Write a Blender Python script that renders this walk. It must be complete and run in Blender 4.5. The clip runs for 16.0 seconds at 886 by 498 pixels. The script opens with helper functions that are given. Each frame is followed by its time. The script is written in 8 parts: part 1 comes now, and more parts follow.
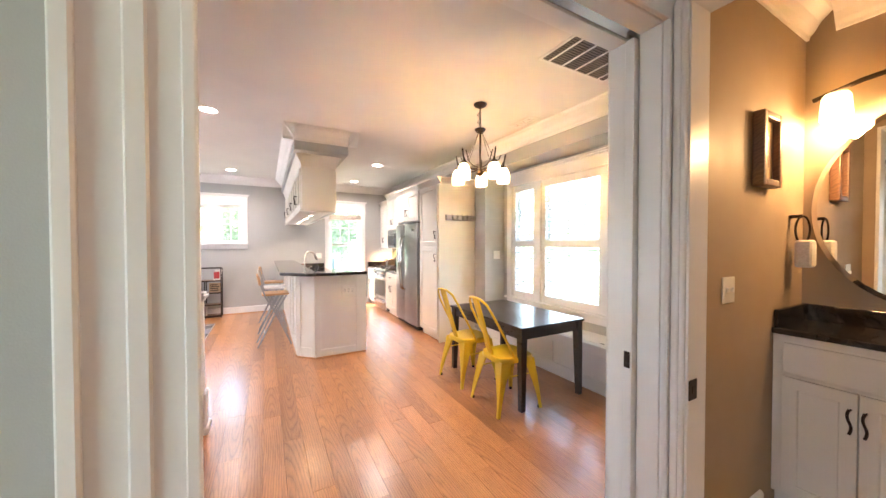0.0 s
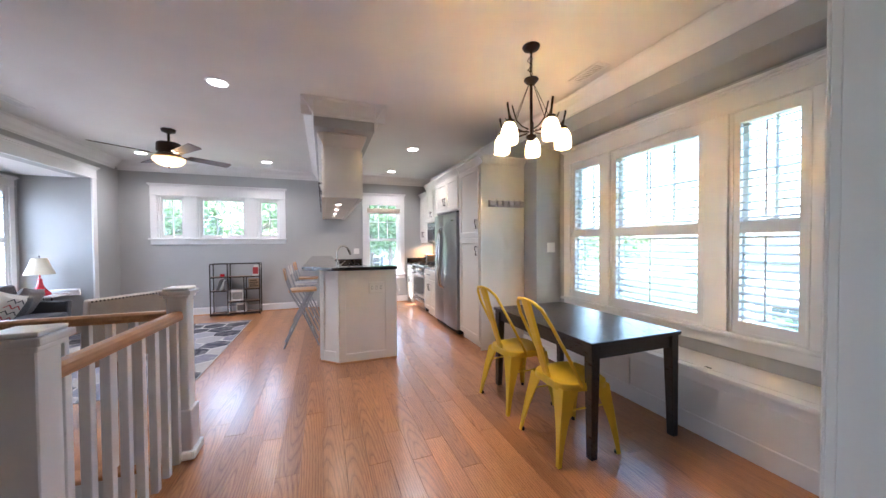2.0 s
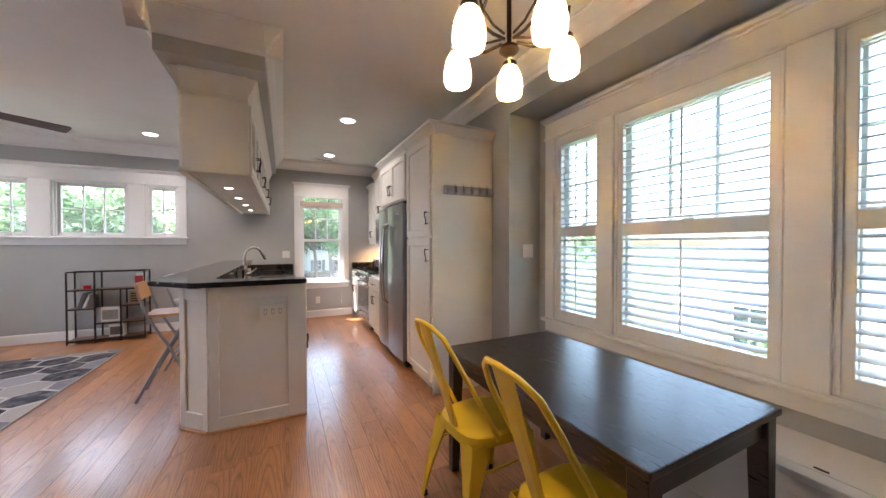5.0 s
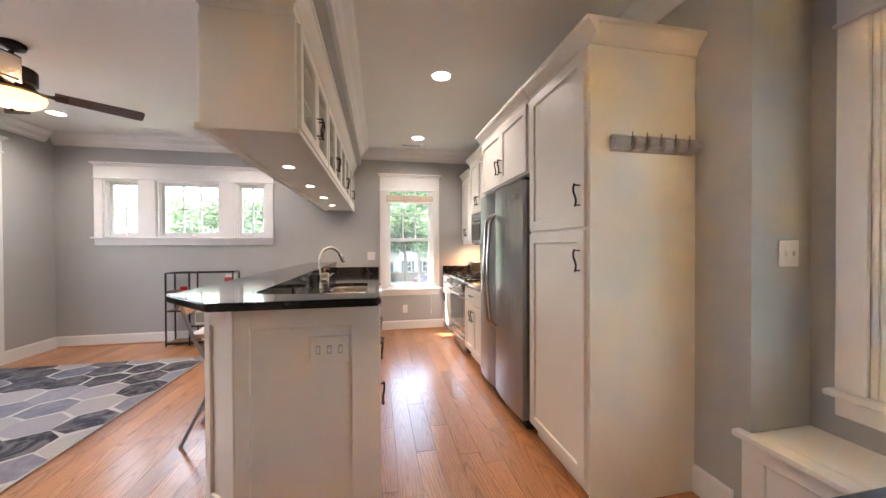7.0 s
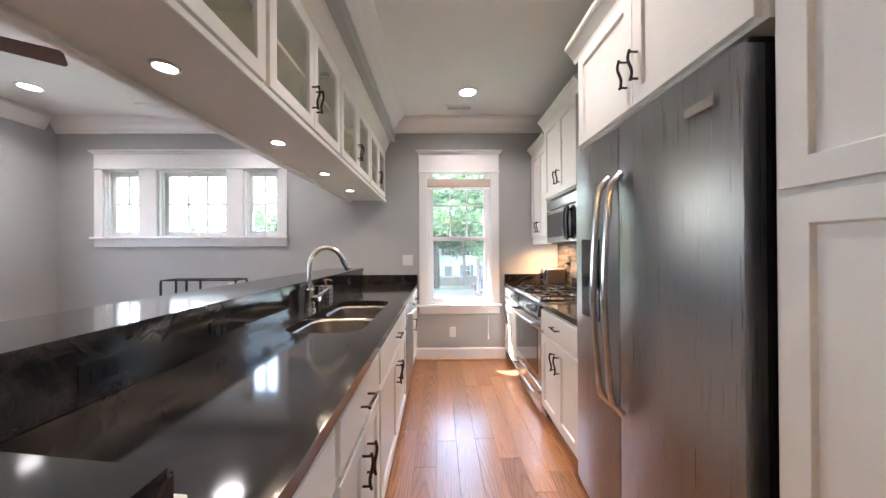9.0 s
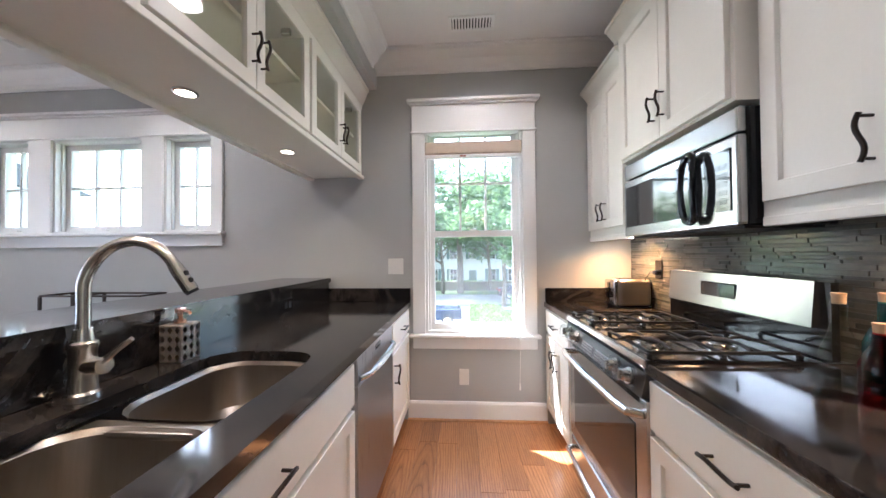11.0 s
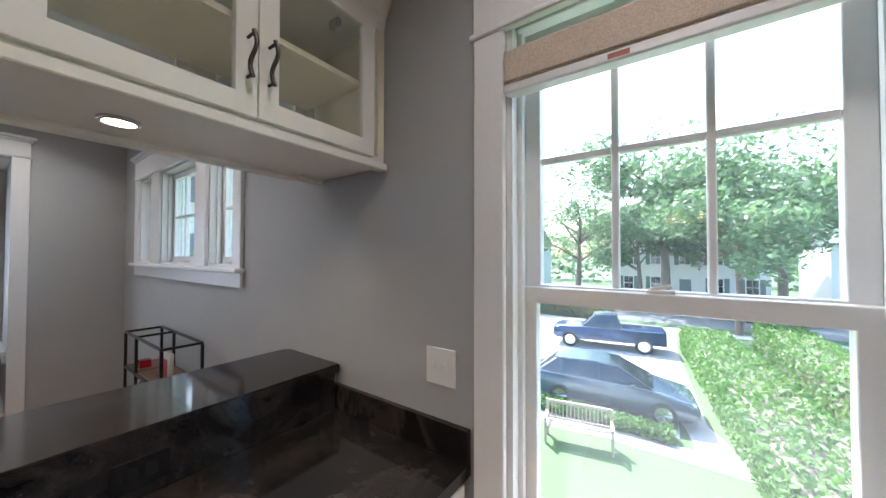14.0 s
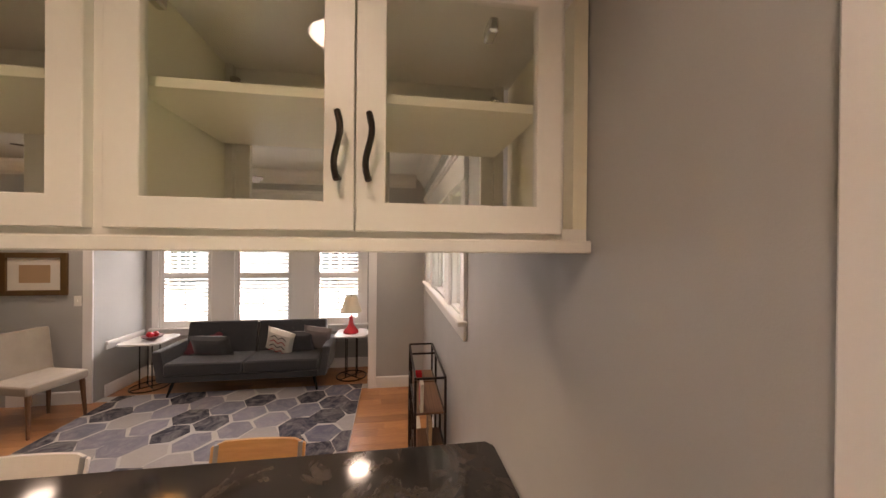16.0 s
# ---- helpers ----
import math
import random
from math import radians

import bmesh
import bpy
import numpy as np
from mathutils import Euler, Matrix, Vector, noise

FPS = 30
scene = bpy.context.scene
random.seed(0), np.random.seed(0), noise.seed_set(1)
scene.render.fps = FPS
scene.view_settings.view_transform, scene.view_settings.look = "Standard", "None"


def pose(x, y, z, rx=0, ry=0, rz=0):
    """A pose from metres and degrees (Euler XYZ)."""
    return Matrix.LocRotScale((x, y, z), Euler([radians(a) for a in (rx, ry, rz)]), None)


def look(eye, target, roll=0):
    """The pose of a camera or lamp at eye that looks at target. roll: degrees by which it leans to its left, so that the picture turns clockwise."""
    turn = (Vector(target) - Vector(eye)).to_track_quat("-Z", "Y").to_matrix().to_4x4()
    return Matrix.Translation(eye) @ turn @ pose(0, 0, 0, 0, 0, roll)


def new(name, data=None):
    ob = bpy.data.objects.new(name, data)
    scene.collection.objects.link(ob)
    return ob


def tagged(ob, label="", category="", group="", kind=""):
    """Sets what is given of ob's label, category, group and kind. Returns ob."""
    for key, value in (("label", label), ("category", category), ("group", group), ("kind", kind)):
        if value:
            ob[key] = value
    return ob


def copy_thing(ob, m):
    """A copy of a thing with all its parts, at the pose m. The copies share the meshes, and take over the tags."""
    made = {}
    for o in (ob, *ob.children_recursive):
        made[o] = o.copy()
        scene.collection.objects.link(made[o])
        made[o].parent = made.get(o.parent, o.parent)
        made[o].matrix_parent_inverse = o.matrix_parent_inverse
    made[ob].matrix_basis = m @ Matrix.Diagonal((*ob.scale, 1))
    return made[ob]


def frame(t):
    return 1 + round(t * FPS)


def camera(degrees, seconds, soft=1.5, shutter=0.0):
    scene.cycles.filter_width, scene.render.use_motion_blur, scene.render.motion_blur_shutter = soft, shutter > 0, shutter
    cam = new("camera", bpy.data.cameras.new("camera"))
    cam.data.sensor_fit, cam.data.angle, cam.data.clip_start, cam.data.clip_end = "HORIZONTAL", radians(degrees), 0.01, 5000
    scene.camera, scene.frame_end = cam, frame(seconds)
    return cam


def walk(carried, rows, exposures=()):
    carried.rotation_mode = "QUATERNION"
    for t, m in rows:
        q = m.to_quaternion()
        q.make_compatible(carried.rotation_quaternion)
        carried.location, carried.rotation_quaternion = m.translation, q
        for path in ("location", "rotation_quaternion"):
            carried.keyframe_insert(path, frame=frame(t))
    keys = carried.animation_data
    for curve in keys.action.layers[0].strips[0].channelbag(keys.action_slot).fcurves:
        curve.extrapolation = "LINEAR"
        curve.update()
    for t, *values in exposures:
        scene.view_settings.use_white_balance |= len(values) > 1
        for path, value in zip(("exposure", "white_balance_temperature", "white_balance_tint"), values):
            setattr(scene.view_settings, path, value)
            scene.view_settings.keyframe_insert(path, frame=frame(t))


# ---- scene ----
cam = camera(107.1, 16.0)
PATH = [
    (0, (0.367, 0.198, 1.412), (1.317, 1.958, 1.378), -0.04),
    (0.5, (0.413, 0.259, 1.382), (1.270, 2.065, 1.353), -0.20),
    (1, (0.505, 0.361, 1.345), (1.256, 2.214, 1.311), -0.37),
    (1.5, (0.628, 0.553, 1.313), (1.314, 2.432, 1.274), -0.33),
    (2, (0.731, 0.751, 1.312), (1.418, 2.629, 1.273), -0.37),
    (2.5, (0.848, 0.963, 1.303), (1.664, 2.788, 1.276), -0.29),
    (3, (0.951, 1.085, 1.312), (1.936, 2.826, 1.288), -0.19),
    (5.5, (1.428, 1.966, 1.305), (2.198, 3.812, 1.278), -0.07),
    (6, (1.460, 2.240, 1.306), (2.068, 4.145, 1.284), -0.06),
    (6.5, (1.458, 2.553, 1.286), (1.955, 4.490, 1.264), -0.00),
    (7, (1.507, 2.876, 1.283), (1.892, 4.838, 1.266), -0.20),
    (7.5, (1.576, 3.184, 1.287), (1.824, 5.168, 1.268), -0.23),
    (8, (1.633, 3.497, 1.269), (1.765, 5.493, 1.252), -0.31),
    (8.5, (1.697, 3.850, 1.258), (1.770, 5.848, 1.253), -0.30),
    (11, (1.912, 5.49, 1.229), (1.781, 7.485, 1.26), -0.5),
    (11.5, (1.956, 5.799, 1.23), (1.817, 7.794, 1.261), -0.4),
    (12, (2.018, 6.089, 1.257), (1.832, 8.081, 1.275), -0.5),
    (12.5, (2.058, 6.368, 1.291), (1.719, 8.339, 1.308), -0.4),
    (13, (2.052, 6.616, 1.345), (1.51, 8.541, 1.372), 0.1),
    (13.5, (2.03, 6.848, 1.415), (1.201, 8.667, 1.478), 0.2),
    (14, (2.005, 7.071, 1.495), (0.854, 8.706, 1.533), 0.1),
    (14.5, (1.975, 7.227, 1.575), (0.531, 8.61, 1.601), 0.3),
    (15, (1.912, 7.343, 1.65), (0.228, 8.422, 1.659), 0.3),
    (15.5, (1.819, 7.46, 1.732), (-0.042, 8.194, 1.742), 0.5),
    (16, (1.75, 7.54, 1.81), (-0.229, 7.835, 1.804), 0.5),
]
EXPOSURES = [(0, 4.56, 6150, 20), (1, 4.22, 5350, 18), (2, 3.72, 5350, 18), (3, 3.25, 5800, 18), (5.5, 3.27, 5950, 19), (7.5, 3.68, 6250, 20), (8.5, 3.64, 5800, 18), (11, 3.39, 5530, 16), (12, 3.17, 5520, 16), (13, 2.96, 5670, 17), (14, 2.67, 5550, 14), (14.5, 2.62, 5650, 15), (15, 2.59, 5800, 18), (15.5, 2.68, 6600, 27), (16, 2.93, 7900, 28)]
walk(cam, [(t, look(eye, target, roll)) for t, eye, target, roll in PATH], EXPOSURES)

# ---- world, sun ----
world = bpy.data.worlds.new("sky")
scene.world = world
world.use_nodes = True
_nt = world.node_tree
_sky = _nt.nodes.new("ShaderNodeTexSky")
_sky.sky_type = 'NISHITA'
_sky.sun_disc = False
_sky.sun_elevation = radians(53)
_sky.sun_rotation = radians(-52.4)
_sky.air_density = 1.6
_sky.dust_density = 3.0
_nt.links.new(_sky.outputs[0], _nt.nodes["Background"].inputs[0])
_nt.nodes["Background"].inputs[1].default_value = 0.15
_sun = bpy.data.lights.new("sun", 'SUN')
_sun.energy = 5.0
_sun.angle = radians(0.6)
_sun.color = (1.0, 0.94, 0.85)
sun = new("sun", _sun)
sun.matrix_basis = look((-20, 30, 27), (-20 + 0.477, 30 - 0.367, 27 - 0.799))


LAMPS = 0.8         # share of full power of the electric lamps


def spot_lamp(name, x, y, z, watts, color=(1.0, 0.82, 0.62), size=0.12, angle=150):
    """A disc lamp under a recessed can, shining down."""
    d = bpy.data.lights.new(name, 'AREA')
    d.shape = 'DISK'
    d.size = size
    d.energy = watts * LAMPS
    d.color = color
    d.spread = radians(angle)
    ob = new(name, d)
    ob.location = (x, y, z)
    return ob


def window_lamp(name, x, y, z, w, h, watts, color):
    """Sky light standing in a window's opening, shining along +x."""
    d = bpy.data.lights.new(name, 'AREA')
    d.shape = 'RECTANGLE'
    d.size, d.size_y = w, h
    d.energy = watts
    d.color = color
    ob = new(name, d)
    ob.matrix_basis = look((x, y, z), (x + 1, y, z))
    return ob


def bulb_lamp(name, x, y, z, watts, color=(1.0, 0.74, 0.45), r=0.03):
    d = bpy.data.lights.new(name, 'POINT')
    d.energy = watts * LAMPS
    d.color = color
    d.shadow_soft_size = r
    ob = new(name, d)
    ob.location = (x, y, z)
    return ob

# ---- materials ----
def nodes_of(name):
    m = bpy.data.materials.new(name)
    m.use_nodes = True
    nt = m.node_tree
    return m, nt, nt.nodes["Principled BSDF"]


def coords(nt, scale=(1, 1, 1)):
    geo = nt.nodes.new("ShaderNodeNewGeometry")
    mp = nt.nodes.new("ShaderNodeMapping")
    mp.inputs["Scale"].default_value = scale
    nt.links.new(geo.outputs["Position"], mp.inputs["Vector"])
    return mp.outputs["Vector"]


def noise_tex(nt, vec, scale, detail=4.0, rough=0.55, distort=0.0):
    n = nt.nodes.new("ShaderNodeTexNoise")
    n.inputs["Scale"].default_value = scale
    n.inputs["Detail"].default_value = detail
    n.inputs["Roughness"].default_value = rough
    n.inputs["Distortion"].default_value = distort
    nt.links.new(vec, n.inputs["Vector"])
    return n.outputs["Fac"]


def ramp(nt, fac, stops):
    r = nt.nodes.new("ShaderNodeValToRGB")
    el = r.color_ramp.elements
    while len(el) < len(stops):
        el.new(0.5)
    for e, (p, c) in zip(el, stops):
        e.position = p
        e.color = (*c, 1)
    nt.links.new(fac, r.inputs["Fac"])
    return r.outputs["Color"]


def mul(nt, a, b, fac=1.0, kind='MULTIPLY'):
    m = nt.nodes.new("ShaderNodeMixRGB")
    m.blend_type = kind
    for sock, v in ((m.inputs[0], fac), (m.inputs[1], a), (m.inputs[2], b)):
        if isinstance(v, (int, float)):
            sock.default_value = v
        elif isinstance(v, tuple):
            sock.default_value = (*v, 1)
        else:
            nt.links.new(v, sock)
    return m.outputs[0]


def bump(nt, bsdf, height, strength, dist=0.002):
    b = nt.nodes.new("ShaderNodeBump")
    b.inputs["Strength"].default_value = strength
    b.inputs["Distance"].default_value = dist
    nt.links.new(height, b.inputs["Height"])
    nt.links.new(b.outputs["Normal"], bsdf.inputs["Normal"])


def rough_range(nt, bsdf, fac, lo, hi):
    m = nt.nodes.new("ShaderNodeMapRange")
    m.inputs["To Min"].default_value = lo
    m.inputs["To Max"].default_value = hi
    nt.links.new(fac, m.inputs["Value"])
    nt.links.new(m.outputs[0], bsdf.inputs["Roughness"])


def paint(name, rgb, rough=0.5, var=0.06, fine=220.0, relief=0.12, metal=0.0, stretch=(1, 1, 1), coat=0.0):
    """A painted or plain surface: slow mottling, fine grain, light relief."""
    m, nt, b = nodes_of(name)
    v = coords(nt, stretch)
    big = noise_tex(nt, v, 1.7, 3)
    small = noise_tex(nt, v, fine, 2)
    lo = tuple(c * (1 - var) for c in rgb)
    hi = tuple(min(1, c * (1 + var)) for c in rgb)
    c1 = ramp(nt, big, [(0.3, lo), (0.7, hi)])
    c2 = ramp(nt, small, [(0.2, (1 - var * 0.7,) * 3), (0.8, (1, 1, 1))])
    nt.links.new(mul(nt, c1, c2), b.inputs["Base Color"])
    b.inputs["Metallic"].default_value = metal
    rough_range(nt, b, noise_tex(nt, v, 9, 4), rough * 0.85, min(1, rough * 1.15))
    if coat:
        b.inputs["Coat Weight"].default_value = coat
        b.inputs["Coat Roughness"].default_value = 0.08
    bump(nt, b, small, relief)
    return m


def fabric(name, rgb, rgb2, scale=260.0):
    m, nt, b = nodes_of(name)
    v = coords(nt)
    w = noise_tex(nt, v, scale, 2, 0.7)
    big = noise_tex(nt, v, 6, 4)
    c = ramp(nt, w, [(0.35, rgb), (0.65, rgb2)])
    c = mul(nt, c, ramp(nt, big, [(0.3, (0.85,) * 3), (0.7, (1, 1, 1))]))
    nt.links.new(c, b.inputs["Base Color"])
    b.inputs["Roughness"].default_value = 0.9
    b.inputs["Sheen Weight"].default_value = 0.3
    bump(nt, b, w, 0.5, 0.003)
    return m


def wood(name, dark, light, axis=1, rough=0.35, per_piece=0.0, scale=1.0, coat=0.0, spread=1.0):
    """Grain along an axis (0 x, 1 y, 2 z); per_piece shifts tone and grain from object to object."""
    m, nt, b = nodes_of(name)
    st = [9.0 * scale] * 3
    st[axis] = 0.75 * scale
    geo = nt.nodes.new("ShaderNodeNewGeometry")
    vec = geo.outputs["Position"]
    if per_piece:
        inf = nt.nodes.new("ShaderNodeObjectInfo")
        add = nt.nodes.new("ShaderNodeVectorMath")
        add.operation = 'MULTIPLY_ADD'
        comb = nt.nodes.new("ShaderNodeCombineXYZ")
        for k in range(3):
            nt.links.new(inf.outputs["Random"], comb.inputs[k])
        add.inputs[1].default_value = (37.0, 53.0, 29.0)
        nt.links.new(comb.outputs[0], add.inputs[0])
        nt.links.new(vec, add.inputs[2])
        vec = add.outputs[0]
    mp = nt.nodes.new("ShaderNodeMapping")
    mp.inputs["Scale"].default_value = st
    nt.links.new(vec, mp.inputs["Vector"])
    v = mp.outputs["Vector"]
    wv = nt.nodes.new("ShaderNodeTexWave")
    wv.wave_type = 'RINGS'
    wv.rings_direction = 'XYZ'[axis]
    wv.inputs["Scale"].default_value = 1.1
    wv.inputs["Distortion"].default_value = 7.0
    wv.inputs["Detail"].default_value = 3.0
    wv.inputs["Detail Scale"].default_value = 1.2
    nt.links.new(v, wv.inputs["Vector"])
    fib = noise_tex(nt, v, 14, 5, 0.7)
    mid = tuple(d + (l - d) * 0.62 for d, l in zip(dark, light))
    c = ramp(nt, wv.outputs["Fac"], [(0.0, mid), (0.55, light), (1.0, tuple(d + (l - d) * (1 - 0.55 * spread) for d, l in zip(dark, light)))])
    c = mul(nt, c, ramp(nt, fib, [(0.3, (0.8, 0.74, 0.68)), (0.62, (1, 1, 1))]), 0.8)
    if per_piece:
        tone = ramp(nt, inf.outputs["Random"], [(0.0, (1 - per_piece, 1 - per_piece * 1.15, 1 - per_piece * 1.3)), (0.5, (0.97, 0.97, 0.97)), (1.0, (1 + per_piece * 0.5, 1 + per_piece * 0.55, 1 + per_piece * 0.6))])
        c = mul(nt, c, tone)
    nt.links.new(c, b.inputs["Base Color"])
    rough_range(nt, b, fib, rough * 0.8, rough * 1.25)
    if coat:
        b.inputs["Coat Weight"].default_value = coat
        b.inputs["Coat Roughness"].default_value = 0.12
    bump(nt, b, fib, 0.15, 0.001)
    return m


def steel(name, rgb=(0.55, 0.55, 0.55), rough=0.3, stretch=(1, 1, 60), bumpy=0.06):
    m, nt, b = nodes_of(name)
    v = coords(nt, stretch)
    n = noise_tex(nt, v, 8, 4)
    nt.links.new(ramp(nt, n, [(0.3, tuple(c * 0.9 for c in rgb)), (0.7, rgb)]), b.inputs["Base Color"])
    b.inputs["Metallic"].default_value = 1.0
    rough_range(nt, b, n, rough * 0.8, rough * 1.3)
    bump(nt, b, n, bumpy, 0.001)
    return m


def glow(name, rgb, strength, base=(0.8, 0.8, 0.8), thin=0.0):
    m, nt, b = nodes_of(name)
    b.inputs["Base Color"].default_value = (*base, 1)
    b.inputs["Emission Color"].default_value = (*rgb, 1)
    b.inputs["Emission Strength"].default_value = strength
    b.inputs["Roughness"].default_value = 0.3
    if thin:
        out = nt.nodes["Material Output"]
        tl = nt.nodes.new("ShaderNodeBsdfTranslucent")
        tl.inputs[0].default_value = (*base, 1)
        mx = nt.nodes.new("ShaderNodeMixShader")
        mx.inputs[0].default_value = thin
        nt.links.new(b.outputs[0], mx.inputs[1])
        nt.links.new(tl.outputs[0], mx.inputs[2])
        nt.links.new(mx.outputs[0], out.inputs[0])
    return m


def pane_glass(name, tint=(1, 1, 1), extra=0.0):
    m = bpy.data.materials.new(name)
    m.use_nodes = True
    nt = m.node_tree
    nt.nodes.clear()
    out = nt.nodes.new("ShaderNodeOutputMaterial")
    tr = nt.nodes.new("ShaderNodeBsdfTransparent")
    tr.inputs[0].default_value = (*tint, 1)
    gl = nt.nodes.new("ShaderNodeBsdfGlossy")
    gl.inputs["Roughness"].default_value = 0.02
    lw = nt.nodes.new("ShaderNodeLayerWeight")
    lw.inputs[0].default_value = 0.5
    pw = nt.nodes.new("ShaderNodeMath")
    pw.operation = 'POWER'
    pw.inputs[1].default_value = 4.0
    nt.links.new(lw.outputs["Facing"], pw.inputs[0])
    fr = nt.nodes.new("ShaderNodeMath")
    fr.operation = 'MULTIPLY_ADD'
    fr.inputs[1].default_value = 0.55
    fr.inputs[2].default_value = 0.025
    nt.links.new(pw.outputs[0], fr.inputs[0])
    mx = nt.nodes.new("ShaderNodeMixShader")
    nt.links.new(fr.outputs[0], mx.inputs[0])
    nt.links.new(tr.outputs[0], mx.inputs[1])
    nt.links.new(gl.outputs[0], mx.inputs[2])
    if extra:
        # a pale translucent share imitates glare haze over the view
        haze = nt.nodes.new("ShaderNodeBsdfTranslucent")
        haze.inputs[0].default_value = (0.95, 0.97, 1.0, 1)
        hazed = nt.nodes.new("ShaderNodeMixShader")
        v = coords(nt)
        mr = nt.nodes.new("ShaderNodeMapRange")
        mr.inputs["To Min"].default_value = extra * 0.75
        mr.inputs["To Max"].default_value = extra * 1.25
        nt.links.new(noise_tex(nt, v, 3.0, 4), mr.inputs["Value"])
        nt.links.new(mr.outputs[0], hazed.inputs[0])
        nt.links.new(mx.outputs[0], hazed.inputs[1])
        nt.links.new(haze.outputs[0], hazed.inputs[2])
        mx = hazed
    nt.links.new(mx.outputs[0], out.inputs[0])
    return m


def rug_pile(name, tones, pale):
    """Hexagon fields, each its own tone, clouded with a paler worn pile."""
    m, nt, b = nodes_of(name)
    r = nt.nodes.new("ShaderNodeNewGeometry").outputs["Random Per Island"]
    k = len(tones)
    c = ramp(nt, r, [(i / k, t) for i, t in enumerate(tones)])
    c.node.color_ramp.interpolation = 'CONSTANT'
    v = coords(nt)
    cloud = noise_tex(nt, v, 5.0, 6, 0.7, 1.8)
    f = nt.nodes.new("ShaderNodeMapRange")
    f.inputs["From Min"].default_value = 0.42
    f.inputs["From Max"].default_value = 0.72
    f.inputs["To Max"].default_value = 0.6
    nt.links.new(cloud, f.inputs["Value"])
    c = mul(nt, c, pale, f.outputs[0], 'MIX')
    n = noise_tex(nt, v, 170, 3)
    c = mul(nt, c, ramp(nt, n, [(0.3, (0.72,) * 3), (0.7, (1.05,) * 3)]))
    nt.links.new(c, b.inputs["Base Color"])
    b.inputs["Roughness"].default_value = 0.95
    bump(nt, b, n, 0.4, 0.003)
    return m


def granite(name):
    m, nt, b = nodes_of(name)
    v = coords(nt)
    veins = noise_tex(nt, v, 2.6, 6, 0.65, 1.6)
    cloud = noise_tex(nt, v, 6.0, 5, 0.6, 0.8)
    speck = noise_tex(nt, v, 160, 2)
    c = ramp(nt, veins, [(0.38, (0.010, 0.010, 0.011)), (0.48, (0.018, 0.016, 0.015)), (0.56, (0.038, 0.032, 0.029)), (0.62, (0.016, 0.014, 0.014)), (0.75, (0.007, 0.007, 0.008))])
    c = mul(nt, c, ramp(nt, cloud, [(0.35, (0.6, 0.6, 0.6)), (0.7, (1.4, 1.4, 1.4))]))
    c = mul(nt, c, ramp(nt, speck, [(0.3, (0.8,) * 3), (0.7, (1.15,) * 3)]))
    nt.links.new(c, b.inputs["Base Color"])
    b.inputs["Specular IOR Level"].default_value = 0.5
    rough_range(nt, b, cloud, 0.05, 0.13)
    return m


def random_tone(name, tones, rough=0.4, island=False, fine=60.0, coat=0.0, relief=0.2):
    """Pieces that differ in tone from one to the next."""
    m, nt, b = nodes_of(name)
    if island:
        r = nt.nodes.new("ShaderNodeNewGeometry").outputs["Random Per Island"]
    else:
        r = nt.nodes.new("ShaderNodeObjectInfo").outputs["Random"]
    k = len(tones)
    c = ramp(nt, r, [((i + 0.5) / k, t) for i, t in enumerate(tones)])
    v = coords(nt)
    n = noise_tex(nt, v, fine, 4)
    big = noise_tex(nt, v, 9.0, 4, 0.6, 0.5)
    c = mul(nt, c, ramp(nt, n, [(0.25, (0.75,) * 3), (0.7, (1.05,) * 3)]))
    c = mul(nt, c, ramp(nt, big, [(0.3, (0.78,) * 3), (0.7, (1.1,) * 3)]))
    nt.links.new(c, b.inputs["Base Color"])
    b.inputs["Roughness"].default_value = rough
    if coat:
        b.inputs["Coat Weight"].default_value = coat
    bump(nt, b, n, relief)
    return m


def foliage(name, tones):
    """Thin leaves that let some light through."""
    m = random_tone(name, tones, 0.6, True, 30)
    nt = m.node_tree
    b = nt.nodes["Principled BSDF"]
    col = b.inputs["Base Color"].links[0].from_socket
    tl = nt.nodes.new("ShaderNodeBsdfTranslucent")
    nt.links.new(col, tl.inputs[0])
    mx = nt.nodes.new("ShaderNodeMixShader")
    mx.inputs[0].default_value = 0.45
    nt.links.new(b.outputs[0], mx.inputs[1])
    nt.links.new(tl.outputs[0], mx.inputs[2])
    nt.links.new(mx.outputs[0], nt.nodes["Material Output"].inputs[0])
    return m


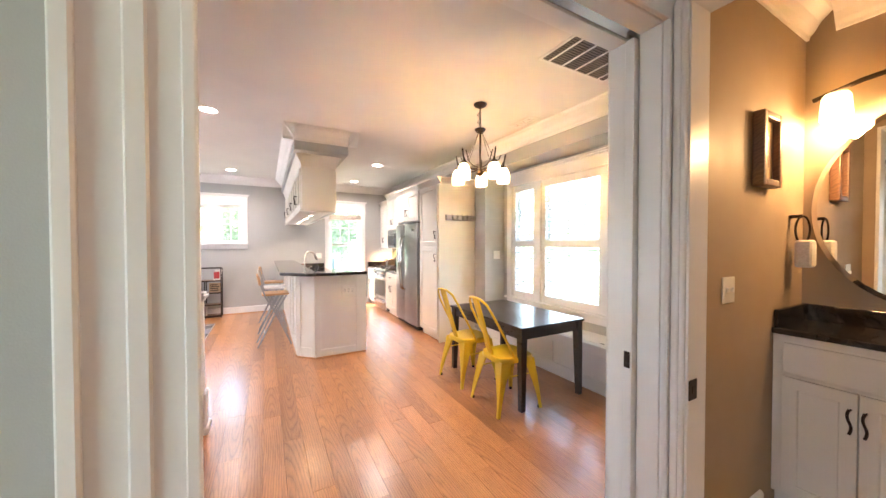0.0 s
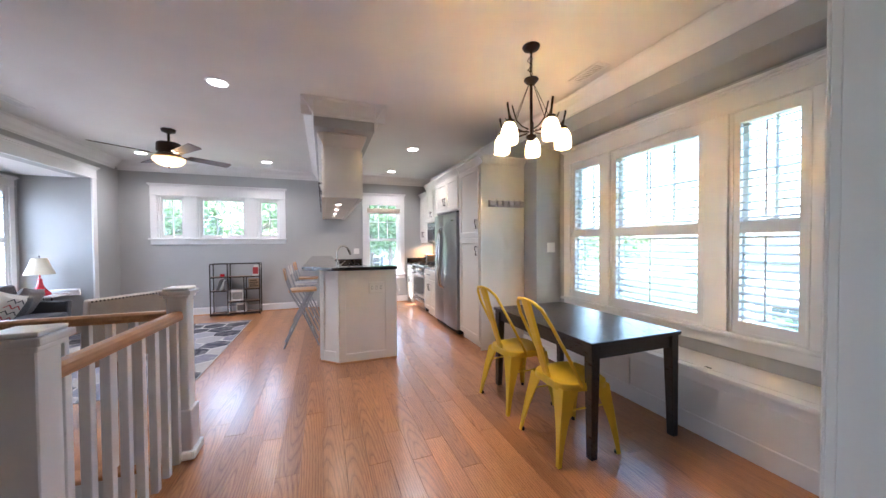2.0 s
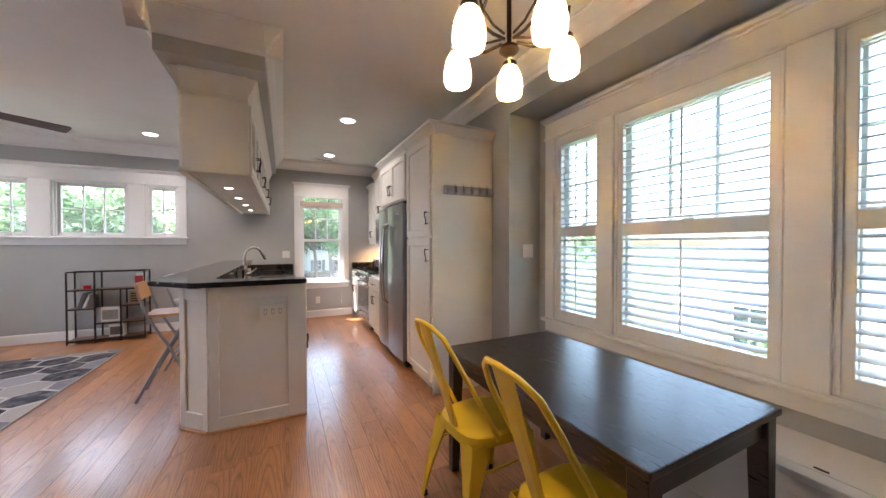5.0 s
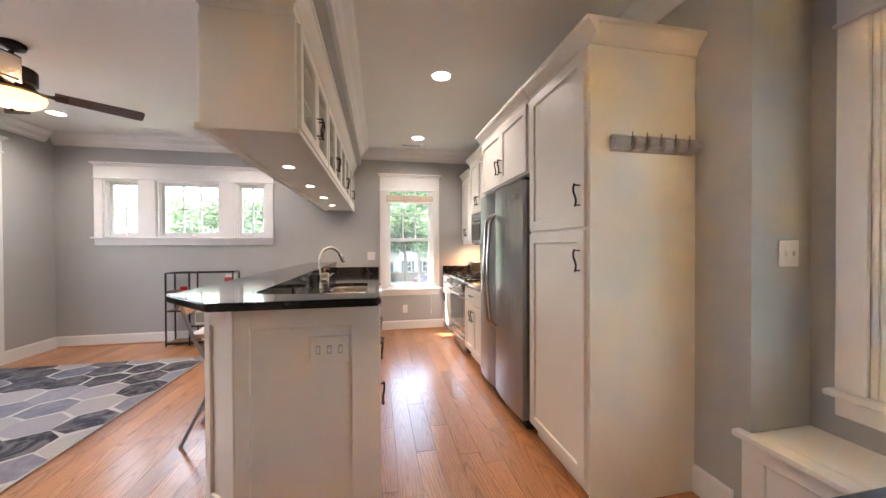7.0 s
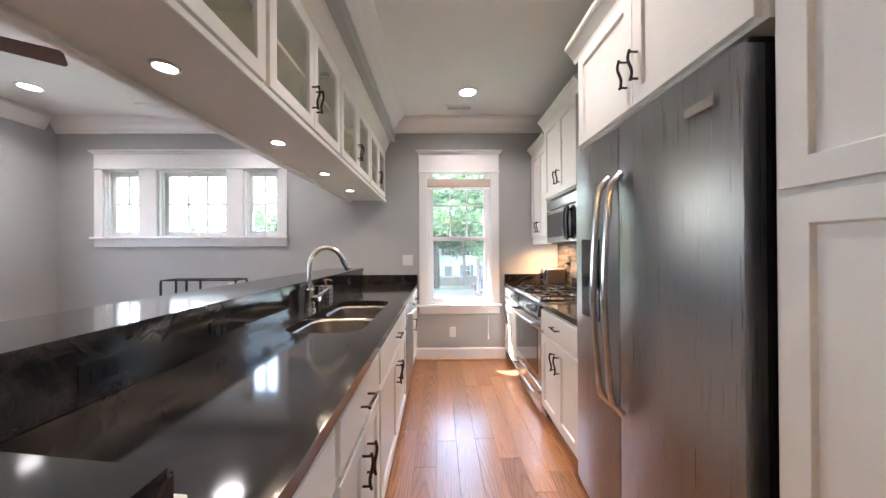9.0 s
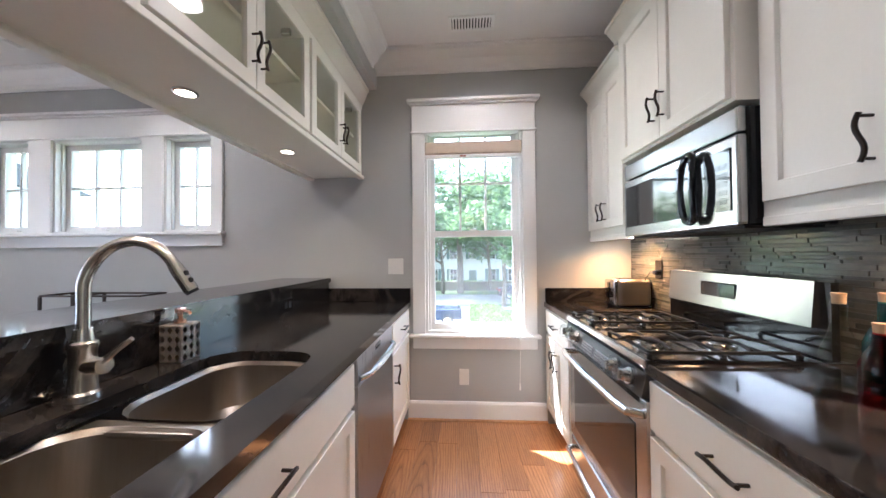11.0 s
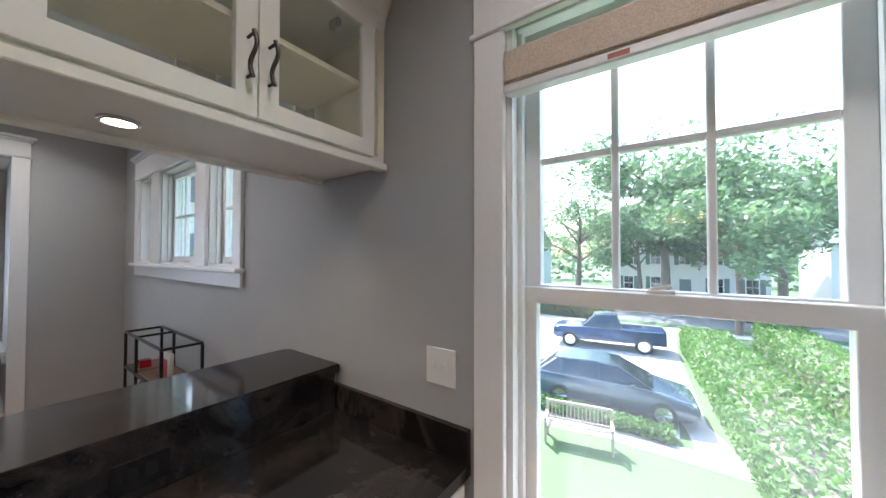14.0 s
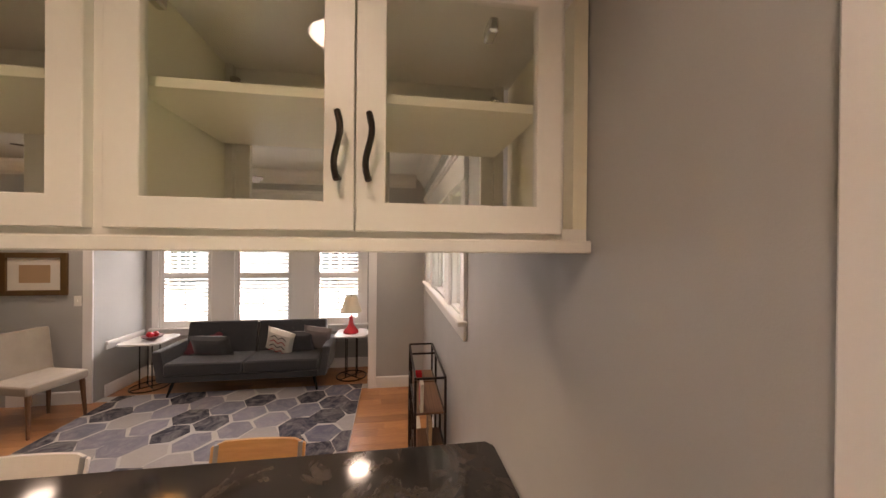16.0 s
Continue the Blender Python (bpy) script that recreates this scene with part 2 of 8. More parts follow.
WALL = paint("grey wall paint", (0.415, 0.418, 0.408), 0.6, 0.04, 300, 0.15)
BATHWALL = paint("tan wall paint", (0.33, 0.25, 0.165), 0.6, 0.04, 300, 0.15)
CEILING = paint("ceiling paint", (0.74, 0.73, 0.71), 0.8, 0.03, 200, 0.15)
TRIM = paint("white trim paint", (0.78, 0.775, 0.76), 0.33, 0.03, 120, 0.05)
CAB = paint("warm white cabinet paint", (0.76, 0.73, 0.665), 0.36, 0.04, 90, 0.06)
CABIN = paint("pale cabinet inside", (0.78, 0.73, 0.57), 0.5, 0.04, 90, 0.06)
def oak_floor(name, dark, light, rough):
    """Flat-sawn oak boards: cathedral rings along y, pores, tone from board to board."""
    m, nt, b = nodes_of(name)
    N, L = nt.nodes.new, nt.links.new
    inf, geo, tc = N("ShaderNodeObjectInfo"), N("ShaderNodeNewGeometry"), N("ShaderNodeTexCoord")
    fr = N("ShaderNodeMath")
    fr.operation = 'ADD'
    L(inf.outputs["Random"], fr.inputs[0])
    L(geo.outputs["Random Per Island"], fr.inputs[1])
    wn = N("ShaderNodeTexWhiteNoise")
    wn.noise_dimensions = '1D'
    L(fr.outputs[0], wn.inputs["W"])
    off = N("ShaderNodeVectorMath")
    off.operation = 'MULTIPLY_ADD'
    off.inputs[1].default_value = (0.16, 1.6, 0.0)
    off.inputs[2].default_value = (-0.08, -0.8, 0.012)
    L(wn.outputs["Color"], off.inputs[0])
    add = N("ShaderNodeVectorMath")
    L(tc.outputs["Object"], add.inputs[0])
    L(off.outputs[0], add.inputs[1])
    far = N("ShaderNodeVectorMath")
    far.operation = 'MULTIPLY_ADD'
    far.inputs[1].default_value = (31.0, 47.0, 5.0)
    L(wn.outputs["Color"], far.inputs[0])
    L(tc.outputs["Object"], far.inputs[2])
    sp = N("ShaderNodeMapping")
    sp.inputs["Scale"].default_value = (7.0, 0.9, 7.0)
    L(far.outputs[0], sp.inputs["Vector"])
    warp = N("ShaderNodeTexNoise")
    warp.inputs["Scale"].default_value = 1.0
    warp.inputs["Detail"].default_value = 4.0
    L(sp.outputs[0], warp.inputs["Vector"])
    flat = N("ShaderNodeMapping")
    flat.inputs["Scale"].default_value = (1.0, 0.075, 1.0)
    L(add.outputs[0], flat.inputs["Vector"])
    wob = N("ShaderNodeVectorMath")
    wob.operation = 'MULTIPLY_ADD'
    wob.inputs[1].default_value = (0.055, 0.035, 0.0)
    L(warp.outputs["Color"], wob.inputs[0])
    L(flat.outputs[0], wob.inputs[2])
    wv = N("ShaderNodeTexWave")
    wv.wave_type = 'RINGS'
    wv.rings_direction = 'SPHERICAL'
    wv.wave_profile = 'SAW'
    wv.inputs["Scale"].default_value = 24.0
    wv.inputs["Distortion"].default_value = 0.5
    wv.inputs["Detail"].default_value = 1.0
    L(wob.outputs[0], wv.inputs["Vector"])
    fine = N("ShaderNodeMapping")
    fine.inputs["Scale"].default_value = (260.0, 9.0, 60.0)
    L(far.outputs[0], fine.inputs["Vector"])
    pore = noise_tex(nt, fine.outputs[0], 1.0, 3, 0.6)
    c = ramp(nt, wv.outputs["Fac"], [(0.0, dark), (0.22, tuple(d + (l - d) * 0.7 for d, l in zip(dark, light))), (0.6, light), (1.0, tuple(d + (l - d) * 0.6 for d, l in zip(dark, light)))])
    c = mul(nt, c, ramp(nt, pore, [(0.34, (0.62, 0.54, 0.47)), (0.55, (1, 1, 1))]), 0.75)
    c = mul(nt, c, ramp(nt, warp.outputs["Fac"], [(0.3, (0.86, 0.82, 0.78)), (0.65, (1.05, 1.05, 1.05))]))
    c = mul(nt, c, ramp(nt, wn.outputs["Value"], [(0.0, (0.76, 0.72, 0.68)), (0.4, (0.95, 0.94, 0.92)), (0.75, (1.05, 1.06, 1.06)), (1.0, (1.18, 1.22, 1.26))]))
    L(c, b.inputs["Base Color"])
    rough_range(nt, b, pore, rough * 0.8, rough * 1.3)
    b.inputs["Coat Weight"].default_value = 0.8
    b.inputs["Coat Roughness"].default_value = 0.22
    bump(nt, b, pore, 0.16, 0.001)
    return m


FLOOR = oak_floor("oak floor boards", (0.31, 0.125, 0.042), (0.54, 0.245, 0.09), 0.34)
SUBFLOOR = paint("dark joint", (0.26, 0.12, 0.05), 0.7)
OAK = wood("oak handrail", (0.38, 0.18, 0.07), (0.55, 0.29, 0.13), 1, 0.32, 0.0, scale=0.5, coat=0.2, spread=0.4)
GRANITE = granite("black granite")
STEEL = steel("brushed stainless steel", (0.55, 0.55, 0.55), 0.22, (40, 0.5, 40), 0.01)
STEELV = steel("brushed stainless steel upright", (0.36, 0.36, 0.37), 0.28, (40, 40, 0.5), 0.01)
CHROME = steel("brushed nickel", (0.62, 0.60, 0.57), 0.22, (1, 1, 1))
SINKM = steel("satin sink steel", (0.33, 0.29, 0.25), 0.33, (30, 1, 1))
BRONZE = paint("oil rubbed bronze", (0.035, 0.024, 0.018), 0.38, 0.15, 150, 0.1, 0.7)
IRON = paint("cast iron", (0.010, 0.010, 0.010), 0.62, 0.15, 300, 0.4)
IRON.node_tree.nodes["Principled BSDF"].inputs["Specular IOR Level"].default_value = 0.25
BLACKGLOSS = paint("black enamel", (0.010, 0.010, 0.011), 0.12, 0.05, 100, 0.0, coat=0.3)
DARKGLASS = paint("dark glass", (0.02, 0.022, 0.024), 0.05, 0.02, 100, 0.0, coat=0.5)
ESPRESSO = wood("espresso stained wood", (0.010, 0.007, 0.006), (0.024, 0.016, 0.013), 1, 0.28, 0.0, coat=0.15)
YELLOW = paint("yellow enamel", (0.74, 0.50, 0.016), 0.30, 0.06, 120, 0.08, coat=0.15)
STOOLGREY = paint("grey metal", (0.30, 0.31, 0.33), 0.4, 0.06, 150, 0.05, 0.6)
BEECH = wood("beech wood", (0.42, 0.22, 0.09), (0.56, 0.32, 0.14), 1, 0.35, scale=0.5, spread=0.4)
WALNUT = wood("brown wood", (0.07, 0.032, 0.016), (0.20, 0.10, 0.05), 0, 0.4)
BLADE = wood("dark fan blade wood", (0.03, 0.014, 0.009), (0.09, 0.042, 0.026), 0, 0.35)
PLASTIC = paint("white switch plastic", (0.75, 0.74, 0.70), 0.3, 0.02, 90, 0.02)
SOFAM = fabric("charcoal sofa fabric", (0.017, 0.018, 0.021), (0.038, 0.038, 0.042))
CUSHGREY = fabric("grey cushion fabric", (0.032, 0.032, 0.035), (0.06, 0.06, 0.063))
CUSHTAUPE = fabric("taupe cushion fabric", (0.17, 0.14, 0.13), (0.24, 0.20, 0.19))
CUSHRED = fabric("dark red throw", (0.12, 0.012, 0.02), (0.2, 0.02, 0.03))
CREAM = fabric("beige linen", (0.34, 0.29, 0.23), (0.44, 0.38, 0.31))
TOWEL = fabric("white knitted towel", (0.62, 0.58, 0.5), (0.75, 0.71, 0.64), 90)
SHADEFAB = fabric("cream lamp shade fabric", (0.68, 0.60, 0.45), (0.78, 0.70, 0.55), 200)
REDGLAZE = paint("red glazed ceramic", (0.55, 0.02, 0.03), 0.15, 0.05, 60, 0.02, coat=0.4)
MARBLE = paint("white table top", (0.72, 0.71, 0.69), 0.25, 0.05, 40, 0.02)
RUGBASE = fabric("cream rug pile", (0.38, 0.355, 0.33), (0.50, 0.47, 0.44), 180)
RUGHEX = rug_pile("hexagon rug pile", [(0.17, 0.17, 0.22), (0.012, 0.012, 0.026), (0.25, 0.245, 0.29), (0.028, 0.028, 0.052), (0.20, 0.195, 0.24), (0.42, 0.39, 0.365), (0.014, 0.014, 0.028), (0.12, 0.12, 0.17), (0.31, 0.30, 0.33), (0.018, 0.018, 0.034), (0.16, 0.16, 0.205), (0.36, 0.34, 0.335)], (0.38, 0.365, 0.36))
TILE = random_tone("glass mosaic strip", [(0.11, 0.105, 0.085), (0.20, 0.19, 0.16), (0.06, 0.06, 0.052), (0.14, 0.15, 0.135), (0.24, 0.225, 0.19), (0.085, 0.09, 0.082)], 0.14, False, 90, 0.3, 0.1)
GROUT = paint("grey grout", (0.15, 0.14, 0.125), 0.85)
# slight haze over the view outside is put into the panes
GLASS = pane_glass("hazy window glass", (0.95, 0.975, 0.97), 0.018)
CABGLASS = pane_glass("cabinet glass", (0.95, 0.96, 0.94))
MIRROR = steel("mirror silver", (0.85, 0.85, 0.85), 0.015, (1, 1, 1), 0.0)
BLIND = fabric("woven blind", (0.50, 0.40, 0.30), (0.66, 0.55, 0.44), 300)
CREAMPAPER = paint("paper", (0.70, 0.67, 0.60), 0.7)
PRINT = random_tone("dark printed covers", [(0.05, 0.05, 0.055), (0.16, 0.14, 0.12), (0.4, 0.36, 0.3)], 0.5)
REDPAPER = paint("red print", (0.45, 0.04, 0.04), 0.5)
KRAFT = paint("kraft board", (0.42, 0.28, 0.16), 0.7)
GILT = paint("aged gilt frame", (0.16, 0.09, 0.035), 0.35, 0.2, 80, 0.3, 0.4)
CANLIGHT = glow("recessed lamp glow", (1.0, 0.9, 0.78), 2.0)
PUCKGLOW = glow("puck lamp glow", (1.0, 0.82, 0.60), 3.0)
SHADEGLOW = glow("lit frosted glass shade", (1.0, 0.58, 0.16), 0.22, (0.95, 0.78, 0.46), 0.4)
BOWLGLOW = glow("lit alabaster bowl", (1.0, 0.58, 0.18), 0.2, (0.9, 0.68, 0.38), 0.3)
VANITYGLOW = glow("lit vanity shade", (1.0, 0.58, 0.18), 0.3, (0.9, 0.8, 0.6))

# ---- building helpers ----
def box(bm, x0, x1, y0, y1, z0, z1, bev=0.0, seg=1):
    r = bmesh.ops.create_cube(bm, size=1.0)
    vs = r["verts"]
    for v in vs:
        v.co.x = x0 + (v.co.x + 0.5) * (x1 - x0)
        v.co.y = y0 + (v.co.y + 0.5) * (y1 - y0)
        v.co.z = z0 + (v.co.z + 0.5) * (z1 - z0)
    if bev > 0:
        es = {e for v in vs for e in v.link_edges}
        bmesh.ops.bevel(bm, geom=list(es), offset=min(bev, 0.45 * min(abs(x1 - x0), abs(y1 - y0), abs(z1 - z0))), segments=seg, affect='EDGES', profile=0.6)
    return vs


def prism(bm, poly, z0, z1):
    """A polygon in x and y, drawn out from z0 to z1."""
    lo = [bm.verts.new((x, y, z0)) for x, y in poly]
    hi = [bm.verts.new((x, y, z1)) for x, y in poly]
    n = len(poly)
    bm.faces.new(lo[::-1])
    bm.faces.new(hi)
    for i in range(n):
        bm.faces.new((lo[i], lo[(i + 1) % n], hi[(i + 1) % n], hi[i]))
    return lo + hi


def tube(bm, pts, r, seg=8, r1=None, flat=1.0):
    """A round bar along a line of points, tapering from r to r1."""
    pts = [Vector(p) for p in pts]
    r1 = r if r1 is None else r1
    rings = []
    n = len(pts)
    up = None
    for i, p in enumerate(pts):
        d = (pts[min(i + 1, n - 1)] - pts[max(i - 1, 0)]).normalized()
        if up is None:
            up = Vector((0, 0, 1)) if abs(d.z) < 0.9 else Vector((1, 0, 0))
        a = d.cross(up).normalized()
        b = a.cross(d).normalized()
        up = b
        rr = r + (r1 - r) * i / max(1, n - 1)
        rings.append([bm.verts.new(p + a * (math.cos(2 * math.pi * k / seg) * rr) + b * (math.sin(2 * math.pi * k / seg) * rr * flat)) for k in range(seg)])
    for q, w in zip(rings, rings[1:]):
        for k in range(seg):
            bm.faces.new((q[k], q[(k + 1) % seg], w[(k + 1) % seg], w[k]))
    bm.faces.new(rings[0][::-1])
    bm.faces.new(rings[-1])


def lathe(bm, prof, cx=0, cy=0, cz=0, seg=24, cap=True):
    """A profile of (radius, height) turned round an upright axis."""
    rings = []
    for r, z in prof:
        rings.append([bm.verts.new((cx + max(r, 1e-4) * math.cos(2 * math.pi * k / seg), cy + max(r, 1e-4) * math.sin(2 * math.pi * k / seg), cz + z)) for k in range(seg)])
    for q, w in zip(rings, rings[1:]):
        for k in range(seg):
            bm.faces.new((q[k], q[(k + 1) % seg], w[(k + 1) % seg], w[k]))
    if cap:
        bm.faces.new(rings[0][::-1])
        bm.faces.new(rings[-1])


def mould(bm, prof, p0, p1, inward):
    """A moulding: profile of (out from the wall, z) along the wall's foot line from p0 to p1."""
    nx, ny = inward
    rows = []
    for px, py in (p0, p1):
        rows.append([bm.verts.new((px + nx * o, py + ny * o, z)) for o, z in prof])
    n = len(prof)
    for k in range(n):
        bm.faces.new((rows[0][k], rows[0][(k + 1) % n], rows[1][(k + 1) % n], rows[1][k]))
    bm.faces.new(rows[0][::-1])
    bm.faces.new(rows[1])


def origin(ob):
    o = Vector((0, 0, 0))
    while ob:
        o += ob.location
        ob = ob.parent
    return o


def part(name, bm, material, parent=None, label="", smooth=False, kind=""):
    """Links a bmesh, built at its place, as one mesh object under parent."""
    bmesh.ops.recalc_face_normals(bm, faces=bm.faces[:])
    if parent:
        bmesh.ops.translate(bm, verts=bm.verts[:], vec=-origin(parent))
    me = bpy.data.meshes.new(name)
    bm.to_mesh(me)
    bm.free()
    me.materials.append(material)
    if smooth:
        for p in me.polygons:
            p.use_smooth = True
        me.set_sharp_from_angle(angle=radians(35))
    ob = new(name, me)
    ob.parent = parent
    if label:
        ob["label"] = label
    if kind:
        ob["kind"] = kind
    return ob


def bm_box(*a, **k):
    bm = bmesh.new()
    box(bm, *a, **k)
    return bm


def thing(name, x, y, z, label, category, group="", kind=""):
    ob = new(name)
    ob.location = (x, y, z)
    ob.empty_display_size = 0.1
    return tagged(ob, label, category, group, kind)


def place(ob, m):
    """Sets a finished thing, built round the world's origin, at a pose."""
    ob.matrix_basis = m
    return ob


def wall_mesh(axis, t0, t1, a0, a1, z0, z1, openings=()):
    """A wall between t0 and t1 across, a0 to a1 along, with openings (a0, a1, z0, z1) through it."""
    bm = bmesh.new()
    cuts = sorted({a0, a1, *[o[0] for o in openings], *[o[1] for o in openings]})
    for u0, u1 in zip(cuts, cuts[1:]):
        holes = sorted([(o[2], o[3]) for o in openings if o[0] <= u0 + 1e-6 and o[1] >= u1 - 1e-6])
        z = z0
        for h0, h1 in holes + [(z1, z1)]:
            if h0 - z > 1e-4:
                if axis == 'x':
                    box(bm, t0, t1, u0, u1, z, h0)
                else:
                    box(bm, u0, u1, t0, t1, z, h0)
            z = h1
    return bm


def structure(name, bm, material, label, category, parent=None, smooth=False):
    return tagged(part(name, bm, material, parent, smooth=smooth), label, category, kind="structure")


# frames of reference for fronts: u along, v out of the front, w up
def facing(nx, ny, at):
    """Maps (u, v, w) to the world for a front whose outward way is (nx, ny); at: where its plane lies."""
    if nx:
        return Matrix(((0, nx, 0, at), (1, 0, 0, 0), (0, 0, 1, 0), (0, 0, 0, 1)))
    return Matrix(((1, 0, 0, 0), (0, ny, 0, at), (0, 0, 1, 0), (0, 0, 0, 1)))


def fpart(name, bm, m, material, parent, label="", smooth=False):
    bmesh.ops.transform(bm, matrix=m, verts=bm.verts[:])
    return part(name, bm, material, parent, label, smooth)


def wavy_handle(m, parent, u, w, upright=True, length=0.115):
    """A waved bronze pull on two posts."""
    bm = bmesh.new()
    pts = []
    for i in range(13):
        s = i / 12 - 0.5
        off = 0.0055 * math.sin(s * 2 * math.pi)
        lift = 0.030 + 0.004 * math.sin(s * 2 * math.pi)
        pts.append((u + off, lift, w + s * length) if upright else (u + s * length, lift, w + off))
    tube(bm, pts, 0.0055, 8)
    for s in (-0.43, 0.43):
        q = (u, w + s * length) if upright else (u + s * length, w)
        tube(bm, [(q[0], 0.0, q[1]), (q[0], 0.030, q[1])], 0.004, 6)
    return fpart("handle", bm, m, BRONZE, parent, "waved dark bronze pull", True)


def ring(bm, u0, u1, w0, w1, su, sw, v0, v1, bev=0.0015):
    """A picture-frame shaped ring in one piece: stiles su wide, rails sw high."""
    if isinstance(sw, (int, float)):
        sw = (sw, sw)
    rows = []
    for v, e in ((v0, 0), (v1 - bev, 0), (v1, bev)):
        rows.append([bm.verts.new((u, v, w)) for u, w in ((u0 + e, w0 + e), (u1 - e, w0 + e), (u1 - e, w1 - e), (u0 + e, w1 - e))])
    inner = []
    for v, e in ((v1, bev), (v1 - bev, 0), (v0, 0)):
        inner.append([bm.verts.new((u, v, w)) for u, w in ((u0 + su - e, w0 + sw[0] - e), (u1 - su + e, w0 + sw[0] - e), (u1 - su + e, w1 - sw[1] + e), (u0 + su - e, w1 - sw[1] + e))])
    loops = rows + inner + [rows[0]]
    for q, w in zip(loops, loops[1:]):
        for k in range(4):
            bm.faces.new((q[k], q[(k + 1) % 4], w[(k + 1) % 4], w[k]))
    return inner


def shaker(name, m, parent, u0, u1, w0, w1, stile=0.055, glass=False, handle=None, upright=True, material=None, slab=False):
    """A framed door or drawer front, recessed panel or glass, with its handle."""
    g = 0.0015
    u0, u1, w0, w1 = u0 + g, u1 - g, w0 + g, w1 - g
    bm = bmesh.new()
    t = 0.02
    if slab:
        box(bm, u0, u1, 0.0, t, w0, w1, 0.003)
    else:
        inner = ring(bm, u0, u1, w0, w1, stile, stile, 0.0, t)
        if not glass:
            q = inner[1]
            d = [bm.verts.new((v.co.x + sx * 0.004, t - 0.011, v.co.z + sz * 0.004)) for v, sx, sz in zip(q, (1, -1, -1, 1), (1, 1, -1, -1))]
            for k in range(4):
                bm.faces.new((q[k], q[(k + 1) % 4], d[(k + 1) % 4], d[k]))
            bm.faces.new(d)
    d = fpart(name, bm, m, material or CAB, parent)
    if glass:
        gp = fpart("pane", bm_box(u0 + stile - 0.004, u1 - stile + 0.004, 0.007, 0.011, w0 + stile - 0.004, w1 - stile + 0.004), m, CABGLASS, d, "clear cabinet glass")
        gp.visible_shadow = False
    if handle:
        wavy_handle(m @ Matrix.Translation((0, t, 0)), d, handle[0], handle[1], upright)
    return d

# ---- the large structure ----
FRONT, RIGHT, LEFT, CEIL = 7.93, 3.12, -2.55, 2.743
BACK0, BACK1 = 0.88, 1.07
DOOR_L, DOOR_R, DOOR_H = 0.15, 1.64, 2.215
BAYX = -3.35
NOOKX, NOOK0, NOOK1, NOOKZ = 3.46, 1.56, 4.03, 2.43
KWIN = (1.62, 2.34, 0.64, 2.13)
TRIO = [(-2.02, -1.62, 1.42, 2.18), (-1.42, -0.64, 1.42, 2.18), (-0.46, -0.06, 1.42, 2.18)]
DINING = [(1.82, 2.25, 0.66, 2.21), (2.40, 3.28, 0.66, 2.21), (3.37, 3.84, 0.66, 2.21)]
BAYWIN = [(4.30, 4.98, 0.66, 2.13), (5.28, 6.06, 0.66, 2.13), (6.38, 7.06, 0.66, 2.13)]
BAY0, BAY1, BAYZ = 4.14, 7.22, 2.32

structure("wall_front", wall_mesh('y', FRONT, FRONT + 0.18, BAYX - 0.2, RIGHT + 0.6, -0.3, CEIL + 0.1, [(*KWIN[:3], KWIN[3] + 0.07), *TRIO]), WALL, "grey painted plaster wall with a kitchen window and a triple window", "wall")
structure("wall_kitchen", wall_mesh('x', RIGHT, RIGHT + 0.14, NOOK1, FRONT, -0.3, CEIL + 0.1), WALL, "grey painted wall behind the kitchen run", "wall")
structure("wall_nook_header", wall_mesh('x', RIGHT, RIGHT + 0.14, NOOK0, NOOK1, NOOKZ, CEIL + 0.1), WALL, "grey wall above the window seat recess", "wall")
structure("wall_dining", wall_mesh('x', RIGHT, RIGHT + 0.14, BACK1, NOOK0, -0.3, CEIL + 0.1), WALL, "grey painted wall beside the window seat", "wall")
structure("wall_nook_back", wall_mesh('x', NOOKX, NOOKX + 0.16, NOOK0 - 0.14, NOOK1 + 0.14, -0.3, NOOKZ + 0.12, DINING), WALL, "grey recess wall with three shuttered windows", "wall")
structure("wall_nook_side", wall_mesh('y', NOOK1, NOOK1 + 0.14, RIGHT + 0.14, NOOKX, -0.3, NOOKZ + 0.12), WALL, "grey side wall of the window recess", "wall")
structure("wall_nook_side", wall_mesh('y', NOOK0 - 0.14, NOOK0, RIGHT + 0.14, NOOKX, -0.3, NOOKZ + 0.12), WALL, "grey side wall of the window recess", "wall")
structure("ceiling_nook", bm_box(RIGHT + 0.14, NOOKX, NOOK0, NOOK1, NOOKZ, NOOKZ + 0.12), WALL, "grey soffit over the window seat", "ceiling")
structure("wall_left", wall_mesh('x', LEFT - 0.14, LEFT, BACK1, FRONT, -3.0, CEIL + 0.1, [(BAY0, BAY1, 0.0, BAYZ)]), WALL, "grey wall with a wide cased bay opening", "wall")
structure("wall_bay_back", wall_mesh('x', BAYX - 0.16, BAYX, BAY0 - 0.14, BAY1 + 0.14, -0.3, BAYZ + 0.12, BAYWIN), WALL, "grey bay wall with three shuttered windows", "wall")
structure("wall_bay_side", wall_mesh('y', BAY1, BAY1 + 0.14, BAYX, LEFT - 0.14, -0.3, BAYZ + 0.12), WALL, "pale grey bay side wall with a ledge", "wall")
structure("wall_bay_side", wall_mesh('y', BAY0 - 0.14, BAY0, BAYX, LEFT - 0.14, -0.3, BAYZ + 0.12), WALL, "pale grey bay side wall with a ledge", "wall")
structure("ceiling_bay", bm_box(BAYX, LEFT - 0.14, BAY0, BAY1, BAYZ, BAYZ + 0.12), CEILING, "white ceiling of the bay", "ceiling")
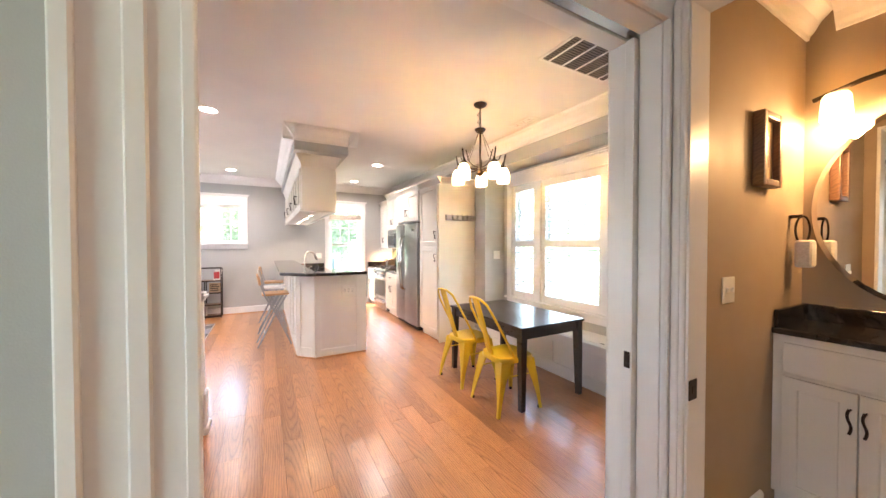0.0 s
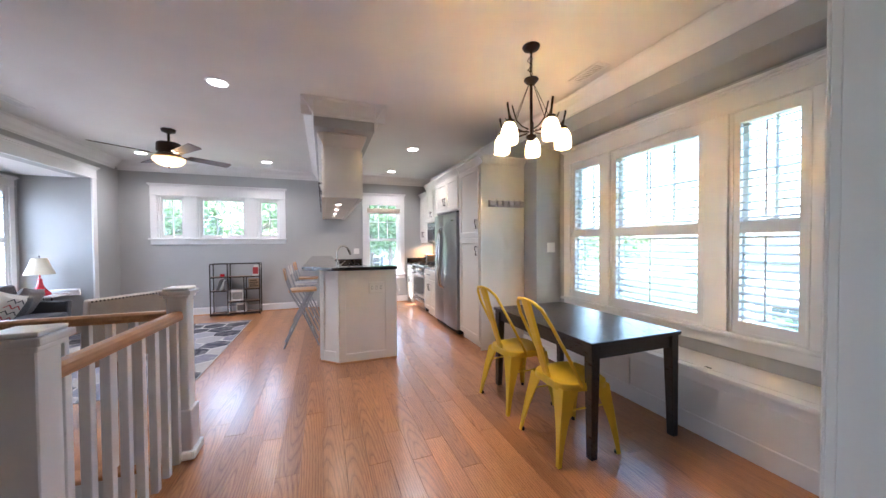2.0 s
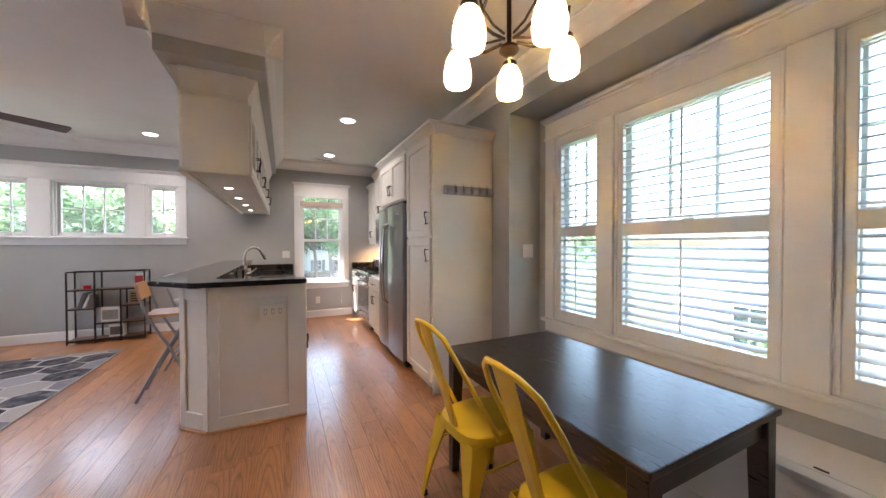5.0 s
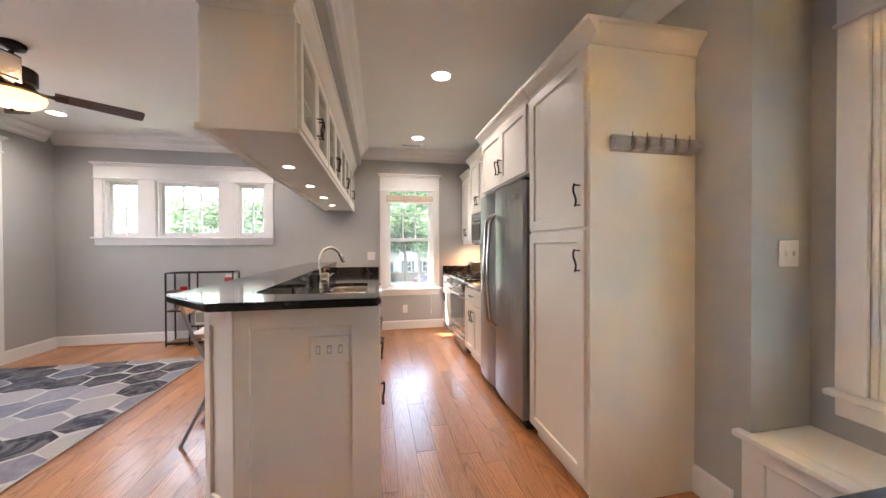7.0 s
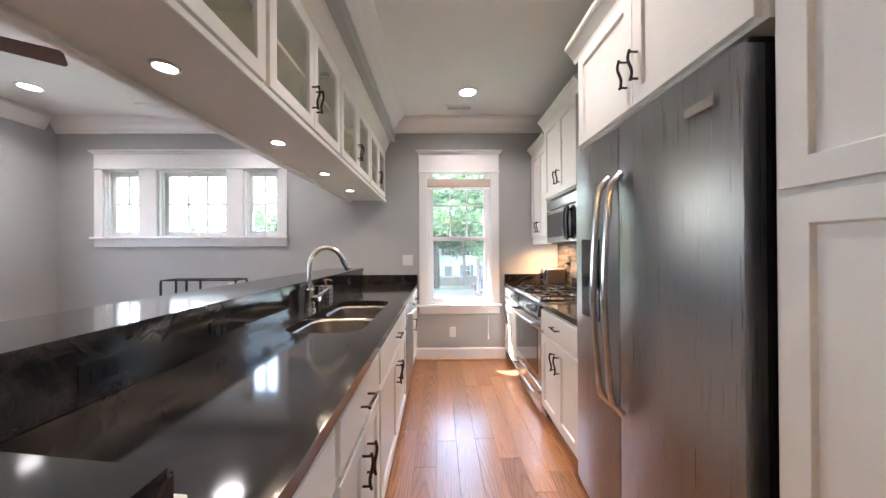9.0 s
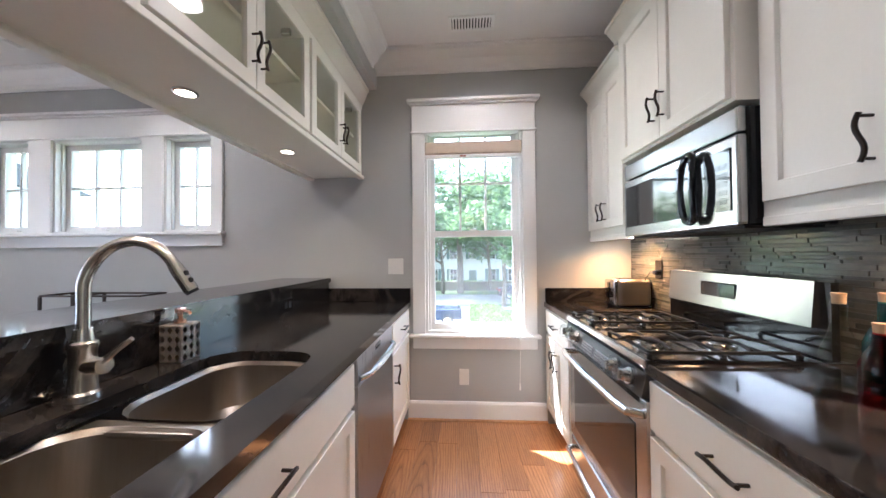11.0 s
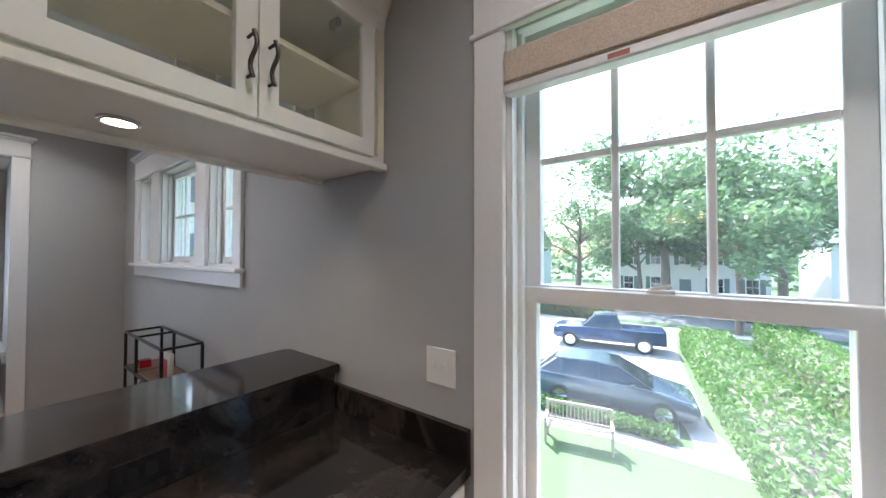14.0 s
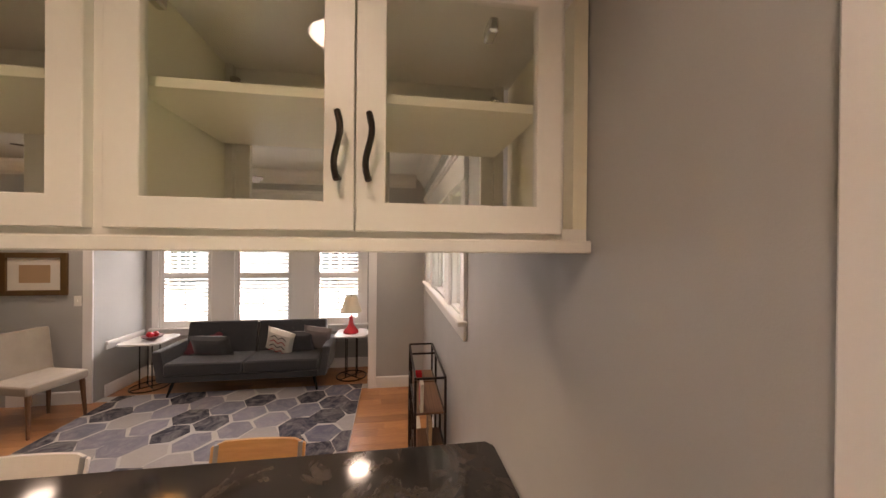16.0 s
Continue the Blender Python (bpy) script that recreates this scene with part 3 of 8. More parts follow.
structure("wall_back", wall_mesh('y', BACK0, BACK1, LEFT - 0.14, 1.82, -3.0, CEIL + 0.1, [(DOOR_L - 0.02, DOOR_R + 0.02, 0.0, DOOR_H + 0.02)]), WALL, "grey wall with the wide cased pocket door opening", "wall")
structure("wall_back_bath", wall_mesh('y', 0.92, BACK1, 1.82, RIGHT + 0.14, -0.3, CEIL + 0.1), WALL, "grey dining wall backing onto the bathroom", "wall")
structure("ceiling", bm_box(LEFT - 0.14, RIGHT + 0.14, BACK1, FRONT, CEIL, CEIL + 0.1), CEILING, "white painted ceiling of the main room", "ceiling")

# hall behind the opening, and the bathroom off it
HX0, HX1, HY0 = -0.75, 1.70, -1.6
# unseen opening, added so that daylight reaches the right door jamb
ADDEDWIN = (-0.02, 0.70, 0.6, 2.15)
structure("wall_hall_left", wall_mesh('x', HX0 - 0.12, HX0, HY0, BACK0, -0.3, CEIL + 0.1, [ADDEDWIN]), WALL, "blue grey hall wall", "wall")
structure("wall_hall_end", wall_mesh('y', HY0 - 0.12, HY0, HX0 - 0.12, 3.4, -0.3, CEIL + 0.1), WALL, "blue grey hall end wall", "wall")
structure("wall_hall_right", wall_mesh('x', HX1, HX1 + 0.12, HY0, BACK0 - 0.001, -0.3, CEIL + 0.1, [(-0.12, 0.83, 0.0, 2.29)]), WALL, "hall wall with the bathroom door opening", "wall")
structure("floor_hall", bm_box(HX0, HX1 + 0.12, HY0, BACK0, -0.06, 0.0), OAK, "oak hall floor", "floor")
structure("ceiling_hall", bm_box(HX0 - 0.12, 3.4, HY0 - 0.12, BACK0, CEIL, CEIL + 0.1), CEILING, "white hall and bathroom ceiling", "ceiling")
BTX, BTY = 3.155, 0.91
structure("wall_bath_end", wall_mesh('x', BTX, BTX + 0.12, HY0, BACK0 + 0.1, -0.3, CEIL + 0.1), BATHWALL, "tan painted bathroom wall behind the vanity", "wall")
structure("wall_bath_side", bm_box(HX1 + 0.12, BTX, BTY - 0.02, BTY + 0.008, 0.0, CEIL), BATHWALL, "tan painted bathroom wall with a small framed picture", "wall")
structure("wall_bath_hall", wall_mesh('x', HX1 + 0.121, HX1 + 0.128, HY0, BTY - 0.021, 0.0, CEIL, [(-0.12, 0.83, 0.0, 2.29)]), BATHWALL, "tan painted bathroom face of the hall wall", "wall")
structure("floor_bath", bm_box(HX1 + 0.12, BTX, HY0, BTY, -0.06, 0.0), MARBLE, "pale tiled bathroom floor", "floor")

# the stairwell down to the lower storey
WX0, WX1, WY0, WY1 = -1.95, -0.20, BACK1, 3.16
structure("wall_stair_far", bm_box(WX0, WX1, WY1, WY1 + 0.10, -3.0, -0.22), WALL, "grey stairwell wall under the railing", "wall")
structure("wall_stair_side", bm_box(WX1, WX1 + 0.10, WY0, WY1 + 0.10, -3.0, -0.22), WALL, "grey stairwell wall under the railing", "wall")
structure("wall_stair_end", bm_box(WX0 - 0.1, WX0, WY0, WY1 + 0.10, -3.0, -0.22), WALL, "grey stairwell end wall", "wall")
structure("floor_stair_foot", bm_box(WX0, WX1, WY0, WY1, -3.1, -3.0), OAK, "oak floor at the foot of the stairs", "floor")
structure("trim_stair_fascia", bm_box(WX0, WX1, WY1 - 0.018, WY1, -0.30, -0.03, 0.003), TRIM, "white fascia board round the stairwell", "trim")
structure("trim_stair_fascia", bm_box(WX1 - 0.018, WX1, 2.20, WY1 - 0.018, -0.30, -0.03, 0.003), TRIM, "white fascia board round the stairwell", "trim")

# baseboards, crown and casings
BASE = [(0, 0), (0.016, 0), (0.016, 0.125), (0.010, 0.138), (0, 0.142)]
SHOE = [(0.016, 0), (0.030, 0), (0.028, 0.012), (0.016, 0.018)]
CROWN = [(0, CEIL - 0.155), (0.012, CEIL - 0.155), (0.016, CEIL - 0.135), (0.035, CEIL - 0.115), (0.055, CEIL - 0.075), (0.085, CEIL - 0.045), (0.10, CEIL - 0.03), (0.105, CEIL - 0.012), (0.115, CEIL - 0.008), (0.115, CEIL - 0.0005), (0, CEIL - 0.0005)]


def run(name, prof, runs, material, label, category):
    for p0, p1, n in runs:
        bm = bmesh.new()
        mould(bm, prof, p0, p1, n)
        structure(name, bm, material, label, category, smooth=False)


run("baseboard", BASE, [((LEFT, FRONT), (0.60, FRONT), (0, -1)), ((1.485, FRONT), (2.50, FRONT), (0, -1)), ((LEFT, BAY1 + 0.10), (LEFT, FRONT - 0.017), (1, 0)),
                        ((LEFT, 3.3), (LEFT, BAY0 - 0.10), (1, 0)), ((BAYX, BAY0), (BAYX, BAY1), (1, 0)), ((BAYX + 0.017, BAY1), (LEFT - 0.14, BAY1), (0, -1)), ((BAYX + 0.017, BAY0), (LEFT - 0.14, BAY0), (0, 1)),
                        ((RIGHT, BACK1), (RIGHT, NOOK0 - 0.03), (-1, 0)), ((RIGHT, NOOK1 + 0.07), (RIGHT, 4.29), (-1, 0)),
                        ((HX1 + 0.128, BTY - 0.02), (2.6, BTY - 0.02), (0, -1))], TRIM, "white painted baseboard", "baseboard")
run("trim_shoe", SHOE, [((LEFT + 0.03, FRONT), (0.60, FRONT), (0, -1)), ((1.485, FRONT), (2.50, FRONT), (0, -1))], OAK, "oak shoe moulding", "trim")
run("trim_crown", CROWN, [((LEFT, FRONT), (RIGHT, FRONT), (0, -1)), ((LEFT, BACK1), (LEFT, FRONT - 0.1151), (1, 0)), ((RIGHT, BACK1), (RIGHT, FRONT - 0.1151), (-1, 0)), ((LEFT + 0.1151, BACK1), (RIGHT - 0.1151, BACK1), (0, 1)),
                          ((BTX, HY0), (BTX, BTY - 0.1351), (-1, 0)), ((HX1 + 0.12, BTY - 0.02), (BTX, BTY - 0.02), (0, -1))], TRIM, "white crown moulding", "trim")


def casing_set(name, m, u0, u1, w0, w1, mullions=(), head=0.15, side=0.095, sill=True, label="white painted window casing"):
    """Side casings, head board with cap, stool and apron round an opening; (u, v, w) by m."""
    top = thing(name, 0, 0, 0, label, "casing", kind="structure")
    fpart("side_casing", bm_box(u0 - side, u0, 0, 0.022, w0, w1, 0.003), m, TRIM, top)
    fpart("side_casing", bm_box(u1, u1 + side, 0, 0.022, w0, w1, 0.003), m, TRIM, top)
    for a, b in mullions:
        fpart("mullion_casing", bm_box(a, b, 0, 0.022, w0, w1, 0.003), m, TRIM, top)
    bm = bmesh.new()
    box(bm, u0 - side - 0.012, u1 + side + 0.012, 0, 0.030, w1, w1 + 0.018, 0.004)
    box(bm, u0 - side, u1 + side, 0, 0.024, w1 + 0.018, w1 + head - 0.03, 0.002)
    box(bm, u0 - side - 0.015, u1 + side + 0.015, 0, 0.040, w1 + head - 0.03, w1 + head - 0.012, 0.004)
    box(bm, u0 - side - 0.032, u1 + side + 0.032, 0, 0.058, w1 + head - 0.012, w1 + head + 0.012, 0.005)
    fpart("head_casing", bm, m, TRIM, top)
    if sill:
        fpart("sill", bm_box(u0 - side - 0.022, u1 + side + 0.022, 0.0, 0.058, w0 - 0.026, w0, 0.006), m, TRIM, top)
        fpart("apron", bm_box(u0 - side, u1 + side, 0, 0.020, w0 - 0.026 - 0.085, w0 - 0.026, 0.003), m, TRIM, top)
    return top


FM = facing(0, -1, FRONT)
NM = facing(-1, 0, NOOKX)
BM_ = facing(1, 0, BAYX)
casing_set("trim_window_kitchen", FM, KWIN[0], KWIN[1], KWIN[2], KWIN[3], head=0.24, label="white casing of the kitchen window with a tall head")
casing_set("trim_window_living", FM, TRIO[0][0], TRIO[2][1], TRIO[0][2], TRIO[0][3], [(TRIO[0][1], TRIO[1][0]), (TRIO[1][1], TRIO[2][0])], head=0.20, label="white casing round the triple window")
casing_set("trim_window_dining", NM, DINING[0][0], DINING[2][1], DINING[0][2], DINING[0][3], [(DINING[0][1], DINING[1][0]), (DINING[1][1], DINING[2][0])], head=0.17, label="white casing round the three dining windows")
casing_set("trim_window_bay", BM_, BAYWIN[0][0], BAYWIN[2][1], BAYWIN[0][2], BAYWIN[0][3], [(BAYWIN[0][1], BAYWIN[1][0]), (BAYWIN[1][1], BAYWIN[2][0])], head=0.13, side=0.08, label="white casing round the bay windows")
LM = facing(1, 0, LEFT)
casing_set("trim_bay_opening", LM, BAY0, BAY1, 0.0, BAYZ, head=0.17, side=0.10, sill=False, label="white casing of the bay opening")
# ledge moulding on the bay's side walls
for y0, s in ((BAY1, -1), (BAY0, 1)):
    bm = bmesh.new()
    box(bm, BAYX + 0.06, LEFT - 0.145, min(y0, y0 + s * 0.035), max(y0, y0 + s * 0.035), 0.62, 0.66, 0.006)
    box(bm, BAYX + 0.06, LEFT - 0.145, min(y0, y0 + s * 0.018), max(y0, y0 + s * 0.018), 0.56, 0.62, 0.004)
    structure("trim_ledge", bm, TRIM, "white ledge moulding on the bay wall", "trim")


def jamb_lining(name, kind_axis, u0, u1, w1, t0, t1, label):
    """Lining boards of a wall opening, right through the wall."""
    top = thing(name, 0, 0, 0, label, "door frame", kind="structure")
    def bx(a0, a1, w0, w2):
        return bm_box(a0, a1, t0, t1, w0, w2, 0.002) if kind_axis == 'y' else bm_box(t0, t1, a0, a1, w0, w2, 0.002)
    part("jamb", bx(u0 - 0.019, u0, 0, w1 + 0.019), TRIM, top)
    part("jamb", bx(u1, u1 + 0.019, 0, w1 + 0.019), TRIM, top)
    part("head_jamb", bx(u0, u1, w1, w1 + 0.019), TRIM, top)
    return top


# pocket door opening: split jambs with the door just showing on one side
door_1 = thing("door_frame_1", DOOR_L, BACK0, 0, "white cased opening with a recessed pocket door", "door frame", kind="structure")
for a, b in ((BACK0 - 0.002, BACK0 + 0.080), (BACK1 - 0.060, BACK1 + 0.002)):
    part("jamb", bm_box(DOOR_L - 0.019, DOOR_L, a, b, 0, DOOR_H, 0.002), TRIM, door_1)
    part("jamb", bm_box(DOOR_R, DOOR_R + 0.019, a, b, 0, DOOR_H, 0.002), TRIM, door_1)
    part("head_jamb", bm_box(DOOR_L - 0.019, DOOR_R + 0.019, a, b, DOOR_H, DOOR_H + 0.019, 0.002), TRIM, door_1)
part("track", bm_box(DOOR_L, DOOR_R, BACK0 + 0.082, BACK1 - 0.062, DOOR_H + 0.008, DOOR_H + 0.018), STEEL, door_1, "grey metal sliding track")
part("filler", bm_box(DOOR_L - 0.019, DOOR_L - 0.006, BACK0 + 0.081, BACK1 - 0.061, 0, DOOR_H), TRIM, door_1)


def flat_casing(m, u0, u1, w1, parent, side=0.11, near=None, lap=0.0):
    """A stepped door casing: a wide board with a raised back band."""
    near = near or side
    for a, b, band in ((u0 - near, u0 - 0.006 + lap, u0 - near), (u1 + 0.006, u1 + side, u1 + side - 0.026)):
        bm = bmesh.new()
        box(bm, a, b, 0, 0.018, 0, w1 + 0.006, 0.003)
        box(bm, band, band + 0.026, 0.018, 0.032, 0, w1 + 0.006, 0.004)
        inner = b - 0.02 if band == a else a
        box(bm, inner, inner + 0.02, 0.018, 0.024, 0, w1 + 0.006, 0.003)
        if b - a > 0.15:
            box(bm, a + 0.075, a + 0.105, 0.018, 0.026, 0, w1 + 0.006, 0.004)
        fpart("side_casing", bm, m, TRIM, parent)
    bm = bmesh.new()
    box(bm, u0 - near, u1 + side, 0, 0.020, w1 + 0.006, w1 + 0.13, 0.003)
    box(bm, u0 - near - 0.025, u1 + side + 0.025, 0, 0.045, w1 + 0.13, w1 + 0.155, 0.005)
    fpart("head_casing", bm, m, TRIM, parent)


flat_casing(facing(0, -1, BACK0 - 0.002), DOOR_L, DOOR_R, DOOR_H, door_1, 0.058, 0.045, 0.126)
flat_casing(facing(0, 1, BACK1 + 0.002), DOOR_L, DOOR_R, DOOR_H, door_1)
pocket_door = thing("pocket_door", DOOR_R, 0.985, 0, "white pocket door pushed into the wall, edge showing", "door")
part("leaf", bm_box(DOOR_R - 0.022, DOOR_R + 0.17, 0.967, 1.003, 0.012, DOOR_H - 0.01, 0.002), TRIM, pocket_door)
bm = bmesh.new()
box(bm, DOOR_R - 0.026, DOOR_R - 0.0215, 0.973, 0.997, 0.92, 0.985, 0.006)
box(bm, DOOR_R - 0.028, DOOR_R - 0.025, 0.979, 0.991, 0.94, 0.965, 0.002)
part("latch", bm, BRONZE, pocket_door, "dark bronze edge pull")
door_2 = jamb_lining("door_frame_2", 'x', -0.10, 0.81, 2.27, HX1 - 0.002, HX1 + 0.132, "white lining of the bathroom door opening")
flat_casing(facing(-1, 0, HX1 - 0.002), -0.10, 0.81, 2.27, door_2, 0.045)
bm = bmesh.new()
box(bm, HX1 + 0.004, HX1 + 0.060, 0.8065, 0.8105, 0.84, 0.915, 0.008)
box(bm, HX1 + 0.022, HX1 + 0.042, 0.8045, 0.807, 0.865, 0.89, 0.003)
part("strike_plate", bm, BRONZE, door_2, "dark bronze strike plate")


# ---- windows ----
def louvre_mesh(width, chord=0.062):
    me_bm = bmesh.new()
    prof = [(-chord / 2, 0), (-chord / 4, 0.0045), (0, 0.0055), (chord / 4, 0.0045), (chord / 2, 0), (chord / 4, -0.0045), (0, -0.0055), (-chord / 4, -0.0045)]
    rows = [[me_bm.verts.new((u, v, w)) for v, w in prof] for u in (-width / 2, width / 2)]
    n = len(prof)
    for k in range(n):
        me_bm.faces.new((rows[0][k], rows[0][(k + 1) % n], rows[1][(k + 1) % n], rows[1][k]))
    me_bm.faces.new(rows[0][::-1])
    me_bm.faces.new(rows[1])
    bmesh.ops.recalc_face_normals(me_bm, faces=me_bm.faces[:])
    me = bpy.data.meshes.new("louvre")
    me_bm.to_mesh(me)
    me_bm.free()
    me.materials.append(TRIM)
    return me


def shutter(m, u0, u1, w0, w1, mid, tilt, label):
    """A plantation shutter: frame, mid rail, tilt rod and louvres one by one."""
    top = thing("window_shutter", *(m @ Vector(((u0 + u1) / 2, -0.02, w0))), label, "shutter", group="plantation shutters")
    st = 0.05
    bm = bmesh.new()
    ring(bm, u0, u1, w0, w1, st, (0.085, 0.075), -0.035, -0.005, 0.003)
    fpart("shutter_frame", bm, m, TRIM, top)
    fpart("mid_rail", bm_box(u0 + st - 0.002, u1 - st + 0.002, -0.034, -0.006, mid - 0.04, mid + 0.04, 0.003), m, TRIM, top)
    for a, b in ((u0 - 0.003, u0 + 0.012), (u1 - 0.012, u1 + 0.003)):
        fpart("hanging_strip", bm_box(a, b, -0.005, 0.006, w0, w1, 0.002), m, TRIM, top)
    me = louvre_mesh(u1 - u0 - 2 * st - 0.004)
    o = origin(top)
    for a, b in ((w0 + 0.085, mid - 0.04), (mid + 0.04, w1 - 0.075)):
        k = max(1, round((b - a) / 0.0545))
        for i in range(k):
            ob = new("louvre", me)
            ob.parent = top
            w = a + (i + 0.5) * (b - a) / k
            local = Matrix.Translation(((u0 + u1) / 2, -0.022, w)) @ Matrix.Rotation(radians(tilt + random.uniform(-1.5, 1.5)), 4, 'X')
            ob.matrix_basis = Matrix.Translation(-o) @ m @ local
        fpart("tilt_rod", bm_box((u0 + u1) / 2 - 0.005, (u0 + u1) / 2 + 0.005, 0.008, 0.018, a + 0.03, b - 0.03, 0.002), m, TRIM, top)
    return top


def sash(m, parent, u0, u1, w0, w1, v0, v1, cols=1, rows=1, rail=0.045, mun=0.018, lift=0.0):
    """One sash with its glazing bars and panes."""
    bm = bmesh.new()
    ring(bm, u0, u1, w0, w1, rail, rail, v0, v1, 0.002)
    s = fpart("sash", bm, m, TRIM, parent)
    iu0, iu1, iw0, iw1 = u0 + rail, u1 - rail, w0 + rail, w1 - rail
    for c in range(1, cols):
        u = iu0 + (iu1 - iu0) * c / cols
        fpart("glazing_bar", bm_box(u - mun / 2, u + mun / 2, v0 + 0.004, v1 - 0.004, iw0, iw1, 0.003), m, TRIM, s)
    for r in range(1, rows):
        w = iw0 + (iw1 - iw0) * r / rows + lift
        for c in range(cols):
            a, b = iu0 + (iu1 - iu0) * c / cols, iu0 + (iu1 - iu0) * (c + 1) / cols
            fpart("glazing_bar", bm_box(a + (mun / 2 if c else 0), b - (mun / 2 if c < cols - 1 else 0), v0 + 0.004, v1 - 0.004, w - mun / 2, w + mun / 2, 0.003), m, TRIM, s)
    vm = (v0 + v1) / 2
    g = fpart("pane", bm_box(iu0 - 0.005, iu1 + 0.005, vm - 0.002, vm + 0.002, iw0 - 0.005, iw1 + 0.005), m, GLASS, s)
    g.visible_shadow = False
    return s


def window_unit(name, m, u0, u1, w0, w1, label, double=True, cols=(1, 1), rows=(1, 1), depth=0.17, lift=0.0, md=None):
    """A window through the wall: lining and one or two sashes. v runs into the room; the wall lies at v < 0."""
    top = thing(name, *(m @ Vector(((u0 + u1) / 2, -depth / 2, w0))), label, "window", kind="structure")
    bm = bmesh.new()
    box(bm, u0, u0 + 0.018, -depth, 0, w0, w1)
    box(bm, u1 - 0.018, u1, -depth, 0, w0, w1)
    box(bm, u0 + 0.018, u1 - 0.018, -depth, 0, w1 - 0.018, w1)
    box(bm, u0 + 0.018, u1 - 0.018, -depth, 0.0, w0, w0 + 0.016)
    for a, b in ((u0 + 0.018, u0 + 0.034), (u1 - 0.034, u1 - 0.018)):
        box(bm, a, b, -0.055, -0.035, w0 + 0.016, w1 - 0.018, 0.002)
        box(bm, a, b, -0.14, -0.128, w0 + 0.016, w1 - 0.018, 0.002)
    fpart("window_frame", bm, m, TRIM, top)
    a, b, lo, hi = u0 + 0.020, u1 - 0.020, w0 + 0.017, w1 - 0.019
    if double:
        md = md or (lo + hi) / 2
        sash(m, top, a, b, md - 0.02, hi, -0.126, -0.094, cols[0], rows[0], lift=lift)
        s = sash(m, top, a, b, lo, md + 0.02, -0.090, -0.058, cols[1], rows[1])
        bm = bmesh.new()
        uc = (a + b) / 2
        box(bm, uc - 0.03, uc + 0.03, -0.085, -0.062, md + 0.0205, md + 0.030, 0.003)
        tube(bm, [(uc - 0.02, -0.073, md + 0.030), (uc + 0.022, -0.066, md + 0.040)], 0.005, 6)
        fpart("sash_lock", bm, m, PLASTIC, s, "white sash lock")
    else:
        s = sash(m, top, a, b, lo, hi, -0.110, -0.070, cols[0], rows[0])
        bm = bmesh.new()
        uc = (a + b) / 2
        box(bm, uc - 0.035, uc + 0.035, -0.066, -0.03, w0 + 0.016, w0 + 0.030, 0.004)
        tube(bm, [(uc - 0.03, -0.045, w0 + 0.034), (uc + 0.035, -0.035, w0 + 0.036)], 0.005, 6)
        fpart("crank", bm, m, PLASTIC, s, "white folding crank handle")
    return top


window_unit("window_kitchen", FM, *KWIN[:3], KWIN[3] + 0.07, "white double hung window, bars in the upper sash", True, (3, 1), (2, 1), md=1.384)
# added out of view to let light onto the jamb
window_unit("window_hall_unseen", facing(1, 0, HX0), *ADDEDWIN, "white double hung window in the hall", True, (1, 1), (1, 1), 0.115)
for i, o in enumerate(TRIO):
    window_unit("window_living", FM, *o, "white casement window with glazing bars", False, (3 if i == 1 else 2, 1), (2, 1))
for o in DINING:
    window_unit("window_dining", NM, *o, "white double hung window behind shutters", True, (3 if o[1] - o[0] > 0.6 else 2, 1), (2, 1), 0.155)
    shutter(NM, o[0] + 0.012, o[1] - 0.012, o[2] + 0.004, o[3] - 0.004, 1.405, -16, "white plantation shutter with open louvres")
for o in BAYWIN:
    window_unit("window_bay", BM_, *o, "white double hung window behind shutters", True, (2, 1), (2, 1), 0.155)
    shutter(BM_, o[0] + 0.012, o[1] - 0.012, o[2] + 0.004, o[3] - 0.004, 1.39, -28, "white plantation shutter with open louvres")
    window_lamp("bay_sky_lamp", BAYX - 0.048, (o[0] + o[1]) / 2, (o[2] + o[3]) / 2, o[1] - o[0] - 0.08, o[3] - o[2] - 0.08, 2.3, (0.78, 0.90, 1.0))

# ---- kitchen ----
CT = 0.876          # worktop height
BAR = 1.055         # raised bar height
RF = 2.512          # fronts of the base cabinets on the wall side
PF = 1.478          # fronts of the base cabinets on the peninsula
MR = facing(-1, 0, RF)
MP = facing(1, 0, PF)


def fill_with_holes(bm, outer, holes, z0, z1):
    """A slab whose outline has holes in it."""
    def loop(pts, z):
        vs = [bm.verts.new((x, y, z)) for x, y in pts]
        return vs, [bm.edges.new((vs[i], vs[(i + 1) % len(vs)])) for i in range(len(vs))]
    tops, bots, edges_t, edges_b = [], [], [], []
    for pts in (outer, *holes):
        v, e = loop(pts, z1)
        tops.append(v)
        edges_t += e
        v, e = loop(pts, z0)
        bots.append(v)
        edges_b += e
    bmesh.ops.triangle_fill(bm, edges=edges_t, use_beauty=True)
    bmesh.ops.triangle_fill(bm, edges=edges_b, use_beauty=True)
    for a, b in zip(tops, bots):
        for i in range(len(a)):
            bm.faces.new((a[i], a[(i + 1) % len(a)], b[(i + 1) % len(b)], b[i]))


def round_rect(x0, x1, y0, y1, r, n=5):
    pts = []
    for cx, cy, a0 in ((x1 - r, y1 - r, 0), (x0 + r, y1 - r, 90), (x0 + r, y0 + r, 180), (x1 - r, y0 + r, 270)):
        for i in range(n + 1):
            a = radians(a0 + 90 * i / n)
            pts.append((cx + r * math.cos(a), cy + r * math.sin(a)))
    return pts


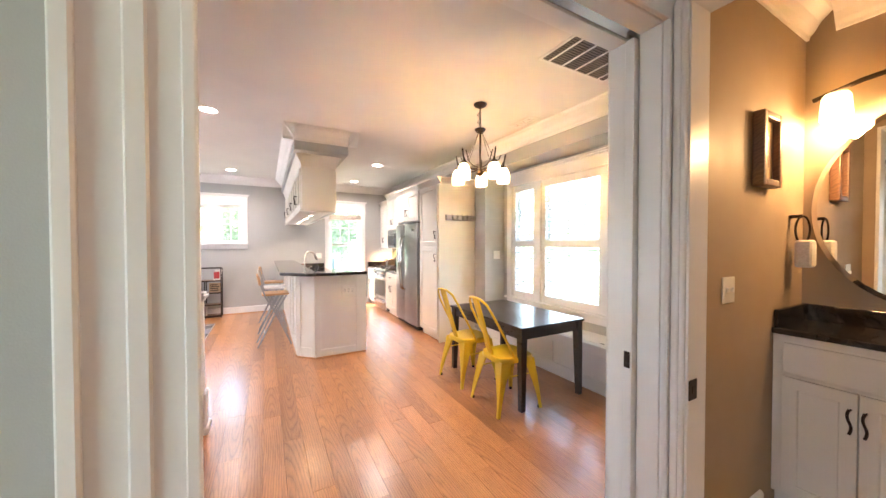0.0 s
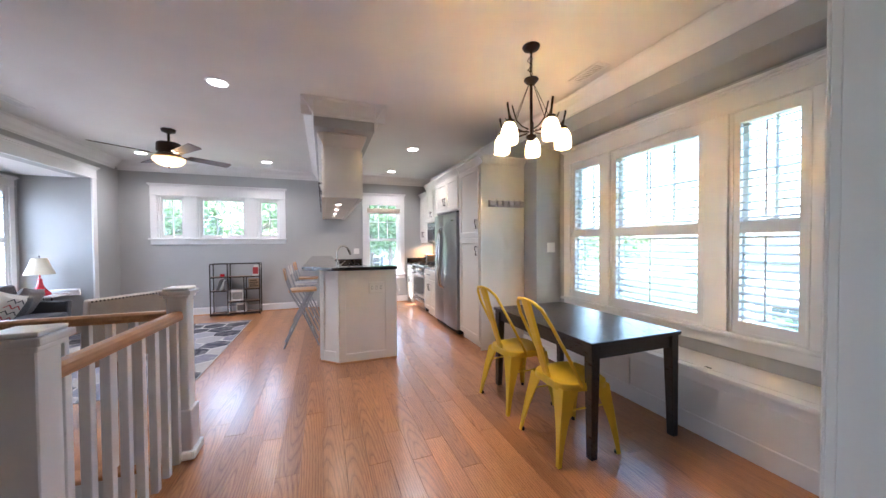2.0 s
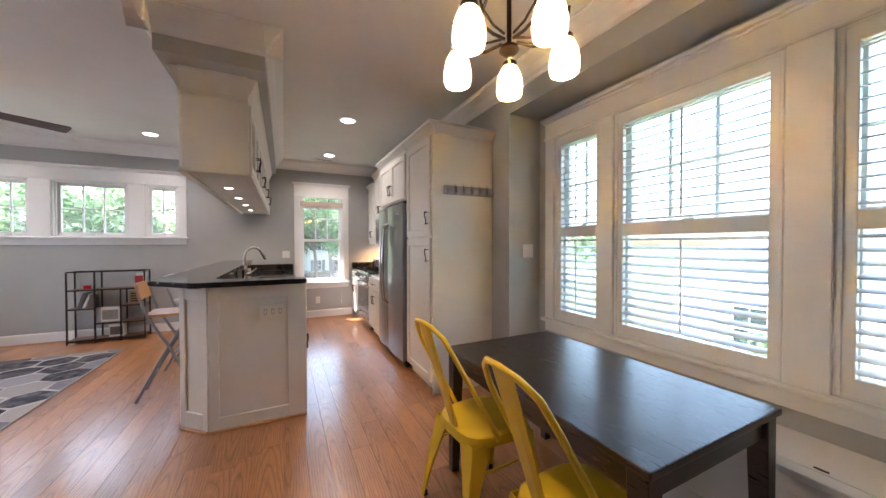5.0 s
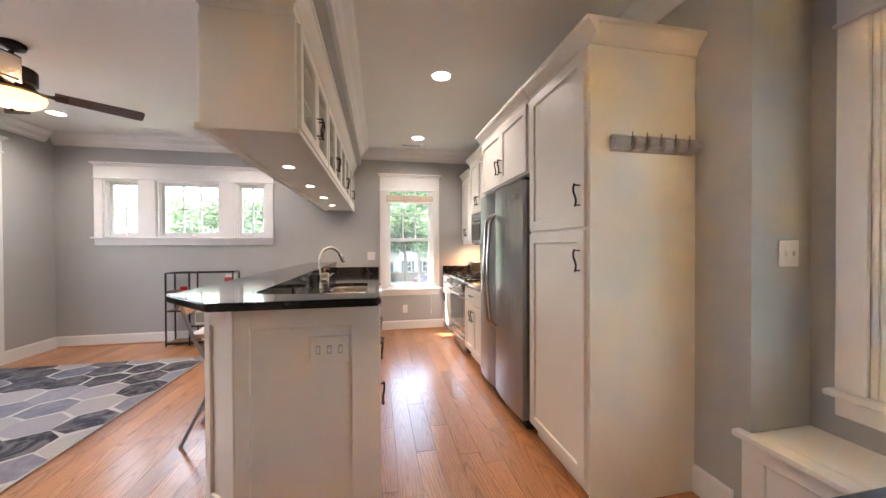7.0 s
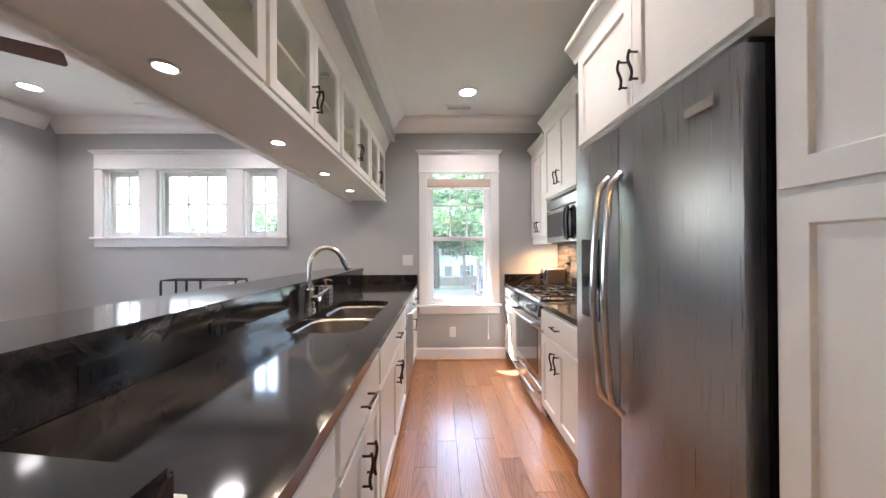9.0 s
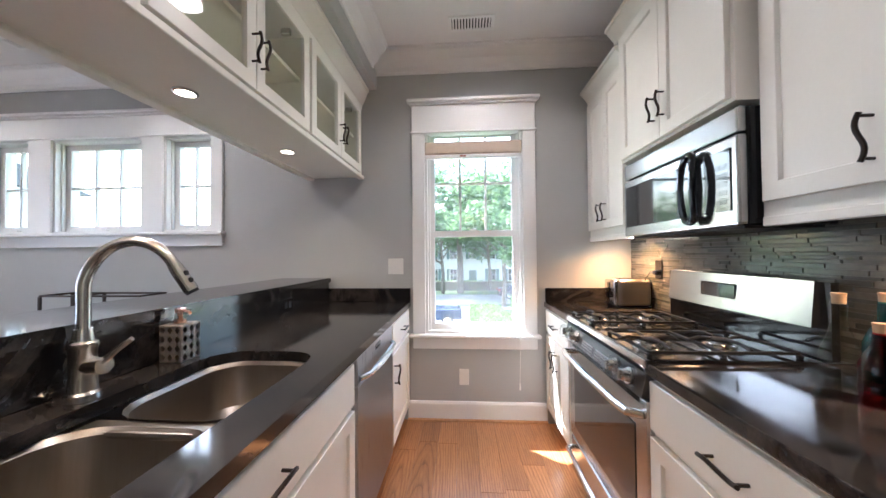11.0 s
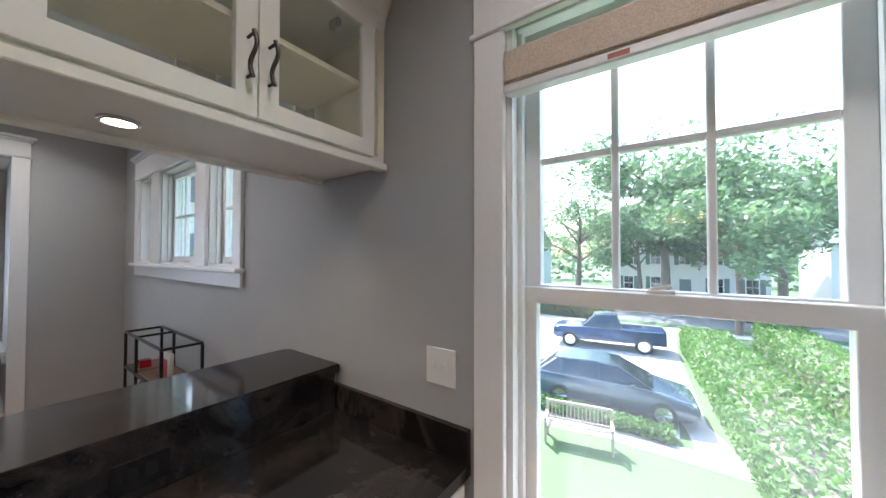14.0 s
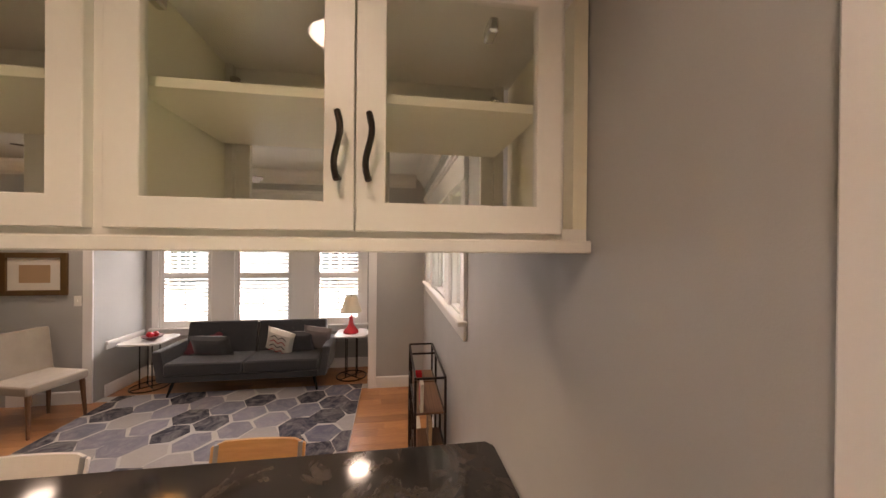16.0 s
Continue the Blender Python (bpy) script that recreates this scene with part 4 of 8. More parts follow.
# peninsula body with its panelled end
pen = thing("peninsula", 1.1, 5.0, 0, "white panelled kitchen peninsula with a raised bar", "kitchen island")
bm = bmesh.new()
prism(bm, [(0.70, 4.628), (0.89, 4.450), (1.512, 4.450), (1.512, 4.515), (0.865, 4.60), (0.865, 7.928), (0.70, 7.928)], 0.0, BAR - 0.036)
part("body", bm, CAB, pen)


def framed_panel(p0, p1, z0, z1, parent, stile=0.075, base=0.11, far=None, head=None):
    """Raised frame boards on the panel between two plan points."""
    a, b = Vector((*p0, 0)), Vector((*p1, 0))
    d = (b - a)
    ln = d.length
    d.normalize()
    out = Vector((d.y, -d.x, 0))
    m = Matrix((( d.x, out.x, 0, a.x), (d.y, out.y, 0, a.y), (0, 0, 1, 0), (0, 0, 0, 1)))
    bm = bmesh.new()
    t = 0.014
    box(bm, 0, stile, 0, t, z0, z1, 0.002)
    far, head = far or stile, head or stile
    box(bm, ln - far, ln, 0, t, z0, z1, 0.002)
    box(bm, stile, ln - far, 0, t - 0.0005, z1 - head, z1, 0.002)
    box(bm, stile, ln - far, 0, t - 0.0005, z0, z0 + base, 0.002)
    fpart("panel_frame", bm, m, CAB, parent)
    fpart("shoe", bm_box(0, ln, 0.0, 0.026, 0, 0.018, 0.006), m, OAK, parent, "oak shoe moulding")
    return m


framed_panel((0.70, 4.628), (0.89, 4.450), 0.018, BAR - 0.036, pen, 0.05, head=0.10)
mend = framed_panel((0.89, 4.450), (1.512, 4.450), 0.018, BAR - 0.036, pen, 0.06, 0.085, 0.13, 0.10)
for k in range(5):
    y0 = 4.66 + k * 0.65
    framed_panel((0.70, y0 + 0.65), (0.70, y0), 0.018, BAR - 0.036, pen, 0.05)
# darker grey paints the shade round each toggle on a flat patch
SLOTGREY = paint("shaded plate slot", (0.42, 0.39, 0.34), 0.5)
outlet = thing("power_outlet", 1.284, 4.435, 0.815, "white triple switch and outlet plate on the peninsula end", "outlet")
fpart("plate", bm_box(0.310, 0.478, 0.001, 0.020, 0.757, 0.875, 0.003), mend, CAB, outlet)
for k in range(3):
    fpart("toggle", bm_box(0.340 + 0.048 * k, 0.352 + 0.048 * k, 0.020, 0.028, 0.803, 0.829, 0.002), mend, PLASTIC, outlet)
    fpart("slot", bm_box(0.336 + 0.048 * k, 0.356 + 0.048 * k, 0.0202, 0.0207, 0.796, 0.836), mend, SLOTGREY, outlet)

bar = thing("bar_top", 0.7, 5.5, BAR - 0.036, "polished black granite bar top with a wrapped end", "worktop")
bm = bmesh.new()
prism(bm, [(0.505, 4.665), (0.822, 4.345), (1.490, 4.345), (1.512, 4.37), (1.512, 4.505), (0.955, 4.575), (0.896, 4.64), (0.896, 7.926), (0.535, 7.926), (0.505, 7.9)], BAR - 0.036, BAR)
bmesh.ops.bevel(bm, geom=bm.edges[:], offset=0.006, segments=2, affect='EDGES')
part("slab", bm, GRANITE, bar)

# lower worktop, riser and splashbacks
work = thing("worktop", 1.2, 6.0, CT - 0.036, "polished black granite worktop with an undermount sink cutout", "worktop")
BOWLS = [(1.02, 1.388, 6.235, 6.66), (1.00, 1.388, 5.70, 6.195)]
bm = bmesh.new()
fill_with_holes(bm, [(0.868, 4.585), (0.93, 4.525), (1.500, 4.525), (1.506, 4.54), (1.506, 7.926), (0.868, 7.926)], [round_rect(1.01, 1.388, 5.70, 6.66, 0.11)], CT - 0.036, CT)
part("slab", bm, GRANITE, work)
part("riser", bm_box(0.869, 0.887, 4.64, 7.906, CT + 0.001, BAR - 0.037, 0.001), GRANITE, work)
part("splashback", bm_box(0.869, 1.506, 7.907, 7.927, CT + 0.001, CT + 0.10, 0.002), GRANITE, work)
for y in (5.05, 5.50, 7.32):
    o = thing("power_outlet", 0.89, y, 0.96, "black outlet plate on the granite riser", "outlet", group="black outlets on the riser")
    part("plate", bm_box(0.8875, 0.893, y - 0.058, y + 0.058, CT + 0.03, CT + 0.105, 0.002), BLACKGLOSS, o)
    for s in (-0.02, 0.02):
        part("socket", bm_box(0.893, 0.895, y + s - 0.013, y + s + 0.013, CT + 0.05, CT + 0.085, 0.002), IRON, o)

sink = thing("sink", 1.2, 6.2, CT - 0.24, "double bowl brushed steel undermount sink", "sink")
for b in BOWLS:
    bm = bmesh.new()
    rings = []
    for ins, z, r in ((-0.004, CT - 0.037, 0.112), (0.006, CT - 0.05, 0.105), (0.012, CT - 0.19, 0.10), (0.035, CT - 0.222, 0.085), (0.08, CT - 0.228, 0.06)):
        rings.append([bm.verts.new((x, y, z)) for x, y in round_rect(b[0] + ins, b[1] - ins, b[2] + ins, b[3] - ins, r)])
    for q, w in zip(rings, rings[1:]):
        for i in range(len(q)):
            bm.faces.new((q[i], q[(i + 1) % len(q)], w[(i + 1) % len(w)], w[i]))
    bm.faces.new(rings[-1])
    part("bowl", bm, SINKM, sink, smooth=True)
    bm = bmesh.new()
    lathe(bm, [(0.045, 0.0), (0.045, 0.004), (0.03, 0.005), (0.028, 0.001)], (b[0] + b[1]) / 2, (b[2] + b[3]) / 2, CT - 0.228, 20)
    part("drain", bm, CHROME, sink, "round steel drain")

part("divider", bm_box(1.006, 1.392, 6.186, 6.244, CT - 0.062, CT - 0.044, 0.008, 2), SINKM, sink, "low steel divider")
fau = thing("faucet", 0.937, 6.268, CT, "brushed nickel pull-down kitchen faucet", "faucet")
bm = bmesh.new()
lathe(bm, [(0.036, 0), (0.036, 0.008), (0.030, 0.014), (0.027, 0.05), (0.027, 0.12), (0.030, 0.125), (0.030, 0.135), (0.022, 0.14), (0.0185, 0.17)], 0.937, 6.268, CT, 24)
part("base", bm, CHROME, fau, smooth=True)
bm = bmesh.new()
pts = [(0.937, 6.268, CT + 0.165), (0.937, 6.268, CT + 0.27)]
for i in range(15):
    a = math.pi * (1 - i / 14 * 0.87)
    pts.append((0.937 + 0.094 + 0.094 * math.cos(a), 6.268 + 0.07 * i / 14, CT + 0.285 + 0.11 * math.sin(a)))
tube(bm, pts, 0.0145, 12)
part("spout", bm, CHROME, fau, smooth=True)
bm = bmesh.new()
e = Vector(pts[-1])
d = (Vector(pts[-1]) - Vector(pts[-2])).normalized()
tube(bm, [e, e + d * 0.012, e + d * 0.02, e + d * 0.075, e + d * 0.08], 0.017, 12, 0.019)
spray = part("spray_head", bm, CHROME, fau, smooth=True)
for k in (0.028, 0.050):
    bm = bmesh.new()
    c = e + d * k
    box(bm, c.x + 0.010, c.x + 0.021, c.y - 0.007, c.y + 0.007, c.z - 0.006, c.z + 0.010, 0.003)
    part("button", bm, IRON, spray, "black spray button")
bm = bmesh.new()
tube(bm, [e + d * 0.076, e + d * 0.088], 0.0165, 12)
part("nozzle", bm, IRON, spray, "black nozzle ring")
bm = bmesh.new()
tube(bm, [(0.937, 6.268, CT + 0.075), (1.002, 6.263, CT + 0.08)], 0.022, 12)
tube(bm, [(0.994, 6.263, CT + 0.085), (1.032, 6.268, CT + 0.12), (1.066, 6.272, CT + 0.145)], 0.009, 8, 0.006)
part("lever", bm, CHROME, fau, smooth=True)

soap = thing("soap_dispenser", 0.937, 6.555, CT, "patterned ceramic soap dispenser with a copper pump", "soap dispenser")
bm = bmesh.new()
box(bm, 0.897, 0.977, 6.515, 6.595, CT, CT + 0.125, 0.006, 2)
part("bottle", bm, paint("grey brown ceramic", (0.17, 0.15, 0.14), 0.3), soap)
LATT = paint("pale lattice glaze", (0.50, 0.47, 0.43), 0.35)
bm = bmesh.new()
for face in range(4):
    for i in range(3):
        for j in range(4):
            u, w = -0.026 + 0.026 * i, 0.018 + 0.03 * j
            for du, dw in ((0.0, 0.0),):
                c = {0: (0.937 + u, 6.5144), 1: (0.937 + u, 6.5956), 2: (0.8964, 6.555 + u), 3: (0.9776, 6.555 + u)}[face]
                ax = (1, 0) if face < 2 else (0, 1)
                q = [bm.verts.new((c[0] + ax[0] * a, c[1] + ax[1] * a, CT + w + b)) for a, b in ((-0.0095, 0), (0, -0.012), (0.0095, 0), (0, 0.012))]
                bm.faces.new(q)
r = bmesh.ops.extrude_face_region(bm, geom=bm.faces[:])
part("lattice", bm, LATT, soap, "pale diamond lattice pattern", kind="stuff")
COPPER = steel("rose copper", (0.72, 0.40, 0.28), 0.25)
bm = bmesh.new()
lathe(bm, [(0.018, 0), (0.018, 0.012), (0.008, 0.014), (0.008, 0.034), (0.016, 0.036), (0.016, 0.05), (0.004, 0.052)], 0.937, 6.555, CT + 0.125, 16)
tube(bm, [(0.937, 6.555, CT + 0.168), (0.982, 6.54, CT + 0.166), (0.988, 6.538, CT + 0.158)], 0.005, 8)
part("pump", bm, COPPER, soap, "rose copper pump", True)


def base_cabinet(m, u0, u1, label, drawer=True, doors=2, group="", depth=0.58, drawers_only=False):
    p = m @ Vector(((u0 + u1) / 2, -depth / 2, 0))
    top = thing("base_cabinet", p.x, p.y, 0, label, "cabinet", group=group)
    bm = bmesh.new()
    box(bm, u0, u1, -depth, 0, 0.10, CT - 0.037)
    box(bm, u0, u1, -depth, -0.06, 0.0, 0.10)
    fpart("body", bm, m, CAB, top)
    g = 0.018
    ztop = CT - 0.052
    zd = ztop - 0.155
    if drawer:
        shaker("drawer_front", m, top, u0 + g, u1 - g, zd, ztop, handle=((u0 + u1) / 2, (zd + ztop) / 2), upright=False, slab=True)
    hi = (zd - 0.02) if drawer else ztop
    if drawers_only:
        zs = [0.125, (0.125 + hi) / 2, hi]
        for a, b in zip(zs, zs[1:]):
            shaker("drawer_front", m, top, u0 + g, u1 - g, a, b - 0.01, handle=((u0 + u1) / 2, (a + b) / 2), upright=False)
    else:
        w = (u1 - u0 - 2 * g) / doors
        for k in range(doors):
            a = u0 + g + k * w
            hu = a + w - 0.035 if (k == 0 and doors > 1) else a + 0.035
            shaker("door", m, top, a, a + w, 0.125, hi, handle=(hu, hi - 0.12))
    return top


G1 = "base cabinets on the peninsula"
G2 = "base cabinets beside the range"
base_cabinet(MP, 4.53, 5.02, "warm white base cabinet with a drawer and door", True, 1, G1)
base_cabinet(MP, 5.02, 5.60, "warm white base cabinet with a drawer and two doors", True, 2, G1)
sb = base_cabinet(MP, 5.60, 6.715, "warm white sink base cabinet with wide drawer front", True, 2, G1, 0.06)
base_cabinet(MP, 7.335, 7.925, "warm white base cabinet with a drawer and one door", True, 1, G1)
base_cabinet(MR, 7.375, 7.925, "warm white base cabinet with a drawer and two doors", True, 2, G2)
base_cabinet(MR, 5.925, 6.595, "warm white base cabinet with drawer fronts", True, 2, G2)

lock = thing("child_lock", PF + 0.03, 4.60, 0.47, "small red plastic child lock on the cabinet door", "lock")
bm = bmesh.new()
box(bm, PF + 0.0215, PF + 0.034, 4.588, 4.612, 0.470, 0.498, 0.005, 2)
part("catch", bm, paint("red plastic", (0.55, 0.03, 0.04), 0.35), lock)
bm = bmesh.new()
tube(bm, [(PF + 0.028, 4.60, 0.497), (PF + 0.030, 4.598, 0.515), (PF + 0.034, 4.594, 0.53)], 0.003, 6)
part("strap", bm, PLASTIC, lock, "thin white strap", True)

dish = thing("dishwasher", 1.2, 7.02, 0, "stainless steel dishwasher with a curved bar handle", "dishwasher")
part("body", bm_box(0.92, PF - 0.005, 6.722, 7.328, 0.10, CT - 0.038), IRON, dish)
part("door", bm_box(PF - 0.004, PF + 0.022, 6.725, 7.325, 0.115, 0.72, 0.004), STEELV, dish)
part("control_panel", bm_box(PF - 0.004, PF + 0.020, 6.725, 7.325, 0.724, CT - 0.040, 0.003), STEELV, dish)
part("display", bm_box(PF + 0.0195, PF + 0.0215, 6.98, 7.07, 0.79, 0.815, 0.001), BLACKGLOSS, dish)
bm = bmesh.new()
tube(bm, [(PF + 0.02, 6.75, 0.745), (PF + 0.05, 6.80, 0.748), (PF + 0.062, 6.92, 0.75), (PF + 0.064, 7.025, 0.75), (PF + 0.062, 7.13, 0.75), (PF + 0.05, 7.25, 0.748), (PF + 0.02, 7.30, 0.745)], 0.011, 8)
part("handle", bm, CHROME, dish, "curved steel bar handle", True)
part("kick_plate", bm_box(1.0, PF - 0.05, 6.725, 7.325, 0.0, 0.10), IRON, dish)

# worktops on the wall side
for y0, y1, lab in ((7.372, 7.926, "short black granite worktop beside the range"), (5.90, 6.598, "black granite worktop between range and refrigerator")):
    w = thing("worktop", 2.8, (y0 + y1) / 2, CT - 0.036, lab, "worktop")
    part("slab", bm_box(2.486, RIGHT - 0.001, y0, y1, CT - 0.036, CT, 0.005, 2), GRANITE, w)
    if y1 > 7.5:
        part("splashback", bm_box(2.494, RIGHT - 0.012, 7.907, 7.927, CT + 0.001, CT + 0.10, 0.002), GRANITE, w)

# upper cabinets on the wall side
CABCROWN = [(0, 0), (0.006, 0), (0.012, 0.02), (0.05, 0.07), (0.06, 0.075), (0.06, 0.095), (0, 0.095)]


def upper_cabinet(fx, y0, y1, z0, z1, label, doors=2, crown_ends=(), handle_low=True, rail=True, back=None):
    back = back or RIGHT - 0.001
    top = thing("upper_cabinet", (fx + RIGHT) / 2, (y0 + y1) / 2, z0, label, "cabinet", group="upper cabinets on the wall")
    part("body", bm_box(fx, back, y0, y1, z0, z1), CAB, top)
    m = facing(-1, 0, fx)
    w = (y1 - y0 - 0.03) / doors
    for k in range(doors):
        a = y0 + 0.015 + k * w
        hu = (a + w - 0.035 if k == 0 else a + 0.035) if doors > 1 else a + 0.035
        shaker("door", m, top, a, a + w, z0 + (0.045 if rail else 0.012), z1 - 0.012, handle=(hu, z0 + 0.15))
    if rail:
        part("light_rail", bm_box(fx - 0.006, fx + 0.014, y0, y1, z0 - 0.03, z0, 0.003), CAB, top)
    bm = bmesh.new()
    mould(bm, [(o, z1 + z) for o, z in CABCROWN], (fx, y0 - (0.06 if 'near' in crown_ends else 0)), (fx, y1 + (0.06 if 'far' in crown_ends else 0)), (-1, 0))
    if 'near' in crown_ends:
        mould(bm, [(o, z1 + z) for o, z in CABCROWN], (fx - 0.001, y0), (back, y0), (0, -1))
    if 'far' in crown_ends:
        mould(bm, [(o, z1 + z) for o, z in CABCROWN], (fx - 0.001, y1), (back, y1), (0, 1))
    part("crown", bm, CAB, top)
    return top


upper_cabinet(2.825, 7.375, 7.925, 1.338, 2.30, "warm white upper cabinet beside the window")
upper_cabinet(2.795, 6.605, 7.365, 1.722, 2.42, "warm white cabinet above the microwave", crown_ends=('near', 'far'), rail=False)
upper_cabinet(2.865, 5.925, 6.595, 1.338, 2.30, "warm white upper cabinet beside the microwave")
upper_cabinet(2.505, 4.93, 5.915, 1.775, 2.255, "warm white cabinet above the refrigerator", rail=False, crown_ends=('far',))

pantry = thing("pantry_cabinet", 2.8, 4.6, 0, "tall warm white pantry cabinet with two doors", "cabinet")
part("body", bm_box(2.512, RIGHT - 0.001, 4.30, 4.925, 0.09, 2.255), CAB, pantry)
part("plinth", bm_box(2.56, RIGHT - 0.001, 4.302, 4.925, 0.0, 0.09), CAB, pantry)
part("side_skin", bm_box(2.508, RIGHT - 0.001, 4.290, 4.2995, 0.0, 2.255, 0.002), CAB, pantry)
mp = facing(-1, 0, 2.512)
shaker("door", mp, pantry, 4.315, 4.905, 0.105, 1.362, stile=0.06, handle=(4.347, 1.21))
shaker("door", mp, pantry, 4.315, 4.905, 1.376, 2.245, stile=0.06, handle=(4.347, 1.535))
bm = bmesh.new()
mould(bm, [(o, 2.255 + z) for o, z in CABCROWN], (2.512, 4.23), (2.512, 4.93), (-1, 0))
mould(bm, [(o, 2.255 + z) for o, z in CABCROWN], (2.511, 4.29), (RIGHT - 0.001, 4.29), (0, -1))
part("crown", bm, CAB, pantry)

hooks = thing("hook_rail", 2.85, 4.27, 1.74, "grey wooden block rail with five hook notches on the pantry side", "hook rail")
GREYW = wood("grey weathered wood", (0.30, 0.29, 0.31), (0.45, 0.43, 0.46), 0, 0.6)
HOOKM = paint("dull hook metal", (0.22, 0.21, 0.22), 0.45, 0.1, 100, 0.1, 0.5)
part("board", bm_box(2.612, 3.085, 4.274, 4.289, 1.742, 1.822, 0.004), GREYW, hooks)
for k in range(6):
    x0 = 2.612 + (0.0 if k == 0 else 0.025) + 0.082 * k
    x1 = x0 + (0.078 if k == 0 else 0.053)
    bm = bmesh.new()
    rows = []
    for x in (x0, x1):
        rows.append([bm.verts.new((x, y, z)) for y, z in ((4.2735, 1.744), (4.248, 1.750), (4.236, 1.768), (4.238, 1.798), (4.250, 1.815), (4.2735, 1.820))])
    for q in range(6):
        bm.faces.new((rows[0][q], rows[0][(q + 1) % 6], rows[1][(q + 1) % 6], rows[1][q]))
    bm.faces.new(rows[0])
    bm.faces.new(rows[1][::-1])
    bmesh.ops.bevel(bm, geom=bm.edges[:], offset=0.004, segments=2, affect='EDGES')
    part("block", bm, GREYW, hooks)
    if k < 5:
        xc = x1 + 0.014
        bm = bmesh.new()
        tube(bm, [(xc, 4.272, 1.772), (xc, 4.254, 1.772), (xc, 4.246, 1.782), (xc, 4.244, 1.829)], 0.0035, 8, 0.0025)
        part("hook", bm, HOOKM, hooks, "dark bent pin hook", True)

fridge = thing("refrigerator", 2.78, 5.42, 0, "stainless steel side by side refrigerator with dispenser", "refrigerator")
part("body", bm_box(2.525, 3.10, 4.955, 5.895, 0.02, 1.735, 0.006), IRON, fridge)


def fridge_door(y0, y1):
    """A slightly bowed steel door."""
    bm = bmesh.new()
    n = 8
    poly = [(2.522, y0), (2.522, y1)]
    for i in range(n + 1):
        s = i / n
        poly.append((2.468 - 0.016 * math.sin(math.pi * s), y1 - s * (y1 - y0)))
    prism(bm, poly, 0.085, 1.735)
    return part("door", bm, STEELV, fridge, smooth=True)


fd2 = fridge_door(4.958, 5.487)
fd1 = fridge_door(5.493, 5.892)
for y, s, par in ((5.445, -1, fd2), (5.535, 1, fd1)):
    bm = bmesh.new()
    pts = [(2.452, y, 0.62), (2.415, y, 0.66)]
    for i in range(9):
        w = 0.70 + 0.76 * i / 8
        pts.append((2.405 - 0.022 * math.sin(math.pi * i / 8), y, w))
    pts += [(2.415, y, 1.50), (2.452, y, 1.54)]
    tube(bm, pts, 0.0135, 10)
    part("handle", bm, CHROME, par, "long bowed steel handle", True)
bm = bmesh.new()
box(bm, 2.4505, 2.470, 5.62, 5.80, 0.93, 1.30, 0.006)
disp = part("dispenser", bm, BLACKGLOSS, fd1, "black water and ice dispenser")
part("badge", bm_box(2.4495, 2.4525, 5.02, 5.12, 1.615, 1.645, 0.002), CHROME, fd2, "small plain metal badge")
part("grille", bm_box(2.50, 2.53, 4.965, 5.885, 0.02, 0.08, 0.003), IRON, fridge)
part("hinge_cap", bm_box(2.49, 2.56, 4.962, 5.03, 1.7355, 1.755, 0.004), IRON, fridge)

# gas range
rng_ = thing("gas_range", 2.8, 6.98, 0, "stainless and black gas range with four burners", "stove")
Y0, Y1 = 6.575, 7.365
part("body", bm_box(2.57, 3.10, Y0, Y1, 0.03, CT - 0.02), BLACKGLOSS, rng_)
part("cooktop", bm_box(2.535, 3.063, Y0, Y1, CT - 0.019, CT + 0.010, 0.006, 2), BLACKGLOSS, rng_)
bm = bmesh.new()
q = [(2.560, CT - 0.02), (2.530, 0.842), (2.512, 0.765), (2.57, 0.765), (2.57, CT - 0.02)]
rows = [[bm.verts.new((x, y, z)) for x, z in q] for y in (Y0, Y1)]
for k in range(5):
    bm.faces.new((rows[0][k], rows[0][(k + 1) % 5], rows[1][(k + 1) % 5], rows[1][k]))
bm.faces.new(rows[0])
bm.faces.new(rows[1][::-1])
part("front_trim", bm_box(2.524, 2.5345, Y0 + 0.002, Y1 - 0.002, CT - 0.018, CT + 0.009, 0.004, 2), STEEL, rng_, "polished steel edge trim")
PANELBLACK = paint("black range panel", (0.010, 0.010, 0.011), 0.3, 0.05, 100, 0.0)
KNOBCOVER = pane_glass("clear plastic knob cover", (0.9, 0.9, 0.9))
cp = part("control_panel", bm, PANELBLACK, rng_)
for y in (6.655, 6.755, 7.185, 7.285):
    bm = bmesh.new()
    tube(bm, [(2.522, y, 0.806), (2.511, y, 0.808), (2.509, y, 0.8085)], 0.028, 18)
    tube(bm, [(2.509, y, 0.8085), (2.490, y, 0.812), (2.484, y, 0.813)], 0.022, 18, 0.018)
    box(bm, 2.476, 2.490, y - 0.004, y + 0.004, 0.795, 0.831, 0.002)
    kn = part("knob", bm, CHROME, cp, "round steel control knob", True)
    bm = bmesh.new()
    tube(bm, [(2.520, y, 0.806), (2.478, y, 0.814), (2.470, y, 0.8155)], 0.037, 20, 0.030)
    part("cover", bm, KNOBCOVER, kn, "clear plastic safety cover", True).visible_shadow = False
for y0, y1 in ((6.82, 6.95), (6.98, 7.11)):
    for k in range(4):
        part("vent_slot", bm_box(2.5085 + 0.003 * k, 2.5145 + 0.003 * k, y0, y1, 0.774 + 0.011 * k, 0.779 + 0.011 * k), CHROME, cp, "fine steel vent line")
od = part("oven_door", bm_box(2.535, 2.569, Y0 + 0.006, Y1 - 0.006, 0.245, 0.755, 0.006), STEEL, rng_)
part("window", bm_box(2.532, 2.536, Y0 + 0.085, Y1 - 0.085, 0.31, 0.645, 0.01), DARKGLASS, od, "dark glass oven window")
